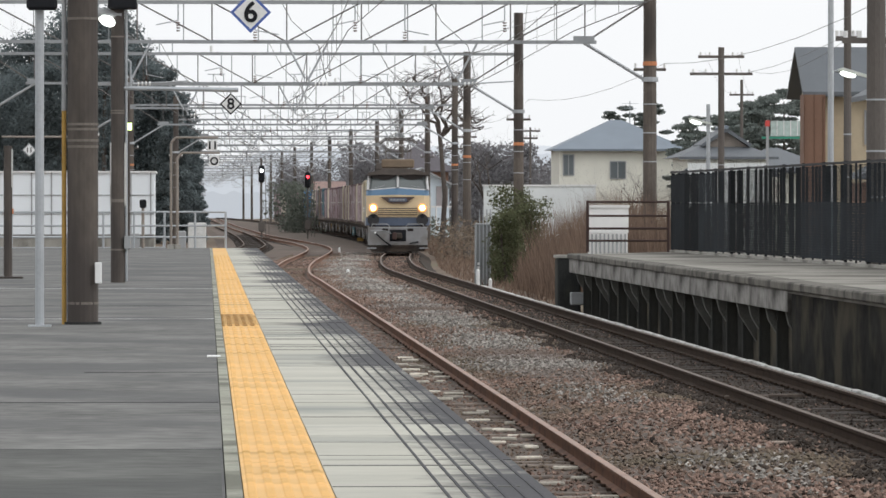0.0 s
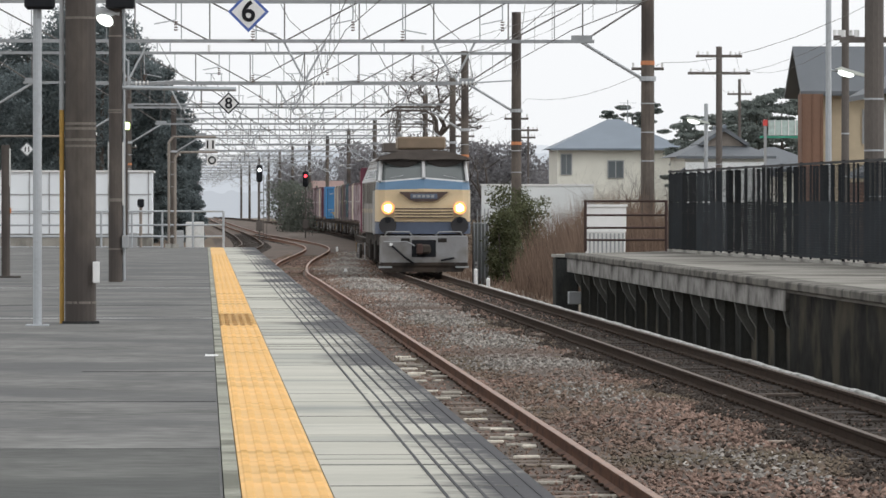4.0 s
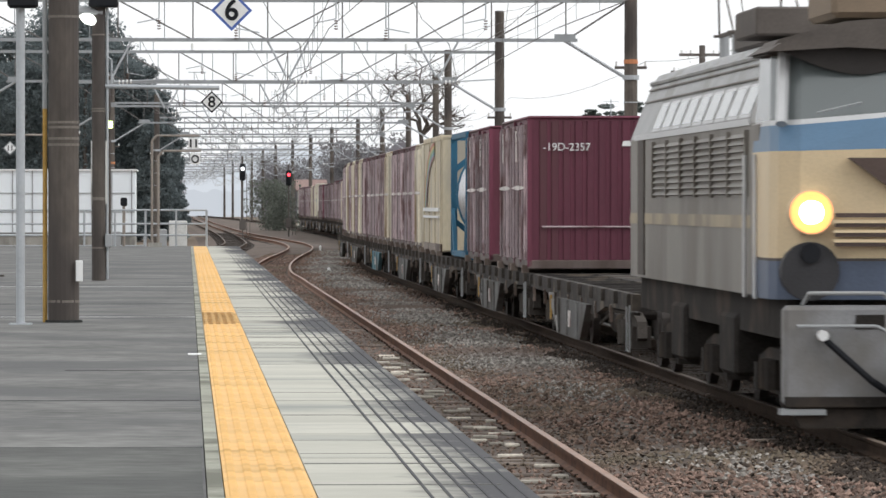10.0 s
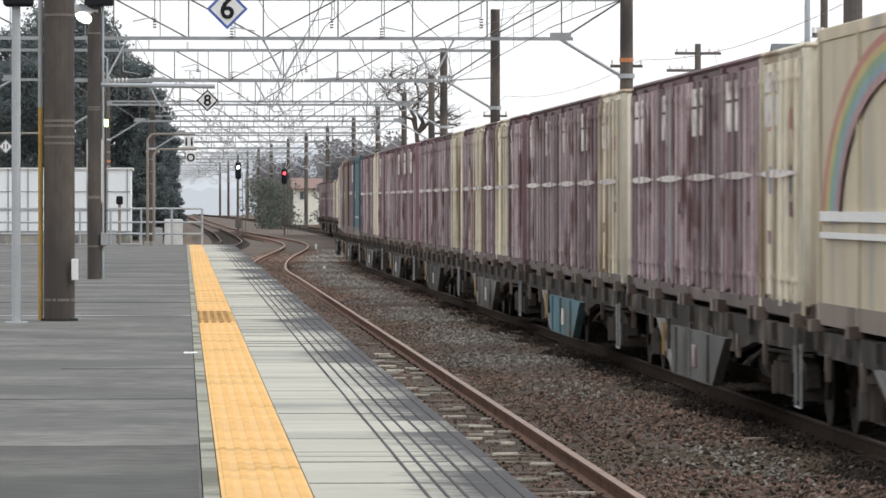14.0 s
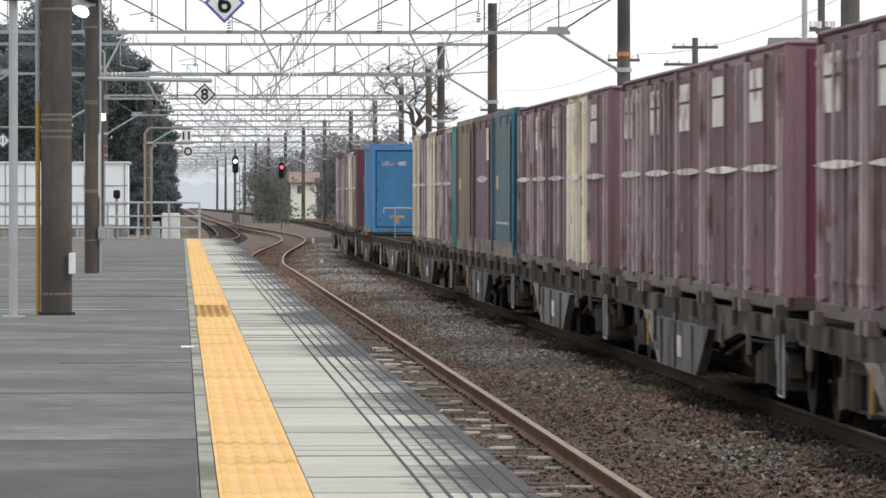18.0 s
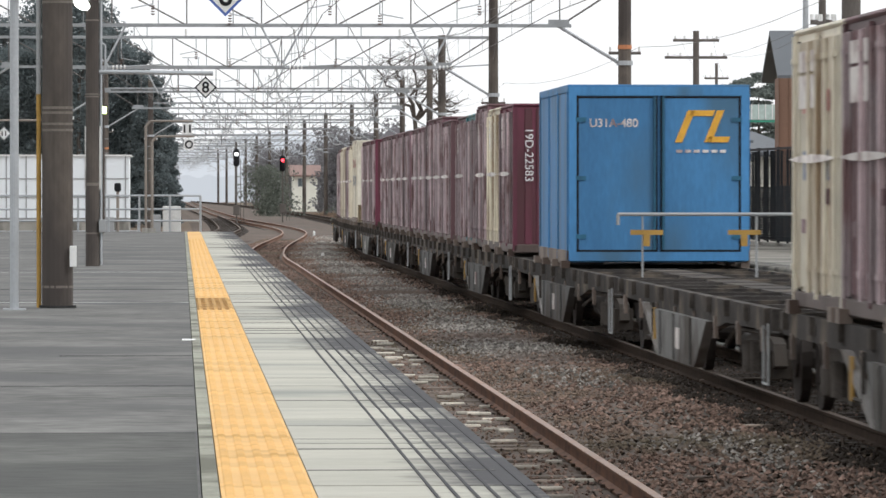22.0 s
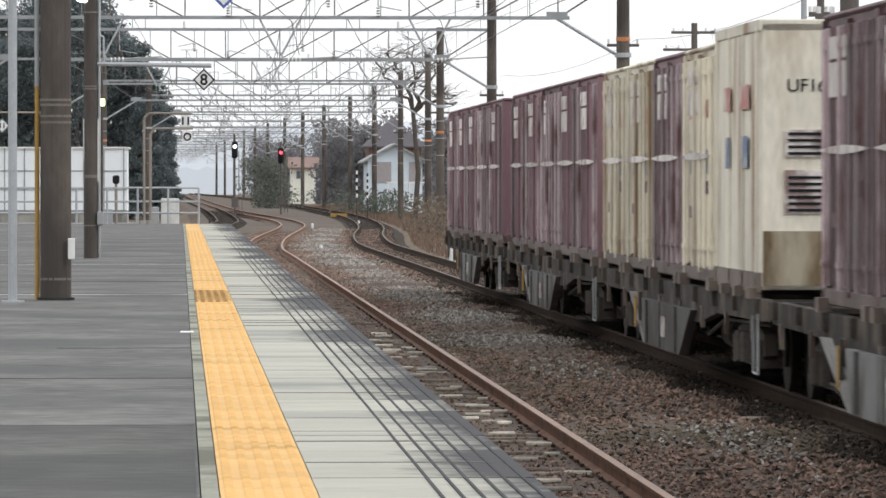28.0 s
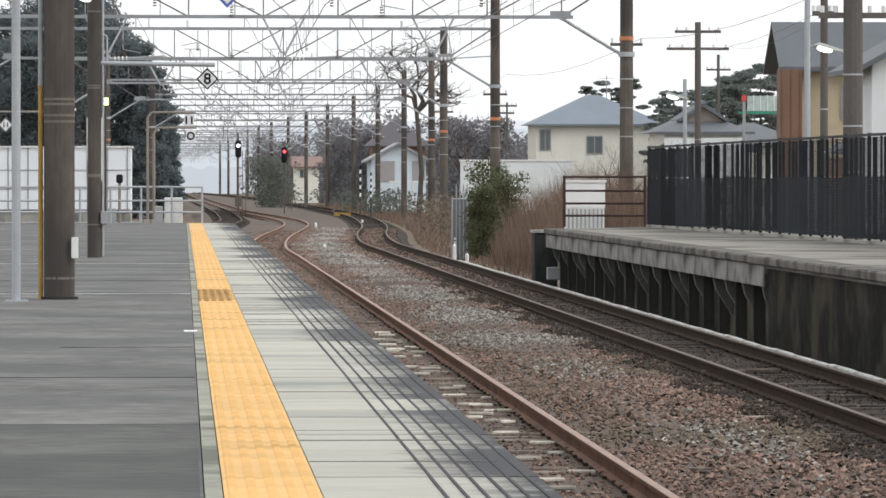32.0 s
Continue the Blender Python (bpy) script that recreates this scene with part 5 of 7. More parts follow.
M_TEALDARK = rust_paint("dull_dark_teal", (0.05, 0.125, 0.15), (0.075, 0.09, 0.09), 0.35)
M_WAGONBLUE = mat("faded_wagon_blue", (0.1, 0.21, 0.25), 0.75, scale=1.5, spread=0.3, stain=(0.13, 0.11, 0.09), amount=0.4)
M_YELLOWLABEL = mat("faded_yellow_label", (0.5, 0.48, 0.25), 0.6, spread=0.25)
M_TEAL = rust_paint("teal_paint", (0.06, 0.22, 0.25), (0.26, 0.24, 0.18), 0.4)
M_OLIVE = rust_paint("olive_paint", (0.2, 0.15, 0.085), (0.1, 0.07, 0.05), 0.4)
M_FL = rust_paint("blue_container_paint", (0.06, 0.22, 0.45), (0.06, 0.15, 0.25), 0.4)
M_ROD = mat("door_bar_steel", (0.4, 0.325, 0.335), 0.6, metal=0.1, spread=0.3, scale=2, stain=(0.2, 0.12, 0.12), amount=0.35, single=0.5)
M_BASE = rust_paint("rusty_base", (0.19, 0.15, 0.125), (0.08, 0.052, 0.04), 0.5)
M_BASEDARK = rust_paint("dark_rusty_base", (0.125, 0.095, 0.085), (0.07, 0.048, 0.04), 0.5)
M_UNDER = mat("underframe_grime", (0.055, 0.05, 0.047), 0.85, scale=2.2, spread=0.5, stain=(0.15, 0.125, 0.1), amount=0.35, single=0.2, spec=0.12)
M_SIDEBOX = mat("brake_gear_panel", (0.17, 0.17, 0.165), 0.7, scale=1.6, spread=0.35, stain=(0.085, 0.075, 0.066), amount=0.5, single=0.4, spec=0.15)
M_BOGIE = mat("bogie_grime", (0.075, 0.066, 0.059), 0.8, scale=2.5, spread=0.5, stain=(0.07, 0.06, 0.052), amount=0.5, single=0.3, spec=0.12)
M_STRUT = mat("worn_strut_paint", (0.24, 0.23, 0.22), 0.75, scale=2.0, spread=0.35, stain=(0.12, 0.1, 0.085), amount=0.5, single=0.3)
M_WHEEL = mat("wheel_steel", (0.06, 0.05, 0.045), 0.7, metal=0.3)
M_BAND = mat("white_band", (0.68, 0.64, 0.61), 0.6, spread=0.2, scale=4, stain=(0.28, 0.2, 0.19), amount=0.45, single=0.2)
M_REDLABEL = mat("faded_red_label", (0.48, 0.2, 0.17), 0.6, spread=0.3, scale=5, stain=(0.62, 0.54, 0.46), amount=0.5)
M_BLUELABEL = mat("faded_blue_label", (0.17, 0.22, 0.34), 0.6, spread=0.3, scale=5, stain=(0.52, 0.5, 0.45), amount=0.5)
M_STEEL = mat("polished_tank", (0.62, 0.62, 0.63), 0.3, metal=0.75, spread=0.08)
M_TANKBLUE = rust_paint("tank_frame_blue", (0.025, 0.125, 0.21), (0.02, 0.07, 0.12), 0.3)
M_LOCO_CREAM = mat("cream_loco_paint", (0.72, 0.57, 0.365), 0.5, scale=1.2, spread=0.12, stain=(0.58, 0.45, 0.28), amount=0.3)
M_LOCO_UNDER = mat("loco_underframe_soot", (0.035, 0.031, 0.028), 0.85, scale=2.2, spread=0.5, stain=(0.07, 0.055, 0.045), amount=0.35, spec=0.1)
M_LOCO_STRIPE = mat("dull_cream_stripe", (0.38, 0.31, 0.21), 0.6, spread=0.2, scale=1.5, stain=(0.24, 0.2, 0.15), amount=0.45)
# Darker cream-grey than the front panel, with darker streaks.
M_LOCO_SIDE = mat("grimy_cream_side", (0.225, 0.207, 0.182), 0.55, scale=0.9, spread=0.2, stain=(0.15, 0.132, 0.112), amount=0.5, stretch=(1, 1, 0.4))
M_LOCO_BLUE = mat("loco_blue", (0.1, 0.18, 0.275), 0.45, spread=0.1)
M_LOCO_NAVY = mat("loco_navy", (0.10, 0.125, 0.18), 0.5, spread=0.15)
M_LOCO_GREY = mat("skirt_grey", (0.27, 0.27, 0.275), 0.6, scale=1.8, spread=0.2, stain=(0.2, 0.19, 0.18), amount=0.42)
M_ROOF = mat("sooty_roof", (0.1, 0.085, 0.075), 0.8, spread=0.3)
M_SHADE = mat("sooty_shade", (0.035, 0.03, 0.028), 0.8, spread=0.3)
M_SHROUD = mat("dark_lamp_shroud", (0.034, 0.033, 0.036), 0.6, spread=0.2)
M_ROOFBOX = mat("dusty_beige", (0.22, 0.165, 0.115), 0.75, spread=0.2)
# Weathered grey, paled so the sloping top carries the sky's reflection.
M_LOCO_TOP = mat("weathered_light_grey", (0.34, 0.34, 0.34), 0.5, spread=0.2, scale=1.5, stain=(0.26, 0.25, 0.235), amount=0.45)
M_SILVER = mat("silver_trim", (0.55, 0.55, 0.55), 0.4, metal=0.3, spread=0.08)
# Base colour lifted to grey in place of reflections on the cab glass.
M_WINDOW = glassy("cab_glass", (0.125, 0.14, 0.14), 0.16)
M_LAMP = glow("headlight_glow", (1.0, 0.76, 0.42), 60.0)
# Headlight halo made as emission, dimmer and more orange than the lamp.
M_HALO = glow("reflector_glow", (1.0, 0.38, 0.11), 1.5)
M_GOLD = mat("dark_emblem", (0.09, 0.06, 0.05), 0.5)

RIDES = []        # things of the train, with the distance of their origin behind the front


def ride(ob, s):
    RIDES.append((ob, s))


def wheelset(parent, y, r=0.43):
    bm = bmesh.new()
    for sx in (-1, 1):
        add_rod(bm, (sx * 0.50, y, r), (sx * 0.60, y, r), r, seg=20)
        add_rod(bm, (sx * 0.60, y, r), (sx * 0.63, y, r), r * 0.45, seg=12)
    add_rod(bm, (-0.5, y, r), (0.5, y, r), 0.08)
    return part("wheelset", bm, M_WHEEL, parent)


def bogie(parent, y, w=1.0, base=1.9, paint=None):
    o = new("bogie")
    o.parent, o.location = parent, (0, y, 0)
    for sx in (-1, 1):
        bm = bmesh.new()
        x = sx * w
        add_prism(bm, ((-base / 2 - 0.3, 0.42), (-base / 2, 0.36), (-0.45, 0.30), (0.45, 0.30), (base / 2, 0.36), (base / 2 + 0.3, 0.42),
                       (base / 2 + 0.2, 0.62), (0.5, 0.72), (-0.5, 0.72), (-base / 2 - 0.2, 0.62)), "x", x - 0.06, x + 0.06)
        for k in (-1, 1):
            add_box(bm, x - 0.12, x + 0.12, k * base / 2 - 0.13, k * base / 2 + 0.13, 0.30, 0.56)
            add_rod(bm, (x + sx * 0.1, k * 0.25, 0.34), (x + sx * 0.1, k * 0.25, 0.62), 0.09)
        bmesh.ops.recalc_face_normals(bm, faces=bm.faces[:])
        part("side_frame", bm, paint or M_BOGIE, o)
    for k in (-1, 1):
        wheelset(o, k * base / 2)
    return o


def flat_wagon(length, railed, panel=None):
    """A container flat: deck frame, two bogies, brake-gear panels, hand rails and couplers. Its front buffer is at y = 0."""
    w = thing("container_wagon", "grimy dark flat wagon for containers on two bogies", "wagon", group="wagons of the train")
    bm = bmesh.new()
    for sx in (-1, 1):
        x = sx * 1.2
        add_prism(bm, ((0.45, 0.78), (0.45, 0.98), (length - 0.45, 0.98), (length - 0.45, 0.78), (length - 4.6, 0.76), (length - 6.4, 0.62),
                       (6.4, 0.62), (4.6, 0.76)), "x", x - 0.05, x + 0.05)
    bmesh.ops.recalc_face_normals(bm, faces=bm.faces[:])
    part("side_sill", bm, M_UNDER, w)
    part("centre_sill", B((-0.25, 0.25, 0.45, length - 0.45, 0.6, 0.97)), M_UNDER, w)
    beam = part("cross_beam", B((-1.15, 1.15, -0.08, 0.08, 0.78, 0.975)), M_UNDER, w)
    beam.location.y = 0.5
    for k in range(1, 9):
        again(beam, w, 0, 0.5 + (length - 1.0) * k / 8)
    lug = part("deck_lug", B((-1.30, -1.2, -0.11, 0.11, 0.83, 0.985)), M_BOGIE, w)
    lug.location.y = 0.75
    for k in range(1, 10):
        again(lug, w, 0, 0.75 + (length - 1.5) * k / 9)
    for sx in (-1, 1):
        a = length / 2
        bm = prism(((a - 3.0, 0.74), (a + 2.9, 0.74), (a + 2.5, 0.24), (a - 1.7, 0.24)), "x", sx * 1.27 - 0.05, sx * 1.27 + 0.05)
        part("brake_gear_panel", bm, panel, w)
        # panel ribs and slanting struts down from the sill
        for d in (-1.4, 0.5, 2.1):
            part("panel_rib", B((sx * 1.335 - 0.012, sx * 1.335 + 0.012, a + d - 0.04, a + d + 0.04, 0.26, 0.74)), panel, w)
        part("sill_strut", prism(((a + 2.5, 0.24), (a + 2.8, 0.24), (a + 4.7, 0.78), (a + 4.3, 0.78)), "x", sx * 1.27 - 0.04, sx * 1.27 + 0.04), M_STRUT, w, "pale worn strut")
        part("marking", B((sx * 1.33 - 0.006, sx * 1.33 + 0.006, a - 0.15, a + 0.25, 0.38, 0.6)), M_BAND, w)
        part("grab_rail", R(((sx * 1.28, 0.5, 0.85), (sx * 1.28, 0.5, 0.3), 0.012), ((sx * 1.28, 0.5, 0.3), (sx * 1.28, 0.9, 0.3), 0.012),
                            ((sx * 1.28, 0.9, 0.3), (sx * 1.28, 0.9, 0.85), 0.012), seg=5), M_GREY, w)
        part("brake_lever", B((sx * 1.31 - 0.012, sx * 1.31 + 0.012, length - 5.9, length - 5.78, 0.4, 0.75)), M_OCHRE, w)
    for y in (3.2, length - 3.2):
        bogie(w, y)
    # brake gear hung under the sills
    for sx in (-1, 1):
        a = length / 2
        part("air_reservoir", R(((sx * 0.85, a + 3.2, 0.55), (sx * 0.85, a + 4.4, 0.55), 0.17), seg=12), M_BOGIE, w)
        part("brake_cylinder", R(((sx * 0.9, a - 4.2, 0.52), (sx * 0.9, a - 3.5, 0.52), 0.15), seg=12), M_UNDER, w)
        part("brake_pipe", R(((sx * 1.15, 0.6, 0.74), (sx * 1.15, 4.6, 0.70), 0.02), ((sx * 1.15, 4.6, 0.70), (sx * 1.15, a - 3.2, 0.5), 0.02), seg=5), M_BOGIE, w)
        part("lock_lever", R(((sx * 1.3, a + 3.3, 0.8), (sx * 1.3, a + 3.3, 0.42), 0.018), ((sx * 1.3, a + 3.3, 0.42), (sx * 1.3, a + 3.9, 0.42), 0.018), seg=5), M_BOGIE, w)
        for k in range(8):
            y = 1.2 + (length - 2.4) * k / 7
            part("sill_bracket", prism(((y - 0.06, 0.80), (y + 0.06, 0.80), (y + 0.03, 0.58), (y - 0.03, 0.58)), "x", sx * 1.25 - 0.02, sx * 1.25 + 0.02), M_BASE, w)
    if railed:
        part("end_handrail", R(((-1.2, 0.55, 1.62), (-1.2, 0.55, 1.75), 0.022), ((-1.2, 0.55, 1.75), (1.2, 0.55, 1.75), 0.022), ((1.2, 0.55, 1.75), (1.2, 0.55, 0.98), 0.02),
                           ((0.5, 0.55, 0.98), (0.5, 0.55, 1.75), 0.016), ((-0.9, 0.55, 1.75), (-0.9, 0.55, 0.98), 0.012)), M_GREY, w)
        for x in (-0.85, 0.35):
            part("yellow_bracket", B((x - 0.2, x + 0.2, 0.52, 0.56, 1.50, 1.56), (x - 0.04, x + 0.04, 0.52, 0.56, 1.36, 1.5)), M_OCHRE, w, "yellow handbrake bracket")
    for y, d in ((0.0, 1), (length, -1)):
        part("coupler", B((-0.12, 0.12, min(y, y + d * 0.5), max(y, y + d * 0.5), 0.7, 0.95), bev=0.03), M_UNDER, w)
    return w


def container(paint, length=3.54, height=2.45, doors=2, label="maroon ribbed freight container with steel door bars", flush=False, band=True, bars=None):
    """A railway container: ribbed box, posts, side doors with locking bars, a lens-shaped band and feet. Front end at y = 0."""
    c = thing("freight_container", label, "container", group="containers on the train")
    hw = 1.225
    worn = M_FADED if paint is M_MAROON_DULL else paint
    bm = B((-hw + 0.03, hw - 0.03, 0.03, length - 0.03, 0.10, height - 0.04))
    part("body", bm, paint, c)
    part("roof_panel", B((-hw, hw, 0.0, length, height - 0.05, height), bev=0.02), M_DEEP if paint is M_MAROON_DULL else paint, c)
    part("base_frame", B((-hw, hw, 0.0, length, 0.06, 0.2), bev=0.015), M_BASEDARK, c, "rusty base frame")
    for sx in (-1, 1):
        for y in (0.0, length - 0.1):
            part("corner_post", B((sx * hw - 0.06, sx * hw + 0.01, y, y + 0.1, 0.1, height - 0.05) if sx > 0 else (-hw - 0.01, -hw + 0.06, y, y + 0.1, 0.1, height - 0.05)), worn, c)
        # two wide doors, each ribbed, with locking bars
        span = (length - 0.5) / doors
        for d in range(doors):
            y0 = 0.25 + d * span
            bm = bmesh.new()
            outline = [(y0 + 0.04, -0.028)]
            n = 22 if flush else 8
            for k in range(n):
                q, e = y0 + 0.06 + (span - 0.12) * k / n, (span - 0.12) / n
                outline += [(q + e * 0.1, -0.026), (q + e * 0.25, 0.0), (q + e * 0.65, 0.0), (q + e * 0.8, -0.026)]
            outline.append((y0 + span - 0.04, -0.028))
            rows = [[bm.verts.new((sx * (hw + v), u, z)) for u, v in outline] for z in (0.24, height - 0.12)]
            for i in range(len(outline) - 1):
                bm.faces.new((rows[0][i], rows[0][i + 1], rows[1][i + 1], rows[1][i]))
            part("side_door", bm, paint, c)
        lo, hi = sorted((sx * (hw - 0.03), sx * (hw - 0.016)))
        part("door_gap", B(*[(lo, hi, y - 0.045, y + 0.045, 0.2, height - 0.1) for y in (0.25, 0.25 + span, 0.25 + 2 * span)]), M_BLACK, c)
        if flush:
            places = (0.42, length - 0.42)
        else:
            places = (0.36, 0.36 + span * 0.42, 0.25 + span * 0.82, 0.25 + span * 1.25, length - 0.36)
        lo, hi = sorted((sx * (hw - 0.005), sx * (hw + 0.012)))
        for q, y in enumerate(places):
            # a round bar on a flat worn guide strip, with cleats
            w = 0.06 if q % 2 else 0.11
            bm = R(((sx * (hw + 0.03), y, 0.2), (sx * (hw + 0.03), y, height - 0.13), 0.021), seg=6)
            add_box(bm, lo, hi, y - w, y + w, 0.22, height - 0.12)
            for z in (0.38, height - 0.3):
                add_box(bm, min(sx * hw, sx * (hw + 0.055)), max(sx * hw, sx * (hw + 0.055)), y - 0.05, y + 0.05, z, z + 0.05)
            part("locking_bar", bm, bars or M_ROD, c)
        part("door_pillar", B((sx * hw - 0.02, sx * hw + 0.02, length / 2 - 0.05, length / 2 + 0.05, 0.15, height - 0.08)), worn, c)
        if paint is M_CREAM and sx < 0:
            for y in (length * 0.3, length * 0.72):
                part("red_label", B((-hw - 0.012, -hw - 0.008, y - 0.22, y + 0.22, 1.72, 1.9)), M_REDLABEL, c)
                part("blue_label", B((-hw - 0.012, -hw - 0.008, y - 0.16, y + 0.14, 1.15, 1.4)), M_BLUELABEL, c)
        if band:
            y = length / 2
            part("lens_mark", prism(((y - 1.7, 1.33), (y - 0.9, 1.357), (y, 1.368), (y + 0.9, 1.357), (y + 1.7, 1.33), (y + 0.9, 1.303), (y, 1.292), (y - 0.9, 1.303)), "x", sx * (hw + 0.048), sx * (hw + 0.052)), M_BAND, c, "white lens-shaped stripe")
            lo, hi = sorted((sx * (hw + 0.006), sx * (hw + 0.017)))
            part("data_panel", B((lo, hi, y + 0.12, y + 1.2, 1.76, 2.04), (lo, hi, y + 0.12, y + 1.2, 2.07, 2.25)), M_BAND, c, "whitish lettering panels")
            part("small_label", B((lo, hi, y - 0.9, y - 0.55, 0.95, 1.08), (lo, hi, y + 0.7, y + 1.0, 0.7, 0.82)), M_FADED, c)
        for y in (0.25, length - 0.25):
            part("foot", B((sx * hw - 0.08, sx * hw + 0.03, y - 0.12, y + 0.12, 0.0, 0.12)), M_BASE, c)
    for y in (0.02, length - 0.02):
        bm = bmesh.new()
        outline = []
        for k in range(12):
            q = -hw + 0.12 + (2 * hw - 0.24) * k / 12
            d = (2 * hw - 0.24) / 12
            outline += [(q, 0.012), (q + d * 0.3, 0.012), (q + d * 0.4, -0.012), (q + d * 0.9, -0.012)]
        rows = [[bm.verts.new((u, y + (v if y < 1 else -v), z)) for u, v in outline] for z in (0.2, height - 0.08)]
        for i in range(len(outline) - 1):
            bm.faces.new((rows[0][i], rows[0][i + 1], rows[1][i + 1], rows[1][i]))
        part("end_panel", bm, M_MAROON if paint in (M_PLUM, M_MAROON_DULL) else paint, c)
    return c


def tank_container():
    c = thing("tank_container", "polished steel tank in a blue open frame", "tank container")
    L, hw, H = 5.9, 1.22, 2.5
    rods = []
    for y in (0.08, L - 0.08):
        for a, b in (((-1, 0), (-1, 1)), ((1, 0), (1, 1)), ((-1, 0), (1, 0)), ((-1, 1), (1, 1))):
            rods.append(((a[0] * (hw - 0.07), y, 0.08 + a[1] * (H - 0.16)), (b[0] * (hw - 0.07), y, 0.08 + b[1] * (H - 0.16)), 0.09))
        for sx in (-1, 1):
            rods.append(((sx * (hw - 0.07), y, 0.75), (sx * 0.35, y, 0.1), 0.07))
            rods.append(((sx * (hw - 0.07), y, 1.75), (sx * 0.35, y, H - 0.1), 0.07))
    for k in (0, 8):
        part("end_frame", R(*rods[k:k + 8], seg=4), M_TANKBLUE, c, "blue steel frame")
    part("side_rail", R(*[((sx * (hw - 0.07), 0.08, z), (sx * (hw - 0.07), L - 0.08, z), 0.07) for sx in (-1, 1) for z in (0.1, H - 0.08)], seg=4), M_TANKBLUE, c)
    for sx in (-1, 1):
        for y, d in ((0.9, -0.8), (L - 0.9, 0.8)):
            part("brace", R(((sx * (hw - 0.05), y, 0.1), (sx * (hw - 0.05), y + d, 1.0), 0.05), seg=4), M_TANKBLUE, c)
    bm = bmesh.new()
    prof = [(0.35, 0.05), (0.38, 0.5), (0.5, 0.85), (0.75, 1.06), (1.1, 1.12), (L - 1.1, 1.12), (L - 0.75, 1.06), (L - 0.5, 0.85), (L - 0.38, 0.5), (L - 0.35, 0.05)]
    rings = [[bm.verts.new((r * math.cos(k * math.tau / 32), y, 1.25 + r * math.sin(k * math.tau / 32))) for k in range(32)] for y, r in prof]
    for p, q in zip(rings, rings[1:]):
        for k in range(32):
            bm.faces.new((p[k], p[(k + 1) % 32], q[(k + 1) % 32], q[k]))
    bm.faces.new(rings[0]), bm.faces.new(rings[-1])
    bmesh.ops.recalc_face_normals(bm, faces=bm.faces[:])
    tank = part("tank", bm, M_STEEL, c, "polished steel shell")
    for p in tank.data.polygons:
        p.use_smooth = True
    for y in (0.95, L - 0.95):
        part("tank_ring", R(((0, y - 0.06, 1.25), (0, y + 0.06, 1.25), 1.15), seg=32), M_TANKBLUE, c, "dark blue band round the tank")
    part("lettering", B((-1.0, -0.9, -0.03, -0.015, 1.6, 2.2), (-1.0, -0.9, -0.03, -0.015, 2.25, 2.35)), M_WHITE, c)
    return c


def box_container(length, paint, label, height=2.5):
    """A smooth long container with end doors."""
    c = thing("long_container", label, "container")
    hw = 1.235
    part("body", B((-hw, hw, 0.0, length, 0.08, height), bev=0.03), paint, c)
    for sx in (-1, 1):
        part("side_rail", B((sx * hw - 0.02, sx * hw + 0.02, 0.0, length, 0.06, 0.24)), M_BASE, c)
        for k in range(4):
            y = 0.15 + (length - 0.3) * k / 3
            part("post", B((sx * hw - 0.02, sx * hw + 0.025, y - 0.07, y + 0.07, 0.1, height - 0.05)), paint, c)
            part("foot", B((sx * hw - 0.1, sx * hw + 0.02, y - 0.12, y + 0.12, 0.0, 0.1)), M_BASE, c)
    part("top_rail", B((-hw - 0.015, hw + 0.015, 0.0, length, height - 0.1, height + 0.012), bev=0.01), paint, c)
    return c


def arc_band(parent, material, radius, width, y0, z0, x, label):
    """A quarter-circle painted stripe on a container's side."""
    bm = bmesh.new()
    ring = []
    for k in range(17):
        a = math.pi / 2 * k / 16
        ring.append([bm.verts.new((x, y0 + r * 3.4 * math.cos(a), z0 + r * math.sin(a))) for r in (radius, radius + width)])
    for p, q in zip(ring, ring[1:]):
        bm.faces.new((p[0], q[0], q[1], p[1]))
    return part("painted_arc", bm, material, parent, label)


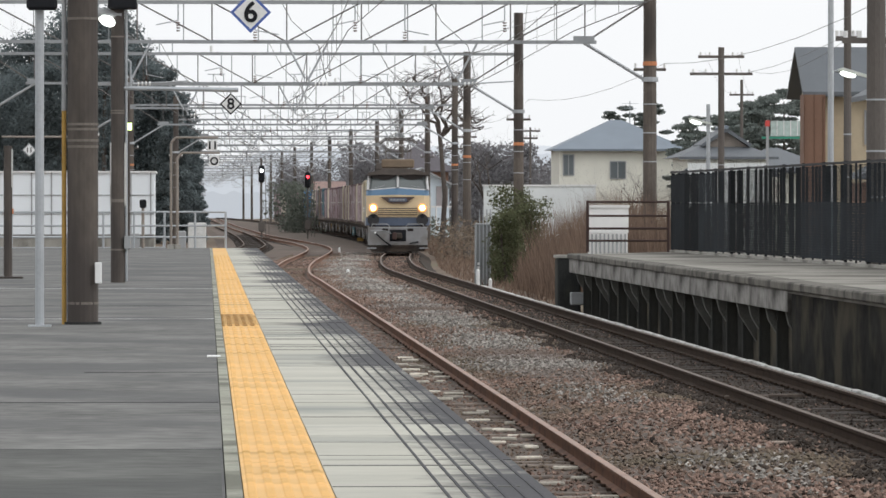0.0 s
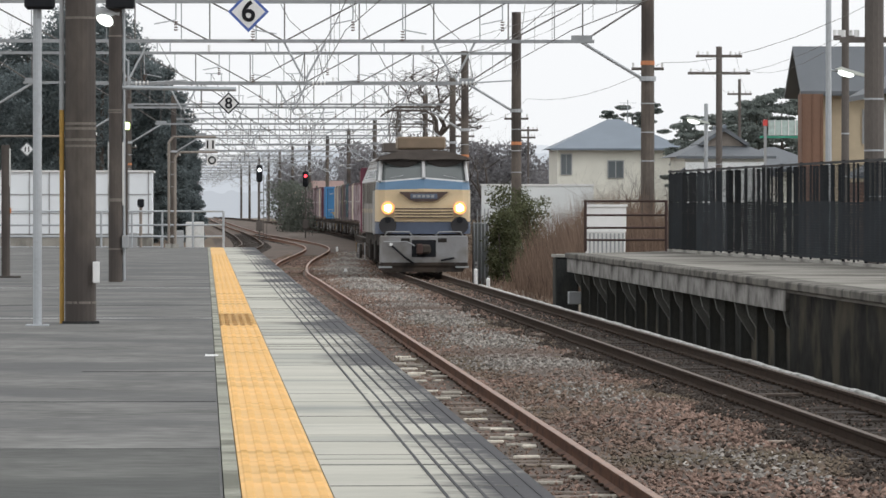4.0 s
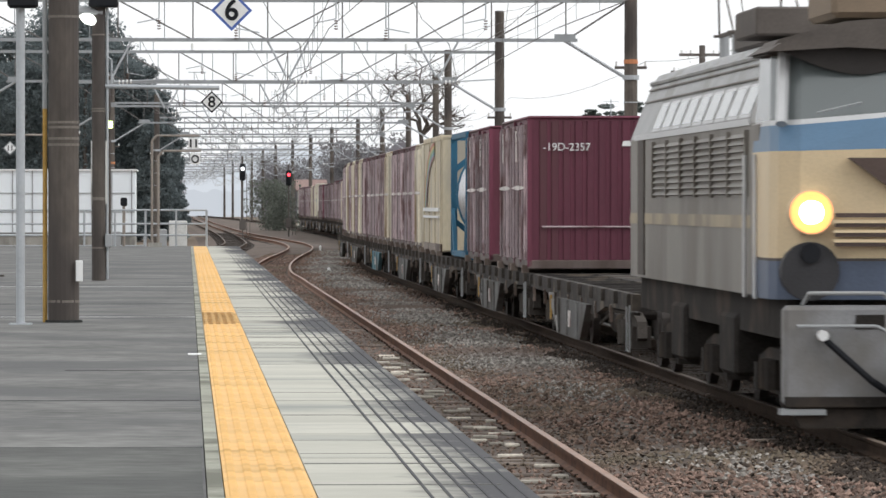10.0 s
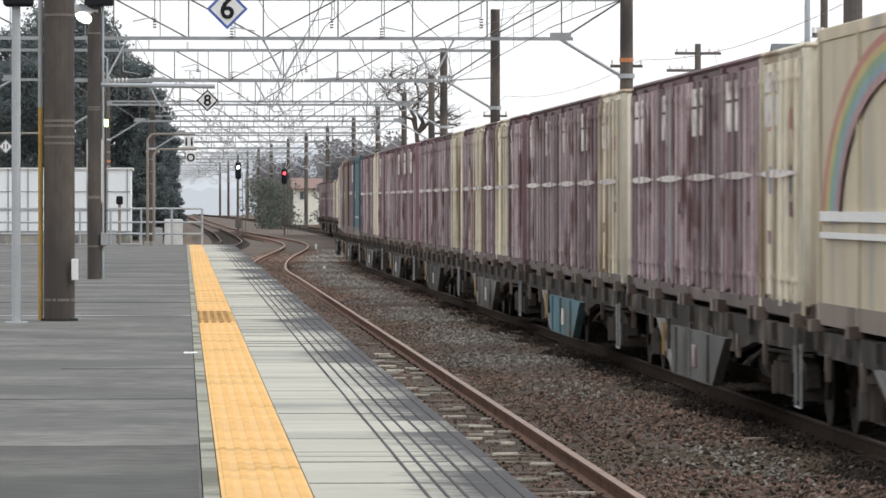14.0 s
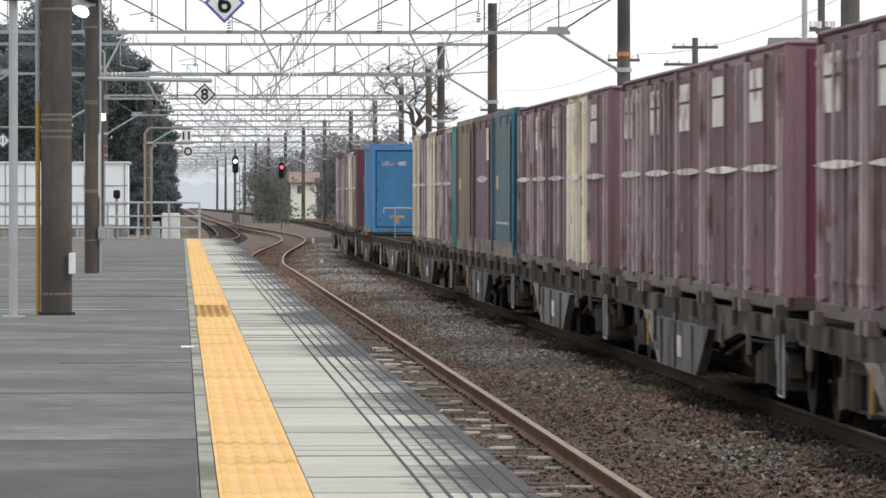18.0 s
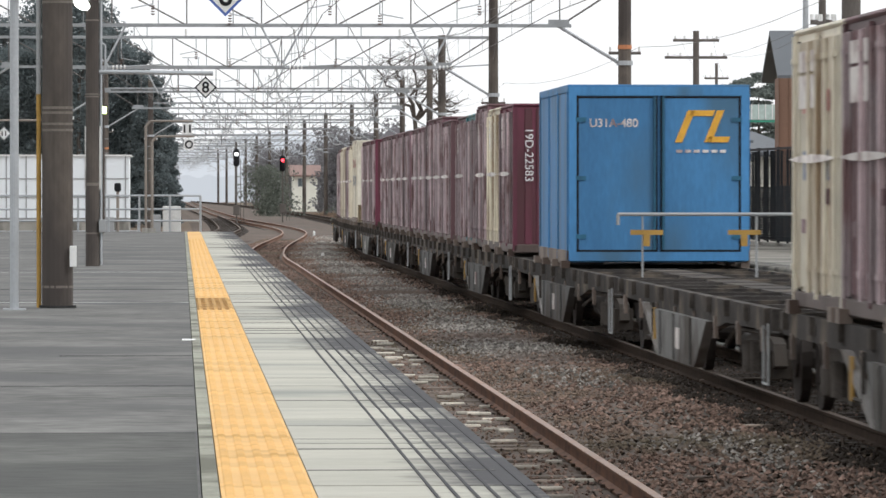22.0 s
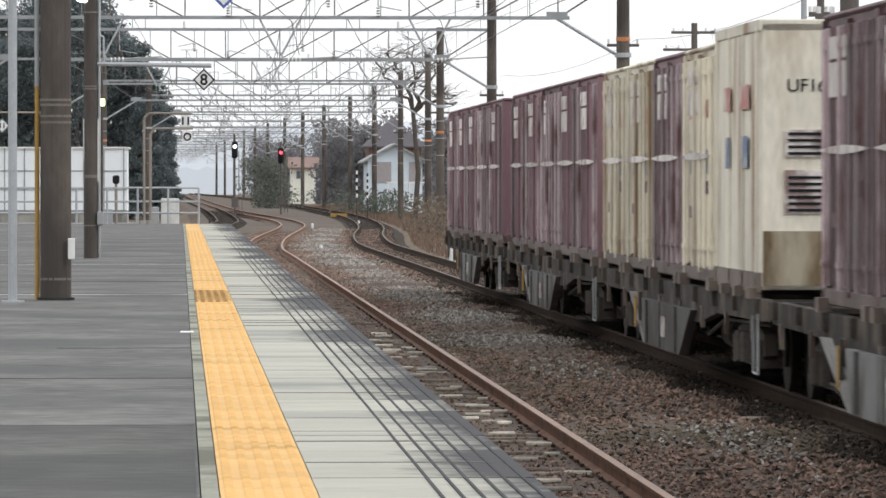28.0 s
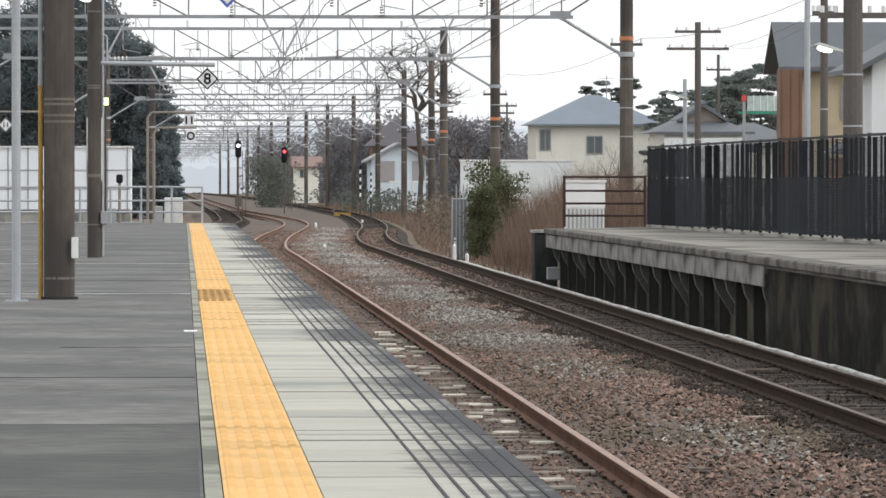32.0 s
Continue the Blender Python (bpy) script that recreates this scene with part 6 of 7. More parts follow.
def pantograph(parent, y):
    o = new("pantograph")
    o.parent, o.location, o.scale = parent, (0, y, 3.83), (0.95, 1.0, 1.2)
    rods = []
    for sx in (-1, 1):
        rods += [((sx * 0.55, -0.7, 0.1), (sx * 0.62, -0.05, 0.62), 0.018), ((sx * 0.62, -0.05, 0.62), (sx * 0.5, 0.15, 1.02), 0.015), ((sx * 0.4, -0.7, 0.1), (sx * 0.5, 0.15, 1.02), 0.01),
                 ((sx * 0.55, 0.9, 0.1), (sx * 0.62, 0.35, 0.62), 0.018), ((sx * 0.62, 0.35, 0.62), (sx * 0.5, 0.2, 1.02), 0.015),
                 ((sx * 0.55, -0.7, 0.1), (sx * 0.55, 0.9, 0.1), 0.03)]
    for y2, z in ((-0.05, 0.62), (0.35, 0.62), (-0.7, 0.1), (0.9, 0.1)):
        rods.append(((-0.62, y2, z), (0.62, y2, z), 0.02))
    rods += [((-0.62, -0.05, 0.62), (0.5, 0.15, 1.02), 0.012), ((0.62, -0.05, 0.62), (-0.5, 0.15, 1.02), 0.012)]
    for a, b, r in rods:
        part("pantograph_arm", R((a, b, r * 0.7), seg=6), M_ROOF, o)
    part("collector_strip", R(((-0.62, 0.1, 1.06), (0.62, 0.1, 1.06), 0.03), ((-0.62, 0.28, 1.06), (0.62, 0.28, 1.06), 0.03),
                              ((0.62, 0.1, 1.06), (0.9, 0.1, 0.9), 0.025), ((-0.62, 0.1, 1.06), (-0.9, 0.1, 0.9), 0.025),
                              ((0.62, 0.28, 1.06), (0.9, 0.28, 0.9), 0.025), ((-0.62, 0.28, 1.06), (-0.9, 0.28, 0.9), 0.025), seg=6), M_ROOF, o)
    for sx in (-1, 1):
        for y2 in (-0.6, 0.8):
            part("insulator", R(((sx * 0.5, y2, -0.12), (sx * 0.5, y2, 0.1), 0.06)), M_GREY, o)
    return o


def locomotive():
    g = thing("electric_locomotive", "blue and cream electric locomotive with lit headlights and grey skirt", "locomotive")
    L, hw = 15.9, 1.40

    def nose(z):      # how far the front leans back at a height
        if z < 2.55:
            return 0.12 + 0.10 * (1 - min(max((z - 1.2) / 1.35, 0), 1))
        return 0.12 + (z - 2.55) * 0.62

    def wide(z):
        return hw - max(0, z - 2.5) * 0.08

    def band(name, z0, z1, material, label="", drop0=0.0, drop1=0.0):
        """A slice of the rounded cab front between two heights; its edges may fall away to the sides."""
        bm = bmesh.new()
        rows = []
        for z, drop in ((z0, drop0), (z1, drop1)):
            y, w = nose(z), wide(z)
            rows.append([bm.verts.new((p[0], p[1], p[2] - drop * min(1, abs(p[0]) / 1.2))) for p in ((-w, 1.9, z), (-w, y + 0.34, z), (-w + 0.06, y + 0.16, z), (-w + 0.24, y + 0.03, z), (0, y - 0.06, z),
                                                   (w - 0.24, y + 0.03, z), (w - 0.06, y + 0.16, z), (w, y + 0.34, z), (w, 1.9, z))])
        for i in range(8):
            bm.faces.new((rows[0][i], rows[0][i + 1], rows[1][i + 1], rows[1][i]))
        return part(name, bm, material, g, label)

    band("front_lower", 1.21, 1.55, M_LOCO_NAVY, "dark blue lower band")
    band("front_panel", 1.575, 2.55, M_LOCO_CREAM, "cream front panel", 0, 0.03)
    band("front_line", 1.55, 1.575, M_ROOF)
    band("front_stripe", 2.55, 2.85, M_LOCO_BLUE, "light blue stripe below the windscreen", 0.03, 0.1)
    band("window_base", 2.85, 2.895, M_SILVER, "", 0.1, 0.1)
    band("windscreen", 2.895, 3.42, M_WINDOW, "dark windscreen glass", 0.1, 0.0)
    # dark curved plates paint the shade under the visor over the two panes
    for sx in (-1, 1):
        arc = [(sx * (0.07 + 1.2 * k / 10), 3.40 - 0.2 * math.sin(math.pi * (k / 10) ** 0.8)) for k in range(11)]
        part("pane_shade", prism([(sx * 0.07, 3.44)] + arc + [(sx * 1.3, 3.44)], "y", 0.50, 0.56), M_SHADE, g, "dark scalloped plate painting the visor's shade")
    # pillars and rim
    for x, d in ((0.0, -0.10), (-1.305, 0.06), (1.305, 0.06)):
        k = 1.0 if x == 0 else 0.95
        part("window_pillar", R(((x, nose(2.82) + d, 2.86 if x == 0 else 2.76), (x * k, nose(3.42) + d, 3.42), 0.055), seg=6), M_SILVER, g)
    bm = bmesh.new()
    outline = ((-1.42, 3.40), (-1.3, 3.48), (-0.7, 3.60), (0, 3.64), (0.7, 3.60), (1.3, 3.48), (1.42, 3.40), (0.7, 3.44), (0, 3.40), (-0.7, 3.44))
    add_prism(bm, outline, "y", 0.40, 2.2)
    bmesh.ops.recalc_face_normals(bm, faces=bm.faces[:])
    part("visor", bm, M_ROOF, g, "sooty brown visor over the windscreen")
    bm = prism(((-1.40, 3.38), (-1.28, 3.52), (-0.7, 3.68), (0, 3.73), (0.7, 3.68), (1.28, 3.52), (1.40, 3.38)), "y", 0.75, 1.95)
    part("cab_roof", bm, M_ROOF, g, "grimy cab roof")
    bm = prism(((-1.12, 3.43), (-1.03, 3.55), (-0.65, 3.67), (0, 3.72), (0.65, 3.67), (1.03, 3.55), (1.12, 3.43)), "y", 1.95, L)
    part("roof", bm, M_LOCO_TOP, g, "light grey roof")

    def slope(z):     # the upper side leans inwards
        return hw - 0.035 - (z - 2.80) * 0.4
    # sides
    bm = bmesh.new()
    for sx in (-1, 1):
        add_prism(bm, ((1.5, 1.22), (L, 1.22), (L, 2.80), (1.5, 2.80)), "x", sx * (hw - 0.16), sx * (hw - 0.035))
    bmesh.ops.recalc_face_normals(bm, faces=bm.faces[:])
    part("side_wall", bm, M_LOCO_SIDE, g, "dull cream-grey side wall with darker stains")
    part("rear_wall", prism(((-hw + 0.16, 1.22), (hw - 0.16, 1.22), (hw - 0.16, 2.75), (1.05, 3.5), (-1.05, 3.5), (-hw + 0.16, 2.75)), "y", L - 0.1, L - 0.02), M_LOCO_SIDE, g)
    for sx in (-1, 1):
        part("side_stripe", B((min(sx * (hw - 0.035), sx * (hw - 0.028)), max(sx * (hw - 0.035), sx * (hw - 0.028)), 1.9, L, 1.83, 1.95)), M_LOCO_STRIPE, g)
        part("upper_panel", B((min(sx * (hw - 0.035), sx * (hw - 0.02)), max(sx * (hw - 0.035), sx * (hw - 0.02)), 2.4, L - 0.6, 2.78, 2.84)), M_SILVER, g)
        part("gutter", R(((sx * 1.115, 1.95, 3.45), (sx * 1.115, L, 3.45), 0.03), seg=6), M_LOCO_TOP, g)
        bm = prism(((sx * slope(2.80), 2.80), (sx * slope(3.45), 3.45), (sx * (slope(3.45) - 0.1), 3.45), (sx * (slope(2.80) - 0.12), 2.80)), "y", 1.9, L)
        part("sloping_upper_side", bm, M_LOCO_TOP, g, "sloping panel below the roof, paled for reflected sky")
        for k in range(7):
            y = 2.6 + 10.0 * k / 6
            part("louvre_divider", B((min(sx * (hw - 0.035), sx * (hw + 0.006)), max(sx * (hw - 0.035), sx * (hw + 0.006)), y - 0.03, y + 0.03, 2.12, 2.74)), M_LOCO_SIDE, g)
        for k in range(9):
            q = part("louvre", prism(((sx * (hw - 0.04), 2.14 + 0.065 * k), (sx * (hw + 0.0), 2.15 + 0.065 * k), (sx * (hw - 0.04), 2.195 + 0.065 * k)), "y", 2.6, 12.6), M_LOCO_SIDE, g)
        for k in range(9):
            for nm, d, z0, z1, y0, y1, m in (("window_surround", 0.008, 2.86, 3.18, 2.62, 3.62, M_SILVER), ("side_window", 0.014, 2.89, 3.15, 2.68, 3.56, M_WINDOW)):
                part(nm, prism(((sx * (slope(z0) + d), z0), (sx * (slope(z1) + d), z1), (sx * (slope(z1) - 0.02), z1), (sx * (slope(z0) - 0.02), z0)), "y", y0 + 1.2 * k, y1 + 1.2 * k), m, g)
        for z in (3.22, 3.36):
            part("roof_seam", B((min(sx * (slope(z) - 0.01), sx * (slope(z) + 0.02)), max(sx * (slope(z) - 0.01), sx * (slope(z) + 0.02)), 2.0, L - 0.1, z, z + 0.018)), M_LOCO_SIDE, g)
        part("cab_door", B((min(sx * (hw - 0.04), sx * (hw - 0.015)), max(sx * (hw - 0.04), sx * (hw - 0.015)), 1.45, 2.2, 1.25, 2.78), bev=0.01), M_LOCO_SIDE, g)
        for y in (1.38, 2.3):
            part("door_handrail", R(((sx * (hw + 0.03), y, 1.2), (sx * (hw + 0.03), y, 2.5), 0.02)), M_SILVER, g)
        part("rear_door", B((min(sx * (hw - 0.04), sx * (hw - 0.015)), max(sx * (hw - 0.04), sx * (hw - 0.015)), 13.9, 14.7, 1.25, 2.78)), M_ROOF, g)
    # headlights, emblem, trim
    for sx in (-1, 1):
        x = sx * 1.07
        part("headlight_housing", R(((x, 0.34, 1.98), (x, 0.06, 1.98), 0.2), seg=24), M_LOCO_CREAM, g)
        # glowing disc added behind the lamp to draw its halo
        part("reflector", R(((x, 0.07, 1.98), (x, 0.052, 1.98), 0.185), seg=24), M_HALO, g, "glowing orange disc painting the headlight's halo")
        part("headlight", R(((x, 0.065, 1.98), (x, 0.045, 1.98), 0.1), seg=24), M_LAMP, g, "bright warm headlight")
        part("tail_lamp", R(((x, 0.3, 1.62), (x, 0.10, 1.62), 0.09), seg=14), M_BLACK, g)
        part("lamp_shroud", R(((x, 0.35, 1.46), (x, 0.13, 1.46), 0.26), seg=22), M_SHROUD, g, "dark rounded shroud below the headlight")
        part("front_handrail", R(((sx * 0.35, 0.05, 1.17), (sx * 0.45, -0.02, 1.27), 0.018), ((sx * 0.45, -0.02, 1.27), (sx * 1.1, -0.02, 1.27), 0.018),
                                 ((sx * 1.1, -0.02, 1.27), (sx * 1.15, 0.05, 1.17), 0.018)), M_GREY, g)
        part("wiper", R(((sx * 1.0, nose(2.85) - 0.08, 2.86), (sx * 0.6, nose(2.95) - 0.08, 2.95), 0.008)), M_GREY, g)
        part("step", B((sx * 1.14 - 0.2, sx * 1.14 + 0.2, 0.05, 0.3, 0.20, 0.25)), M_GREY, g)
    bm = prism(((-0.75, 2.46), (0.75, 2.46), (0.42, 2.22), (0.25, 2.17), (-0.25, 2.17), (-0.42, 2.22)), "y", 0.03, 0.1)
    part("emblem_plate", bm, M_GOLD, g, "dark winged emblem plate")
    part("number_plate", B((-0.4, 0.4, 0.02, 0.032, 2.255, 2.405), bev=0.004), M_LOCO_NAVY, g, "dull blue-grey plate")
    part("number_bars", B(*[(-0.33 + 0.135 * k, -0.23 + 0.135 * k, 0.012, 0.024, 2.29, 2.37) for k in range(5)]), M_GREY, g)
    part("grille_bar", B(*[(-0.86, 0.86, 0.06, 0.09, 1.68 + 0.085 * k, 1.718 + 0.085 * k) for k in range(4)]), M_GOLD, g)
    part("grille_trim", B(*[(-0.88, 0.88, 0.05, 0.085, 1.715 + 0.085 * k, 1.742 + 0.085 * k) for k in range(3)]), M_LOCO_CREAM, g)
    part("skirt", B((-1.31, 1.31, 0.06, 0.34, 0.27, 1.16), bev=0.04), M_LOCO_GREY, g, "light grey front skirt")
    part("snow_plough", prism(((-1.3, 0.34), (1.3, 0.34), (1.15, 0.08), (-1.15, 0.08)), "y", 0.10, 0.4), M_LOCO_UNDER, g)
    # flat dark plates stand for the shade in coupler recess and skirt holes
    part("coupler_pocket", B((-0.36, 0.36, 0.05, 0.1, 0.52, 1.03)), M_BLACK, g, "black plate painting the shaded coupler recess")
    part("coupler", B((-0.2, 0.2, -0.22, 0.1, 0.62, 0.9), bev=0.06), M_BOGIE, g, "dark automatic coupler")
    part("coupler_jaw", B((-0.23, -0.04, -0.34, -0.2, 0.6, 0.92), bev=0.04), M_DARKRUST, g)
    for x in (-0.55, 0.55):
        part("skirt_hole", B((x - 0.13, x + 0.13, 0.05, 0.07, 0.96, 1.08)), M_LOCO_UNDER, g)
    part("skirt_foot", B((-1.305, 1.305, 0.04, 0.07, 0.27, 0.36)), M_LOCO_UNDER, g, "dirty lower edge of the skirt")
    part("uncoupling_lever", R(((-1.2, 0.0, 0.98), (-0.5, -0.02, 0.98), 0.016), ((-0.5, -0.02, 0.98), (-0.28, -0.1, 0.86), 0.016)), M_GREY, g)
    part("brake_hose", R(((-0.95, 0.0, 0.86), (-0.55, -0.06, 0.5), 0.03), ((-0.55, -0.06, 0.5), (-0.3, 0.0, 0.34), 0.03)), M_BLACK, g)
    part("brake_hose", R(((0.9, 0.0, 0.5), (0.5, -0.06, 0.42), 0.03)), M_BLACK, g)
    part("hose_cock", R(((-0.98, 0.04, 0.9), (-0.98, -0.08, 0.9), 0.05)), M_WHITE, g)
    # roof gear
    part("cooler_box", B((-0.72, 0.72, 1.5, 3.4, 3.74, 4.12), bev=0.05), M_ROOFBOX, g, "dusty beige box on the cab roof")
    part("resistor_box", B((-1.0, -0.3, 5.4, 7.4, 3.70, 3.98), bev=0.02), M_ROOF, g)
    pantograph(g, 6.6)
    pantograph(g, 13.0)
    part("roof_box", B((-0.6, 0.6, 8.6, 11.5, 3.7, 3.95), bev=0.03), M_ROOF, g)
    part("underframe", B((-1.25, 1.25, 0.4, L - 0.1, 0.85, 1.22)), M_LOCO_UNDER, g)
    for y in (2.6, 7.9, 13.2):
        bogie(g, y, 1.05, 2.4, M_LOCO_UNDER)
    for y in (4.5, 9.8):
        part("side_tank", B((-1.3, 1.3, y, y + 1.5, 0.4, 1.0), bev=0.04), M_LOCO_UNDER, g)
    return g


LOCO = locomotive()
ride(LOCO, 0.0)

# fronts of the wagons behind the locomotive's front, and what stands on their five places
STARTS = (16.6, 36.45, 55.7, 74.3, 93.55, 112.65, 131.45, 151.55, 171.25, 189.9, 209.45, 229.0, 246.7, 266.95, 286.85, 306.05, 325.5, 343.9, 363.15, 383.55, 402.9)
LOADS = ("-----", "nm-vm", "-----", "cmmlm", "cmmmm", "mcmcm", "cmmmm", "sssmm", "scmmm", "-----", "kmcmc", "-----", "-----",
         "vcTtm", "mTTmm", "mmmmm", "-nmm-", "-cmcc", "ssmss", "smsss")
PLACE = 3.56        # from one place to the next


def build_train():
    kinds = {
        "m": container(M_MAROON_DULL, label="maroon ribbed freight container with pale steel door bars"),
        "p": container(M_FADED, label="faded pinkish-grey maroon freight container with door bars"),
        "d": container(M_DEEP, label="dark brown-maroon freight container with door bars"),
        "n": container(M_MAROON, label="deep maroon freight container with a clean painted end"),
        "T": container(M_MAROON_DULL, height=2.56, label="tall maroon ribbed freight container"),
        "c": container(M_CREAM, label="stained cream freight container with rusty edges", bars=M_CREAM),
        "t": container(M_TEAL, label="dark teal freight container", band=False),
        "k": container(M_CREAM, label="cream freight container with a turquoise corner and rust streaks"),
        "s": container(M_PLUM, label="plum-brown freight container with finely ribbed flush sides", flush=True),
        "l": container(M_MAROON_DULL, label="faded maroon freight container with grey patches"),
    }
    M_TURQUOISE = rust_paint("turquoise_paint", (0.06, 0.3, 0.35), (0.3, 0.3, 0.22), 0.3)
    part("turquoise_panel", B((-1.25, -1.236, 0.3, 0.8, 0.25, 2.3), (-1.25, -1.236, 1.5, 1.95, 0.25, 2.3), (-1.25, -1.236, 2.7, 3.0, 0.25, 2.3)), M_TURQUOISE, kinds["k"])
    part("turquoise_end", B((-1.22, 1.22, -0.03, -0.014, 0.12, 2.4), (-1.245, -1.1, -0.035, 0.12, 0.1, 2.43)), M_TURQUOISE, kinds["k"], "turquoise end wall and corner")
    part("grey_panel", B((-1.245, -1.238, 1.9, 2.5, 0.25, 2.3)), M_GREY, kinds["l"])
    kinds["v"] = copy_thing(kinds["n"], Matrix())
    tagged(kinds["v"], "deep maroon freight container with white lettering down its end")
    used = set()
    shade = random.Random(17)
    wagons = {}
    for k, load in enumerate(LOADS):
        s0 = STARTS[k]
        length = STARTS[k + 1] - s0
        key = (round(length, 1), k == 12, k == 4)
        if key in wagons:
            w = copy_thing(wagons[key], Matrix())
        else:
            w = wagons[key] = flat_wagon(length, k == 12, M_WAGONBLUE if k == 4 else M_SIDEBOX)
        ride(w, s0)
        for j, c in enumerate(load):
            if c == "-":
                continue
            place = 0.75 + PLACE * j - (0.6 if k == 16 else 0.0) + (0.5 if k == 17 else 0.0)
            if c == "m" and k != 1:
                c = shade.choices("mpd", (5, 2, 4))[0]
            if c in used:
                ob = copy_thing(kinds[c], Matrix())
            else:
                ob = kinds[c]
                used.add(c)
            if c == "n" and k == 16:
                for old in [o for o in ob.children if o.name.split(".")[0] in ("lettering", "emblem")]:
                    bpy.data.objects.remove(old)
                part("lettering_bars", B(*[(-0.85 + 0.14 * q, -0.75 + 0.14 * q, -0.012, -0.004, 1.88, 2.02) for q in range(8)]), M_BAND, ob)
                tagged(ob, "deep maroon freight container with small white marks on its end")
            if c == "n" and k == 1:
                lettering("lettering", "-19D-2357", 0.17, M_WHITE, ob, pose(-0.62, -0.006, 1.96) @ FACING)
                bm = bmesh.new()
                for x0, x1, z0, z1 in ((0.24, 0.44, 1.98, 2.06), (0.42, 0.52, 1.98, 2.22), (0.50, 0.60, 1.98, 2.22), (0.6, 0.76, 2.10, 2.22), (0.78, 0.88, 1.98, 2.22), (0.88, 1.06, 2.14, 2.22), (0.88, 1.0, 2.05, 2.11)):
                    add_prism(bm, ((x0, z0), (x1, z0), (x1 + (z1 - z0) * 0.3, z1), (x0 + (z1 - z0) * 0.3, z1)), "y", -0.012, -0.004)
                bmesh.ops.recalc_face_normals(bm, faces=bm.faces[:])
                part("emblem", bm, M_WHITE, ob, "white slanted block emblem")
                part("end_rail", R(((-1.0, -0.02, 0.72), (1.0, -0.02, 0.72), 0.015)), M_ROD, ob)
            if c == "v":
                word = "19D-31126" if k == 1 else "19D-22583"
                for old in [o for o in ob.children if o.name.startswith("lettering")]:
                    bpy.data.objects.remove(old)
                lettering("lettering", word, 0.19, M_WHITE, ob, pose(-0.98, -0.006, 1.63, 0, 90, 0) @ FACING)
            ride(ob, s0 + place)
    tank = tank_container()
    ride(tank, STARTS[2] + 0.6)
    rainbow = box_container(8.1, rust_paint("beige_paint", (0.52, 0.45, 0.32), (0.36, 0.33, 0.27), 0.35), "long beige container with a painted rainbow on its side")
    for i, (nm, col) in enumerate((("red", (0.42, 0.17, 0.13)), ("yellow", (0.46, 0.36, 0.14)), ("green", (0.2, 0.32, 0.2)), ("blue", (0.2, 0.3, 0.36)), ("pink", (0.38, 0.22, 0.22)))):
        arc_band(rainbow, mat("rainbow_" + nm, col, 0.6), 1.42 - 0.07 * i, 0.07, 2.6, 0.9, -1.262, "faded " + nm + " stripe of the rainbow")
    part("step_rail", B((-1.285, -1.24, 0.4, 7.6, 0.78, 0.83), (-1.285, -1.24, 0.4, 7.6, 0.92, 1.0)), M_WHITE, rainbow)
    ride(rainbow, STARTS[2] + 10.1)
    fl = box_container(5.9, M_FL, "bright blue container with double end doors and a yellow emblem", 2.5)
    part("door_frame", B((-1.235, 1.235, -0.03, 0.0, 0.1, 0.22), (-1.235, 1.235, -0.03, 0.0, 2.36, 2.48), (-1.235, -1.13, -0.03, 0.0, 0.22, 2.36), (1.13, 1.235, -0.03, 0.0, 0.22, 2.36)), M_FL, fl)
    for x0, x1 in ((-1.12, -0.03), (0.03, 1.12)):
        part("end_door", B((x0, x1, -0.018, 0.0, 0.24, 2.34), bev=0.008), M_FL, fl)
        for z in (0.4, 1.2, 2.0):
            part("hinge", B(((x0 - 0.02 if x0 < 0 else x1 - 0.12), (x0 + 0.12 if x0 < 0 else x1 + 0.02), -0.035, -0.015, z, z + 0.06)), M_TANKBLUE, fl)
    for x0, x1 in ((-1.12, -0.03), (0.03, 1.12)):
        for b in ((x0 - 0.012, x0 + 0.022, 0.22, 2.36), (x1 - 0.022, x1 + 0.012, 0.22, 2.36), (x0, x1, 0.22, 0.25), (x0, x1, 2.325, 2.35)):
            part("door_seal", B((b[0], b[1], -0.024, -0.017, b[2], b[3])), M_BLACK, fl)
    part("lock_bar", R(((-0.06, -0.04, 0.25), (-0.06, -0.04, 2.35), 0.02), ((0.06, -0.04, 0.25), (0.06, -0.04, 2.35), 0.02)), M_TANKBLUE, fl)
    bm = bmesh.new()
    def slab(pts):
        add_prism(bm, pts, "y", -0.03, -0.02)
    slab(((0.22, 1.72), (0.32, 1.72), (0.50, 2.16), (0.40, 2.16)))
    slab(((0.42, 2.08), (0.74, 2.08), (0.77, 2.16), (0.45, 2.16)))
    slab(((0.62, 1.72), (0.72, 1.72), (0.90, 2.16), (0.80, 2.16)))
    slab(((0.66, 1.72), (0.95, 1.72), (0.98, 1.80), (0.69, 1.80)))
    bmesh.ops.recalc_face_normals(bm, faces=bm.faces[:])
    part("yellow_emblem", bm, M_YELLOW, fl, "yellow slanted emblem")
    lettering("lettering", "U31A-480", 0.16, M_BAND, fl, pose(-0.62, -0.022, 1.98) @ FACING, 0.003, bold=0.01)
    part("lettering_bars", B(*[(0.24 + 0.12 * k, 0.32 + 0.12 * k, -0.03, -0.02, 1.58, 1.62) for k in range(6)]), M_BAND, fl)
    ride(fl, STARTS[12] + 8.5)
    reefer = box_container(4.0, rust_paint("white_reefer_paint", (0.66, 0.62, 0.52), (0.3, 0.19, 0.1), 0.35), "stained white refrigerated container with a louvred end", 2.55)
    lettering("lettering", "UF16", 0.17, M_BLACK, reefer, pose(-0.8, -0.006, 1.95) @ FACING)
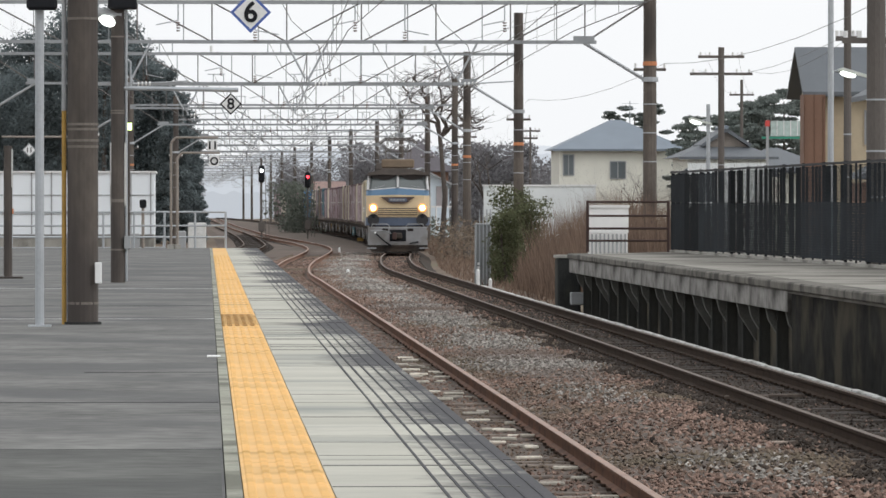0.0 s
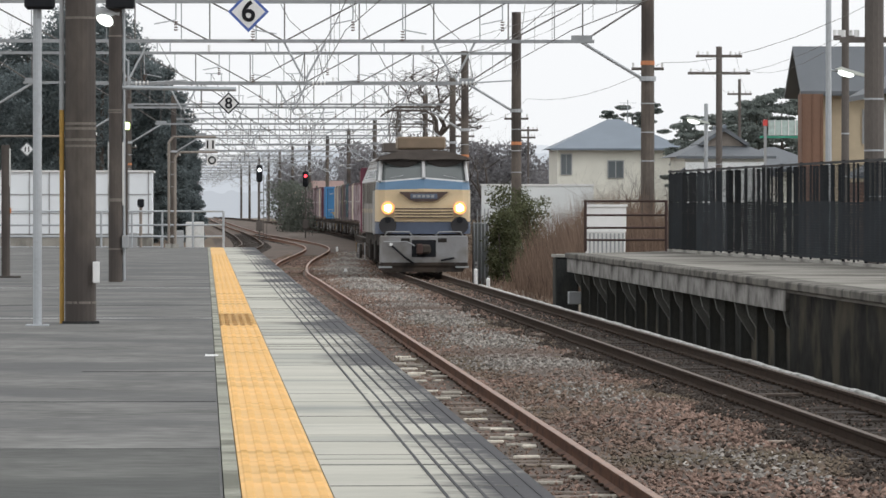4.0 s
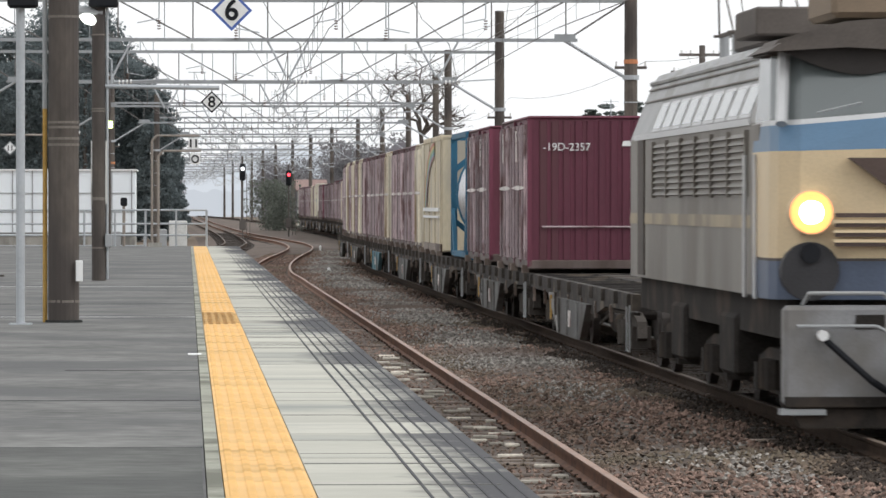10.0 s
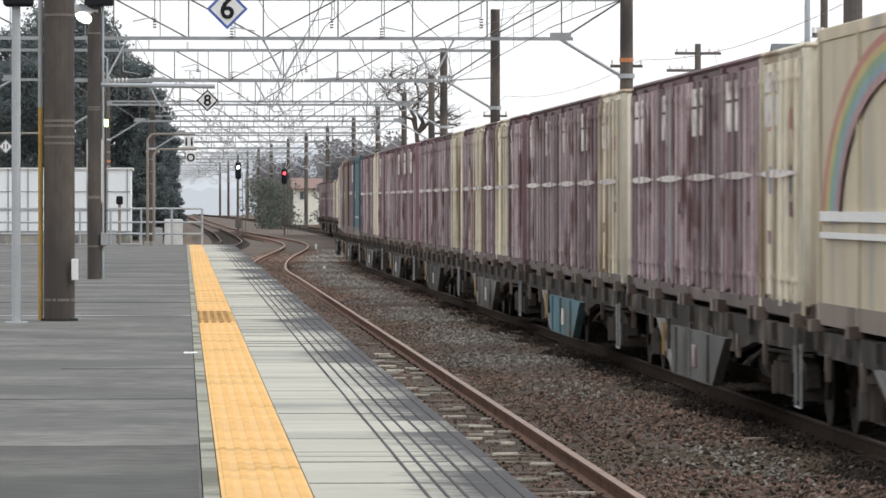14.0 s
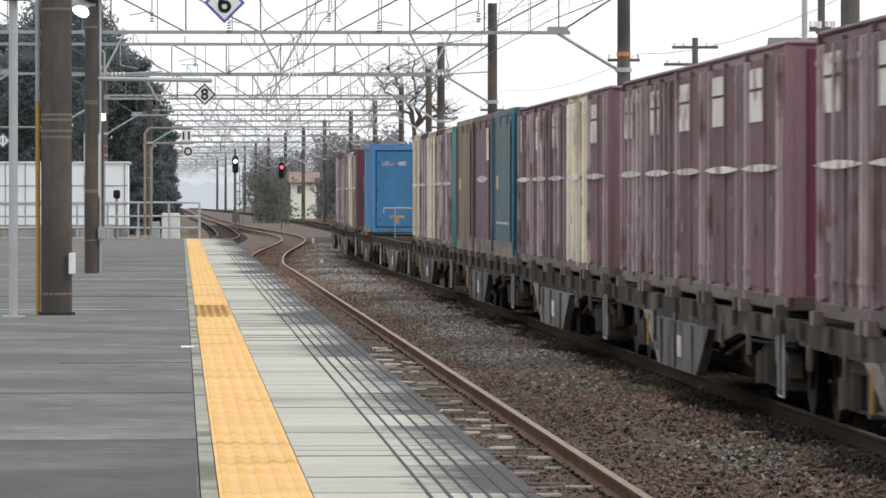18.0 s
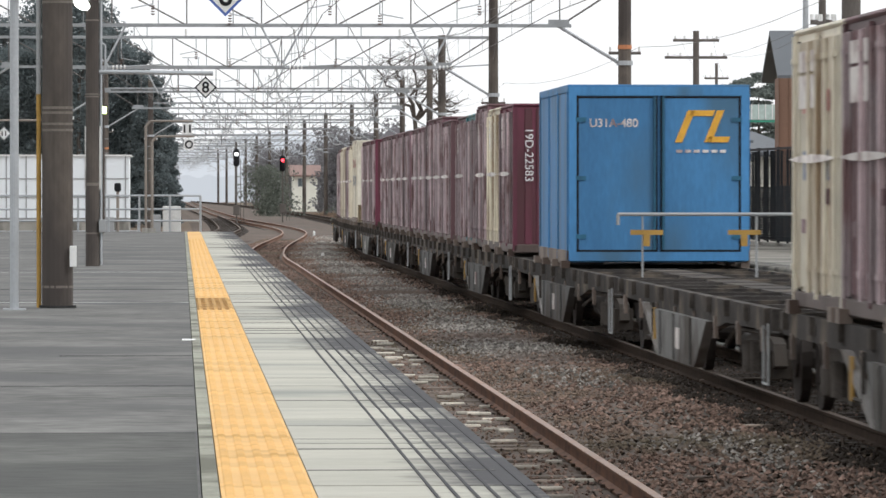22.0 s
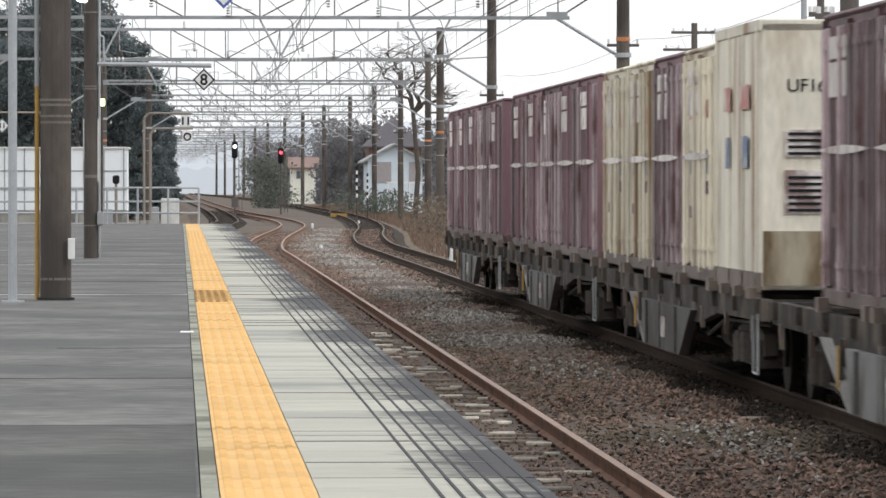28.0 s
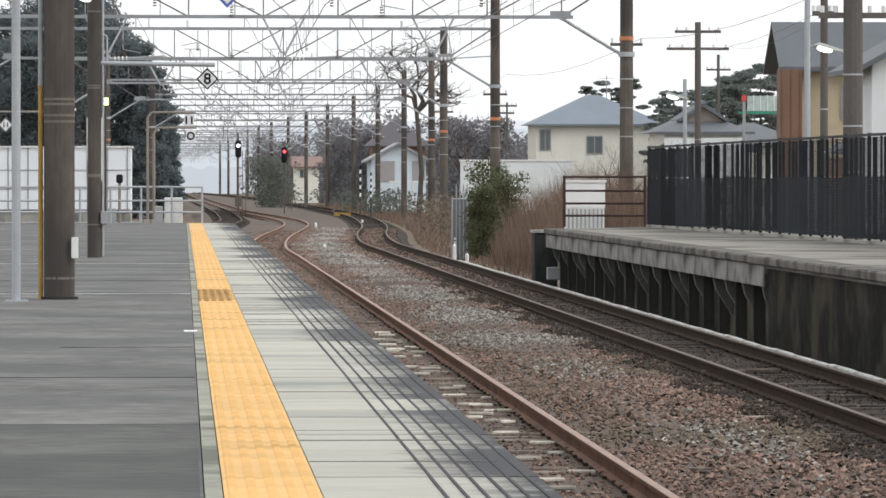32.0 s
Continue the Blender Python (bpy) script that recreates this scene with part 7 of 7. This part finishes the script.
    part("grille_panel", B((-1.0, -0.3, -0.02, 0.0, 1.3, 1.55), (-1.0, -0.3, -0.02, 0.0, 0.78, 1.18)), M_BAND, reefer)
    part("grille_slat", B(*[(-0.97, -0.33, -0.03, -0.019, 0.8 + 0.06 * k, 0.825 + 0.06 * k) for k in range(6)], *[(-0.97, -0.33, -0.03, -0.019, 1.32 + 0.06 * k, 1.345 + 0.06 * k) for k in range(4)]), M_BLACK, reefer)
    for y, w in ((1.1, 0.4), (2.7, 0.3)):
        part("red_label", B((-1.262, -1.258, y - w, y + w, 1.75, 1.98)), M_REDLABEL, reefer)
        part("blue_label", B((-1.262, -1.258, y - w * 0.7, y + w * 0.5, 1.2, 1.5)), M_BLUELABEL, reefer)
    part("rust_apron", B((-1.2, 1.1, -0.012, -0.004, 0.12, 0.62)), mat("rust_streaks", (0.16, 0.115, 0.065), 0.85, scale=3.5, spread=0.5, stain=(0.42, 0.37, 0.28), amount=0.55, stretch=(1, 1, 0.3)), reefer, "rust-streaked lower end panel")
    ride(reefer, STARTS[17] + 0.8)
    # three twenty-foot boxes on one wagon
    for paint, place, label, lens in ((M_TEALDARK, 0.8, "dark teal smooth twenty-foot container with a bright blue edge", False), (M_DEEP, 6.8, "brown-maroon twenty-foot container with one white stripe", True),
                                      (M_OLIVE, 12.8, "weathered olive twenty-foot container with pale posts", False)):
        ob = box_container(5.85, paint, label, 2.48)
        part("inset_panel", B((-1.252, -1.245, 1.0, 5.0, 0.3, 2.25), bev=0.003), paint, ob)
        part("base_strip", B((-1.258, -1.24, 0.2, 5.65, 0.24, 0.34)), M_BASE, ob)
        for y in (1.0, 5.0):
            part("panel_seam", B((-1.256, -1.246, y - 0.05, y + 0.05, 0.25, 2.3)), M_SHADE, ob)
        for y in (0.08, 5.77):
            part("corner_strip", B((-1.275, -1.24, y - 0.08, y + 0.08, 0.15, 2.4)), M_TANKBLUE if paint is M_TEALDARK else M_FADED, ob)
        if lens:
            part("lens_mark", prism(((1.3, 1.38), (2.1, 1.425), (3.0, 1.44), (3.9, 1.425), (4.7, 1.38), (3.9, 1.335), (3.0, 1.32), (2.1, 1.335)), "x", -1.262, -1.257), M_BAND, ob, "white lens-shaped stripe")
            part("data_panel", B((-1.262, -1.257, 0.9, 1.7, 1.7, 2.25)), M_BAND, ob)
        else:
            part("data_panel", B((-1.262, -1.257, 4.2, 4.7, 1.2, 1.42)), M_YELLOWLABEL, ob)
        if paint is M_TEALDARK:
            part("mark_bars", B(*[(-1.262, -1.257, 1.4 + 0.7 * q, 1.9 + 0.7 * q, 0.62, 0.66) for q in range(5)]), M_BAND, ob)
        ride(ob, STARTS[9] + place)


build_train()


# ---- pieces of the pavement, sleepers and stones ----
def pave():
    rnd = random.Random(2)
    kinds = []
    for ln in (0.6, 1.1, 1.8, 2.7):
        kinds.append((ln, part("slab", B((0.422, EDGE, 0.003, ln - 0.003, TOP - 0.12, TOP)), M_SLAB, PLAT)))
    y = -25.0
    for k, (ln, ob) in enumerate(kinds):
        ob.location.y = y
        y += ln
    while y < 121.4:
        ln, ob = rnd.choices(kinds, (3, 4, 4, 2))[0]
        again(ob, PLAT, 0, y, rnd.uniform(-0.002, 0.0015))
        y += ln
    part("slab", B((0.422, EDGE, y + 0.003, 124, TOP - 0.12, TOP)), M_SLAB, PLAT)
    for k in range(6):
        x = 0.79 + 0.062 * k
        part("groove_strip", B((x - 0.005, x + 0.005, -25, 124, TOP - 0.03, TOP + 0.0035)), M_GROOVE, PLAT)
    joint = mat("dirty_slab_joint", (0.21, 0.21, 0.19), 0.9, spread=0.4, scale=6, single=0.3)
    for k in range(34):
        y, w = 18 + 85 * rnd.random() ** 1.5, rnd.uniform(0.015, 0.05)
        part("joint_filler", B((0.424, 0.424 + rnd.uniform(0.3, 0.68), y, y + w, TOP - 0.01, TOP + 0.0022)), joint, PLAT)
    bm = B((0.002, 0.298, 0.002, 0.298, -0.05, 0.0))
    for i in range(5):
        for j in range(5):
            x, y = 0.03 + 0.06 * i, 0.03 + 0.06 * j
            lo = [bm.verts.new((x + a * 0.017, y + b * 0.017, 0.0)) for a, b in ((-1, -1), (1, -1), (1, 1), (-1, 1))]
            hi = [bm.verts.new((x + a * 0.010, y + b * 0.010, 0.006)) for a, b in ((-1, -1), (1, -1), (1, 1), (-1, 1))]
            bm.faces.new(hi)
            for k in range(4):
                bm.faces.new((lo[k], lo[(k + 1) % 4], hi[(k + 1) % 4], hi[k]))
    tile = part("tactile_tile", bm, M_TILE, PLAT, "yellow tactile tile with raised dots")
    tile.location = (0.12, 16, TOP)
    for k in range(1, 299):
        again(tile, PLAT, 0.12, 16 + 0.30 * k, TOP + rnd.uniform(-0.0004, 0.0004))
    worn = tile.data.copy()
    worn.materials[0] = mat("worn_tactile", (0.56, 0.35, 0.14), 0.85, scale=3, fine=30, spread=0.35, stain=(0.6, 0.36, 0.13), amount=0.25)
    for o in [c for c in PLAT.children if c.name.startswith("tactile_tile") and 43.3 < c.location.y < 47.6 or c.name.startswith("tactile_tile") and 52 < c.location.y < 52.7]:
        o.data = worn
    soil = mat("dark_tile_soil", (0.42, 0.26, 0.11), 0.9, scale=6, spread=0.4)
    for k in range(11):
        y = 43.2 + 0.44 * k + rnd.uniform(-0.05, 0.05)
        part("soiled_joint", B((0.122, 0.418 - rnd.uniform(0, 0.05), y, y + rnd.uniform(0.05, 0.12), TOP - 0.01, TOP + 0.0075)), soil, PLAT)
    bm = bmesh.new()
    for k in [*range(299, 360), *range(-136, 0)]:
        add_box(bm, 0.122, 0.418, 16.002 + 0.3 * k, 16.298 + 0.3 * k, TOP - 0.05, TOP)
    o = part("tactile_strip", bm, M_TILE, PLAT)
    o["kind"] = "stuff"
    part("paint_mark", B((0.0, 0.085, 34.4, 34.7, TOP, TOP + 0.004)), M_WHITE, PLAT, "small white painted mark")
    # darker asphalt sheet over the platform's nearer end
    part("old_asphalt", B((-9.0, 0.05, -25, 21.3, TOP - 0.02, TOP + 0.0018)), M_DARK_ASPHALT, PLAT, "darker asphalt over the nearer end")
    part("expansion_strip", B((-9.0, 0.06, 46.0, 46.06, TOP, TOP + 0.003), (-9.0, 0.06, 63.0, 63.05, TOP, TOP + 0.003)), M_KERB, PLAT)
    for y, x in ((21.3, -9.0), (26.4, -1.0), (31.2, -0.7), (52.0, -9.0)):
        part("asphalt_joint", B((x, 0.055, y, y + 0.016, TOP - 0.01, TOP + 0.0025)), M_GROOVE, PLAT)


pave()


M_CHIP = mat("bleached_timber", (0.56, 0.52, 0.45), 0.9, spread=0.35, scale=8, single=0.5)


def sleepers():
    for track_, line, y0, n, step, sm in ((TRACK_1, LINE_1, 24, 290, 0.62, M_SLEEPER), (TRACK_2, LINE_2, 36, 290, 0.62, M_SLEEPER_DARK)):
        s = part("sleeper", B((-1.02, 1.02, -0.1, 0.1, -0.3, -0.148), bev=0.012), sm, track_)
        s.location = (track_x(line, y0), y0, 0)
        fast = part("rail_clip", B((-0.66, -0.63, -0.05, 0.05, -0.148, -0.125), (-0.51, -0.48, -0.05, 0.05, -0.148, -0.125), (0.48, 0.51, -0.05, 0.05, -0.148, -0.125), (0.63, 0.66, -0.05, 0.05, -0.148, -0.125)), M_RAIL, track_)
        fast.location = s.location
        rnd = random.Random(3)
        chips = []
        if sm is M_SLEEPER:
            for x0, x1 in ((0.12, 0.36), (0.28, 0.5), (0.0, 0.26), (0.36, 0.5)):
                chips.append(part("worn_edge", B((x0, x1, -0.095, -0.06, -0.16, -0.124), bev=0.01), M_CHIP, track_))
                chips[-1].location = (track_x(line, y0), y0 + 0.62 * len(chips), 0)
        for k in range(1, n):
            if chips and 4 < k < 90 and rnd.random() < 0.6:
                again(rnd.choice(chips), track_, track_x(line, y0 + step * k) + rnd.uniform(-0.12, 0.05), y0 + step * k + rnd.uniform(-0.06, 0.12), rnd.uniform(-0.02, 0.01), rnd.uniform(-15, 15))
            y = y0 + step * k
            a = rnd.uniform(-0.6, 0.6)
            x = track_x(line, y) + rnd.uniform(-0.03, 0.03)
            again(s, track_, x, y, rnd.uniform(-0.05, 0.003), a)
            if k < 120:
                again(fast, track_, x, y, 0, 0)
    bm = bmesh.new()
    for line, y0, y1 in ((LINE_1, 204, 420), (LINE_2, 216, 420), (LINE_3, 230, 420)):
        y = y0
        while y < y1:
            x = track_x(line, y)
            add_box(bm, x - 1.02, x + 1.02, y - 0.1, y + 0.1, -0.3, -0.15)
            y += 0.7
    o = part("far_sleepers", bm, M_SLEEPER_DARK, TRACK_2)
    o["kind"] = "stuff"


sleepers()


def stones():
    """Loose crushed stone over the bed, denser near the platform."""
    rng = np.random.default_rng(12)
    n = 125000
    y = 24 + (rng.random(n) ** 1.7) * 230
    c1 = np.array([track_x(LINE_1, v) for v in y])
    c2 = np.array([track_x(LINE_2, v) for v in y])
    x = c1 - 1.3 + rng.random(n) * (c2 + 0.95 - c1 + 1.3)
    near_rail = np.minimum.reduce([np.abs(x - c + s * 0.5675) for c in (c1, c2) for s in (-1, 1)])
    keep = near_rail > 0.11
    mid = np.exp(-((x - (c1 + c2) / 2) / 1.0) ** 2)
    between = (np.abs(x - c2) < 0.5) | (np.abs(x - c1) < 0.5)
    keep &= ~(between & (rng.random(n) < 0.35))
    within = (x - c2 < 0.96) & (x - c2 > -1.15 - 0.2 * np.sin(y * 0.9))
    x, y, mid, within = x[keep], y[keep], mid[keep], within[keep]
    n = len(x)
    size = rng.uniform(0.011, 0.03, n) * (0.8 + 0.35 * mid) * (1 + np.clip((y - 80) / 160, 0, 0.8))
    z = -0.163 + 0.045 * mid + rng.uniform(-0.008, 0.012, n)
    d = rng.normal(size=(n, 6, 3)) * 0.22
    octa = np.array([(1, 0, 0), (0, 1, 0), (-1, 0, 0), (0, -1, 0), (0, 0, 0.75), (0, 0, -0.75)], float)
    a = rng.random(n) * math.tau
    ca, sa = np.cos(a)[:, None], np.sin(a)[:, None]
    p = octa[None] + d
    p = np.stack([p[..., 0] * ca - p[..., 1] * sa, p[..., 0] * sa + p[..., 1] * ca, p[..., 2]], -1)
    p = p * size[:, None, None] + np.stack([x, y, z], 1)[:, None, :]
    tri = np.array([(0, 1, 4), (1, 2, 4), (2, 3, 4), (3, 0, 4), (1, 0, 5), (0, 3, 5)])
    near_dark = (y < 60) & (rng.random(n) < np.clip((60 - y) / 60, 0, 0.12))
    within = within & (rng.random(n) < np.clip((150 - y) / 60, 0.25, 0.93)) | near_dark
    grey = (mid + 0.95 * np.clip((y - 70) / 34, -0.5, 0.12) + rng.normal(scale=0.22, size=n) + 0.25 * np.sin(y * 0.31) * np.cos(y * 0.13)) > 0.74
    for pick, m, label in ((within, M_DARKSTONE, "dark crushed stones in and beside the main track"), (grey & ~within, M_STONE, "loose grey crushed stones between the tracks"), (~grey & ~within, M_STONE_BROWN, "loose rust-brown crushed stones round the rails")):
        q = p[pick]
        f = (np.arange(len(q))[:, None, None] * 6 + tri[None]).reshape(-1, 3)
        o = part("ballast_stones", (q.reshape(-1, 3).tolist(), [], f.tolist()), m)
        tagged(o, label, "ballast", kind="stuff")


stones()


def litter():
    for x, y, w, d, a in ((5.3, 50, 0.25, 0.1, 10), (4.9, 66, 0.16, 0.1, -20), (7.05, 62.5, 0.55, 0.16, 25), (6.6, 62, 0.5, 0.14, -8), (3.9, 41, 0.2, 0.12, 40), (5.6, 92, 0.3, 0.12, 0)):
        t = thing("loose_board", "pale weathered board lying on the ballast", "board", pose(x if x < 6 else x - 0.45, y, -0.15, 0, 0, a))
        part("board", B((-w / 2, w / 2, -d / 2, d / 2, 0.0, 0.04), bev=0.008), M_SLEEPER, t)


litter()


# ---- what moves ----
def train_row(s, t):
    """The pose of a thing of the train whose origin is s metres behind the front, at t seconds."""
    y = FRONT + s - SPEED * t
    a, b = track_x(LINE_2, y), track_x(LINE_2, y + 4.0)
    return pose(a, y, 0, 0, 0, -math.degrees(math.atan2(b - a, 4.0)))


def motions():
    times = [0.8 * k for k in range(41)]
    for ob, s in RIDES:
        up = 0.98 if ob.get("category") in ("container", "tank container") else 0.0
        walk(ob, [(t, Matrix.Translation((0, 0, up)) @ train_row(s, t)) for t in times])


motions()
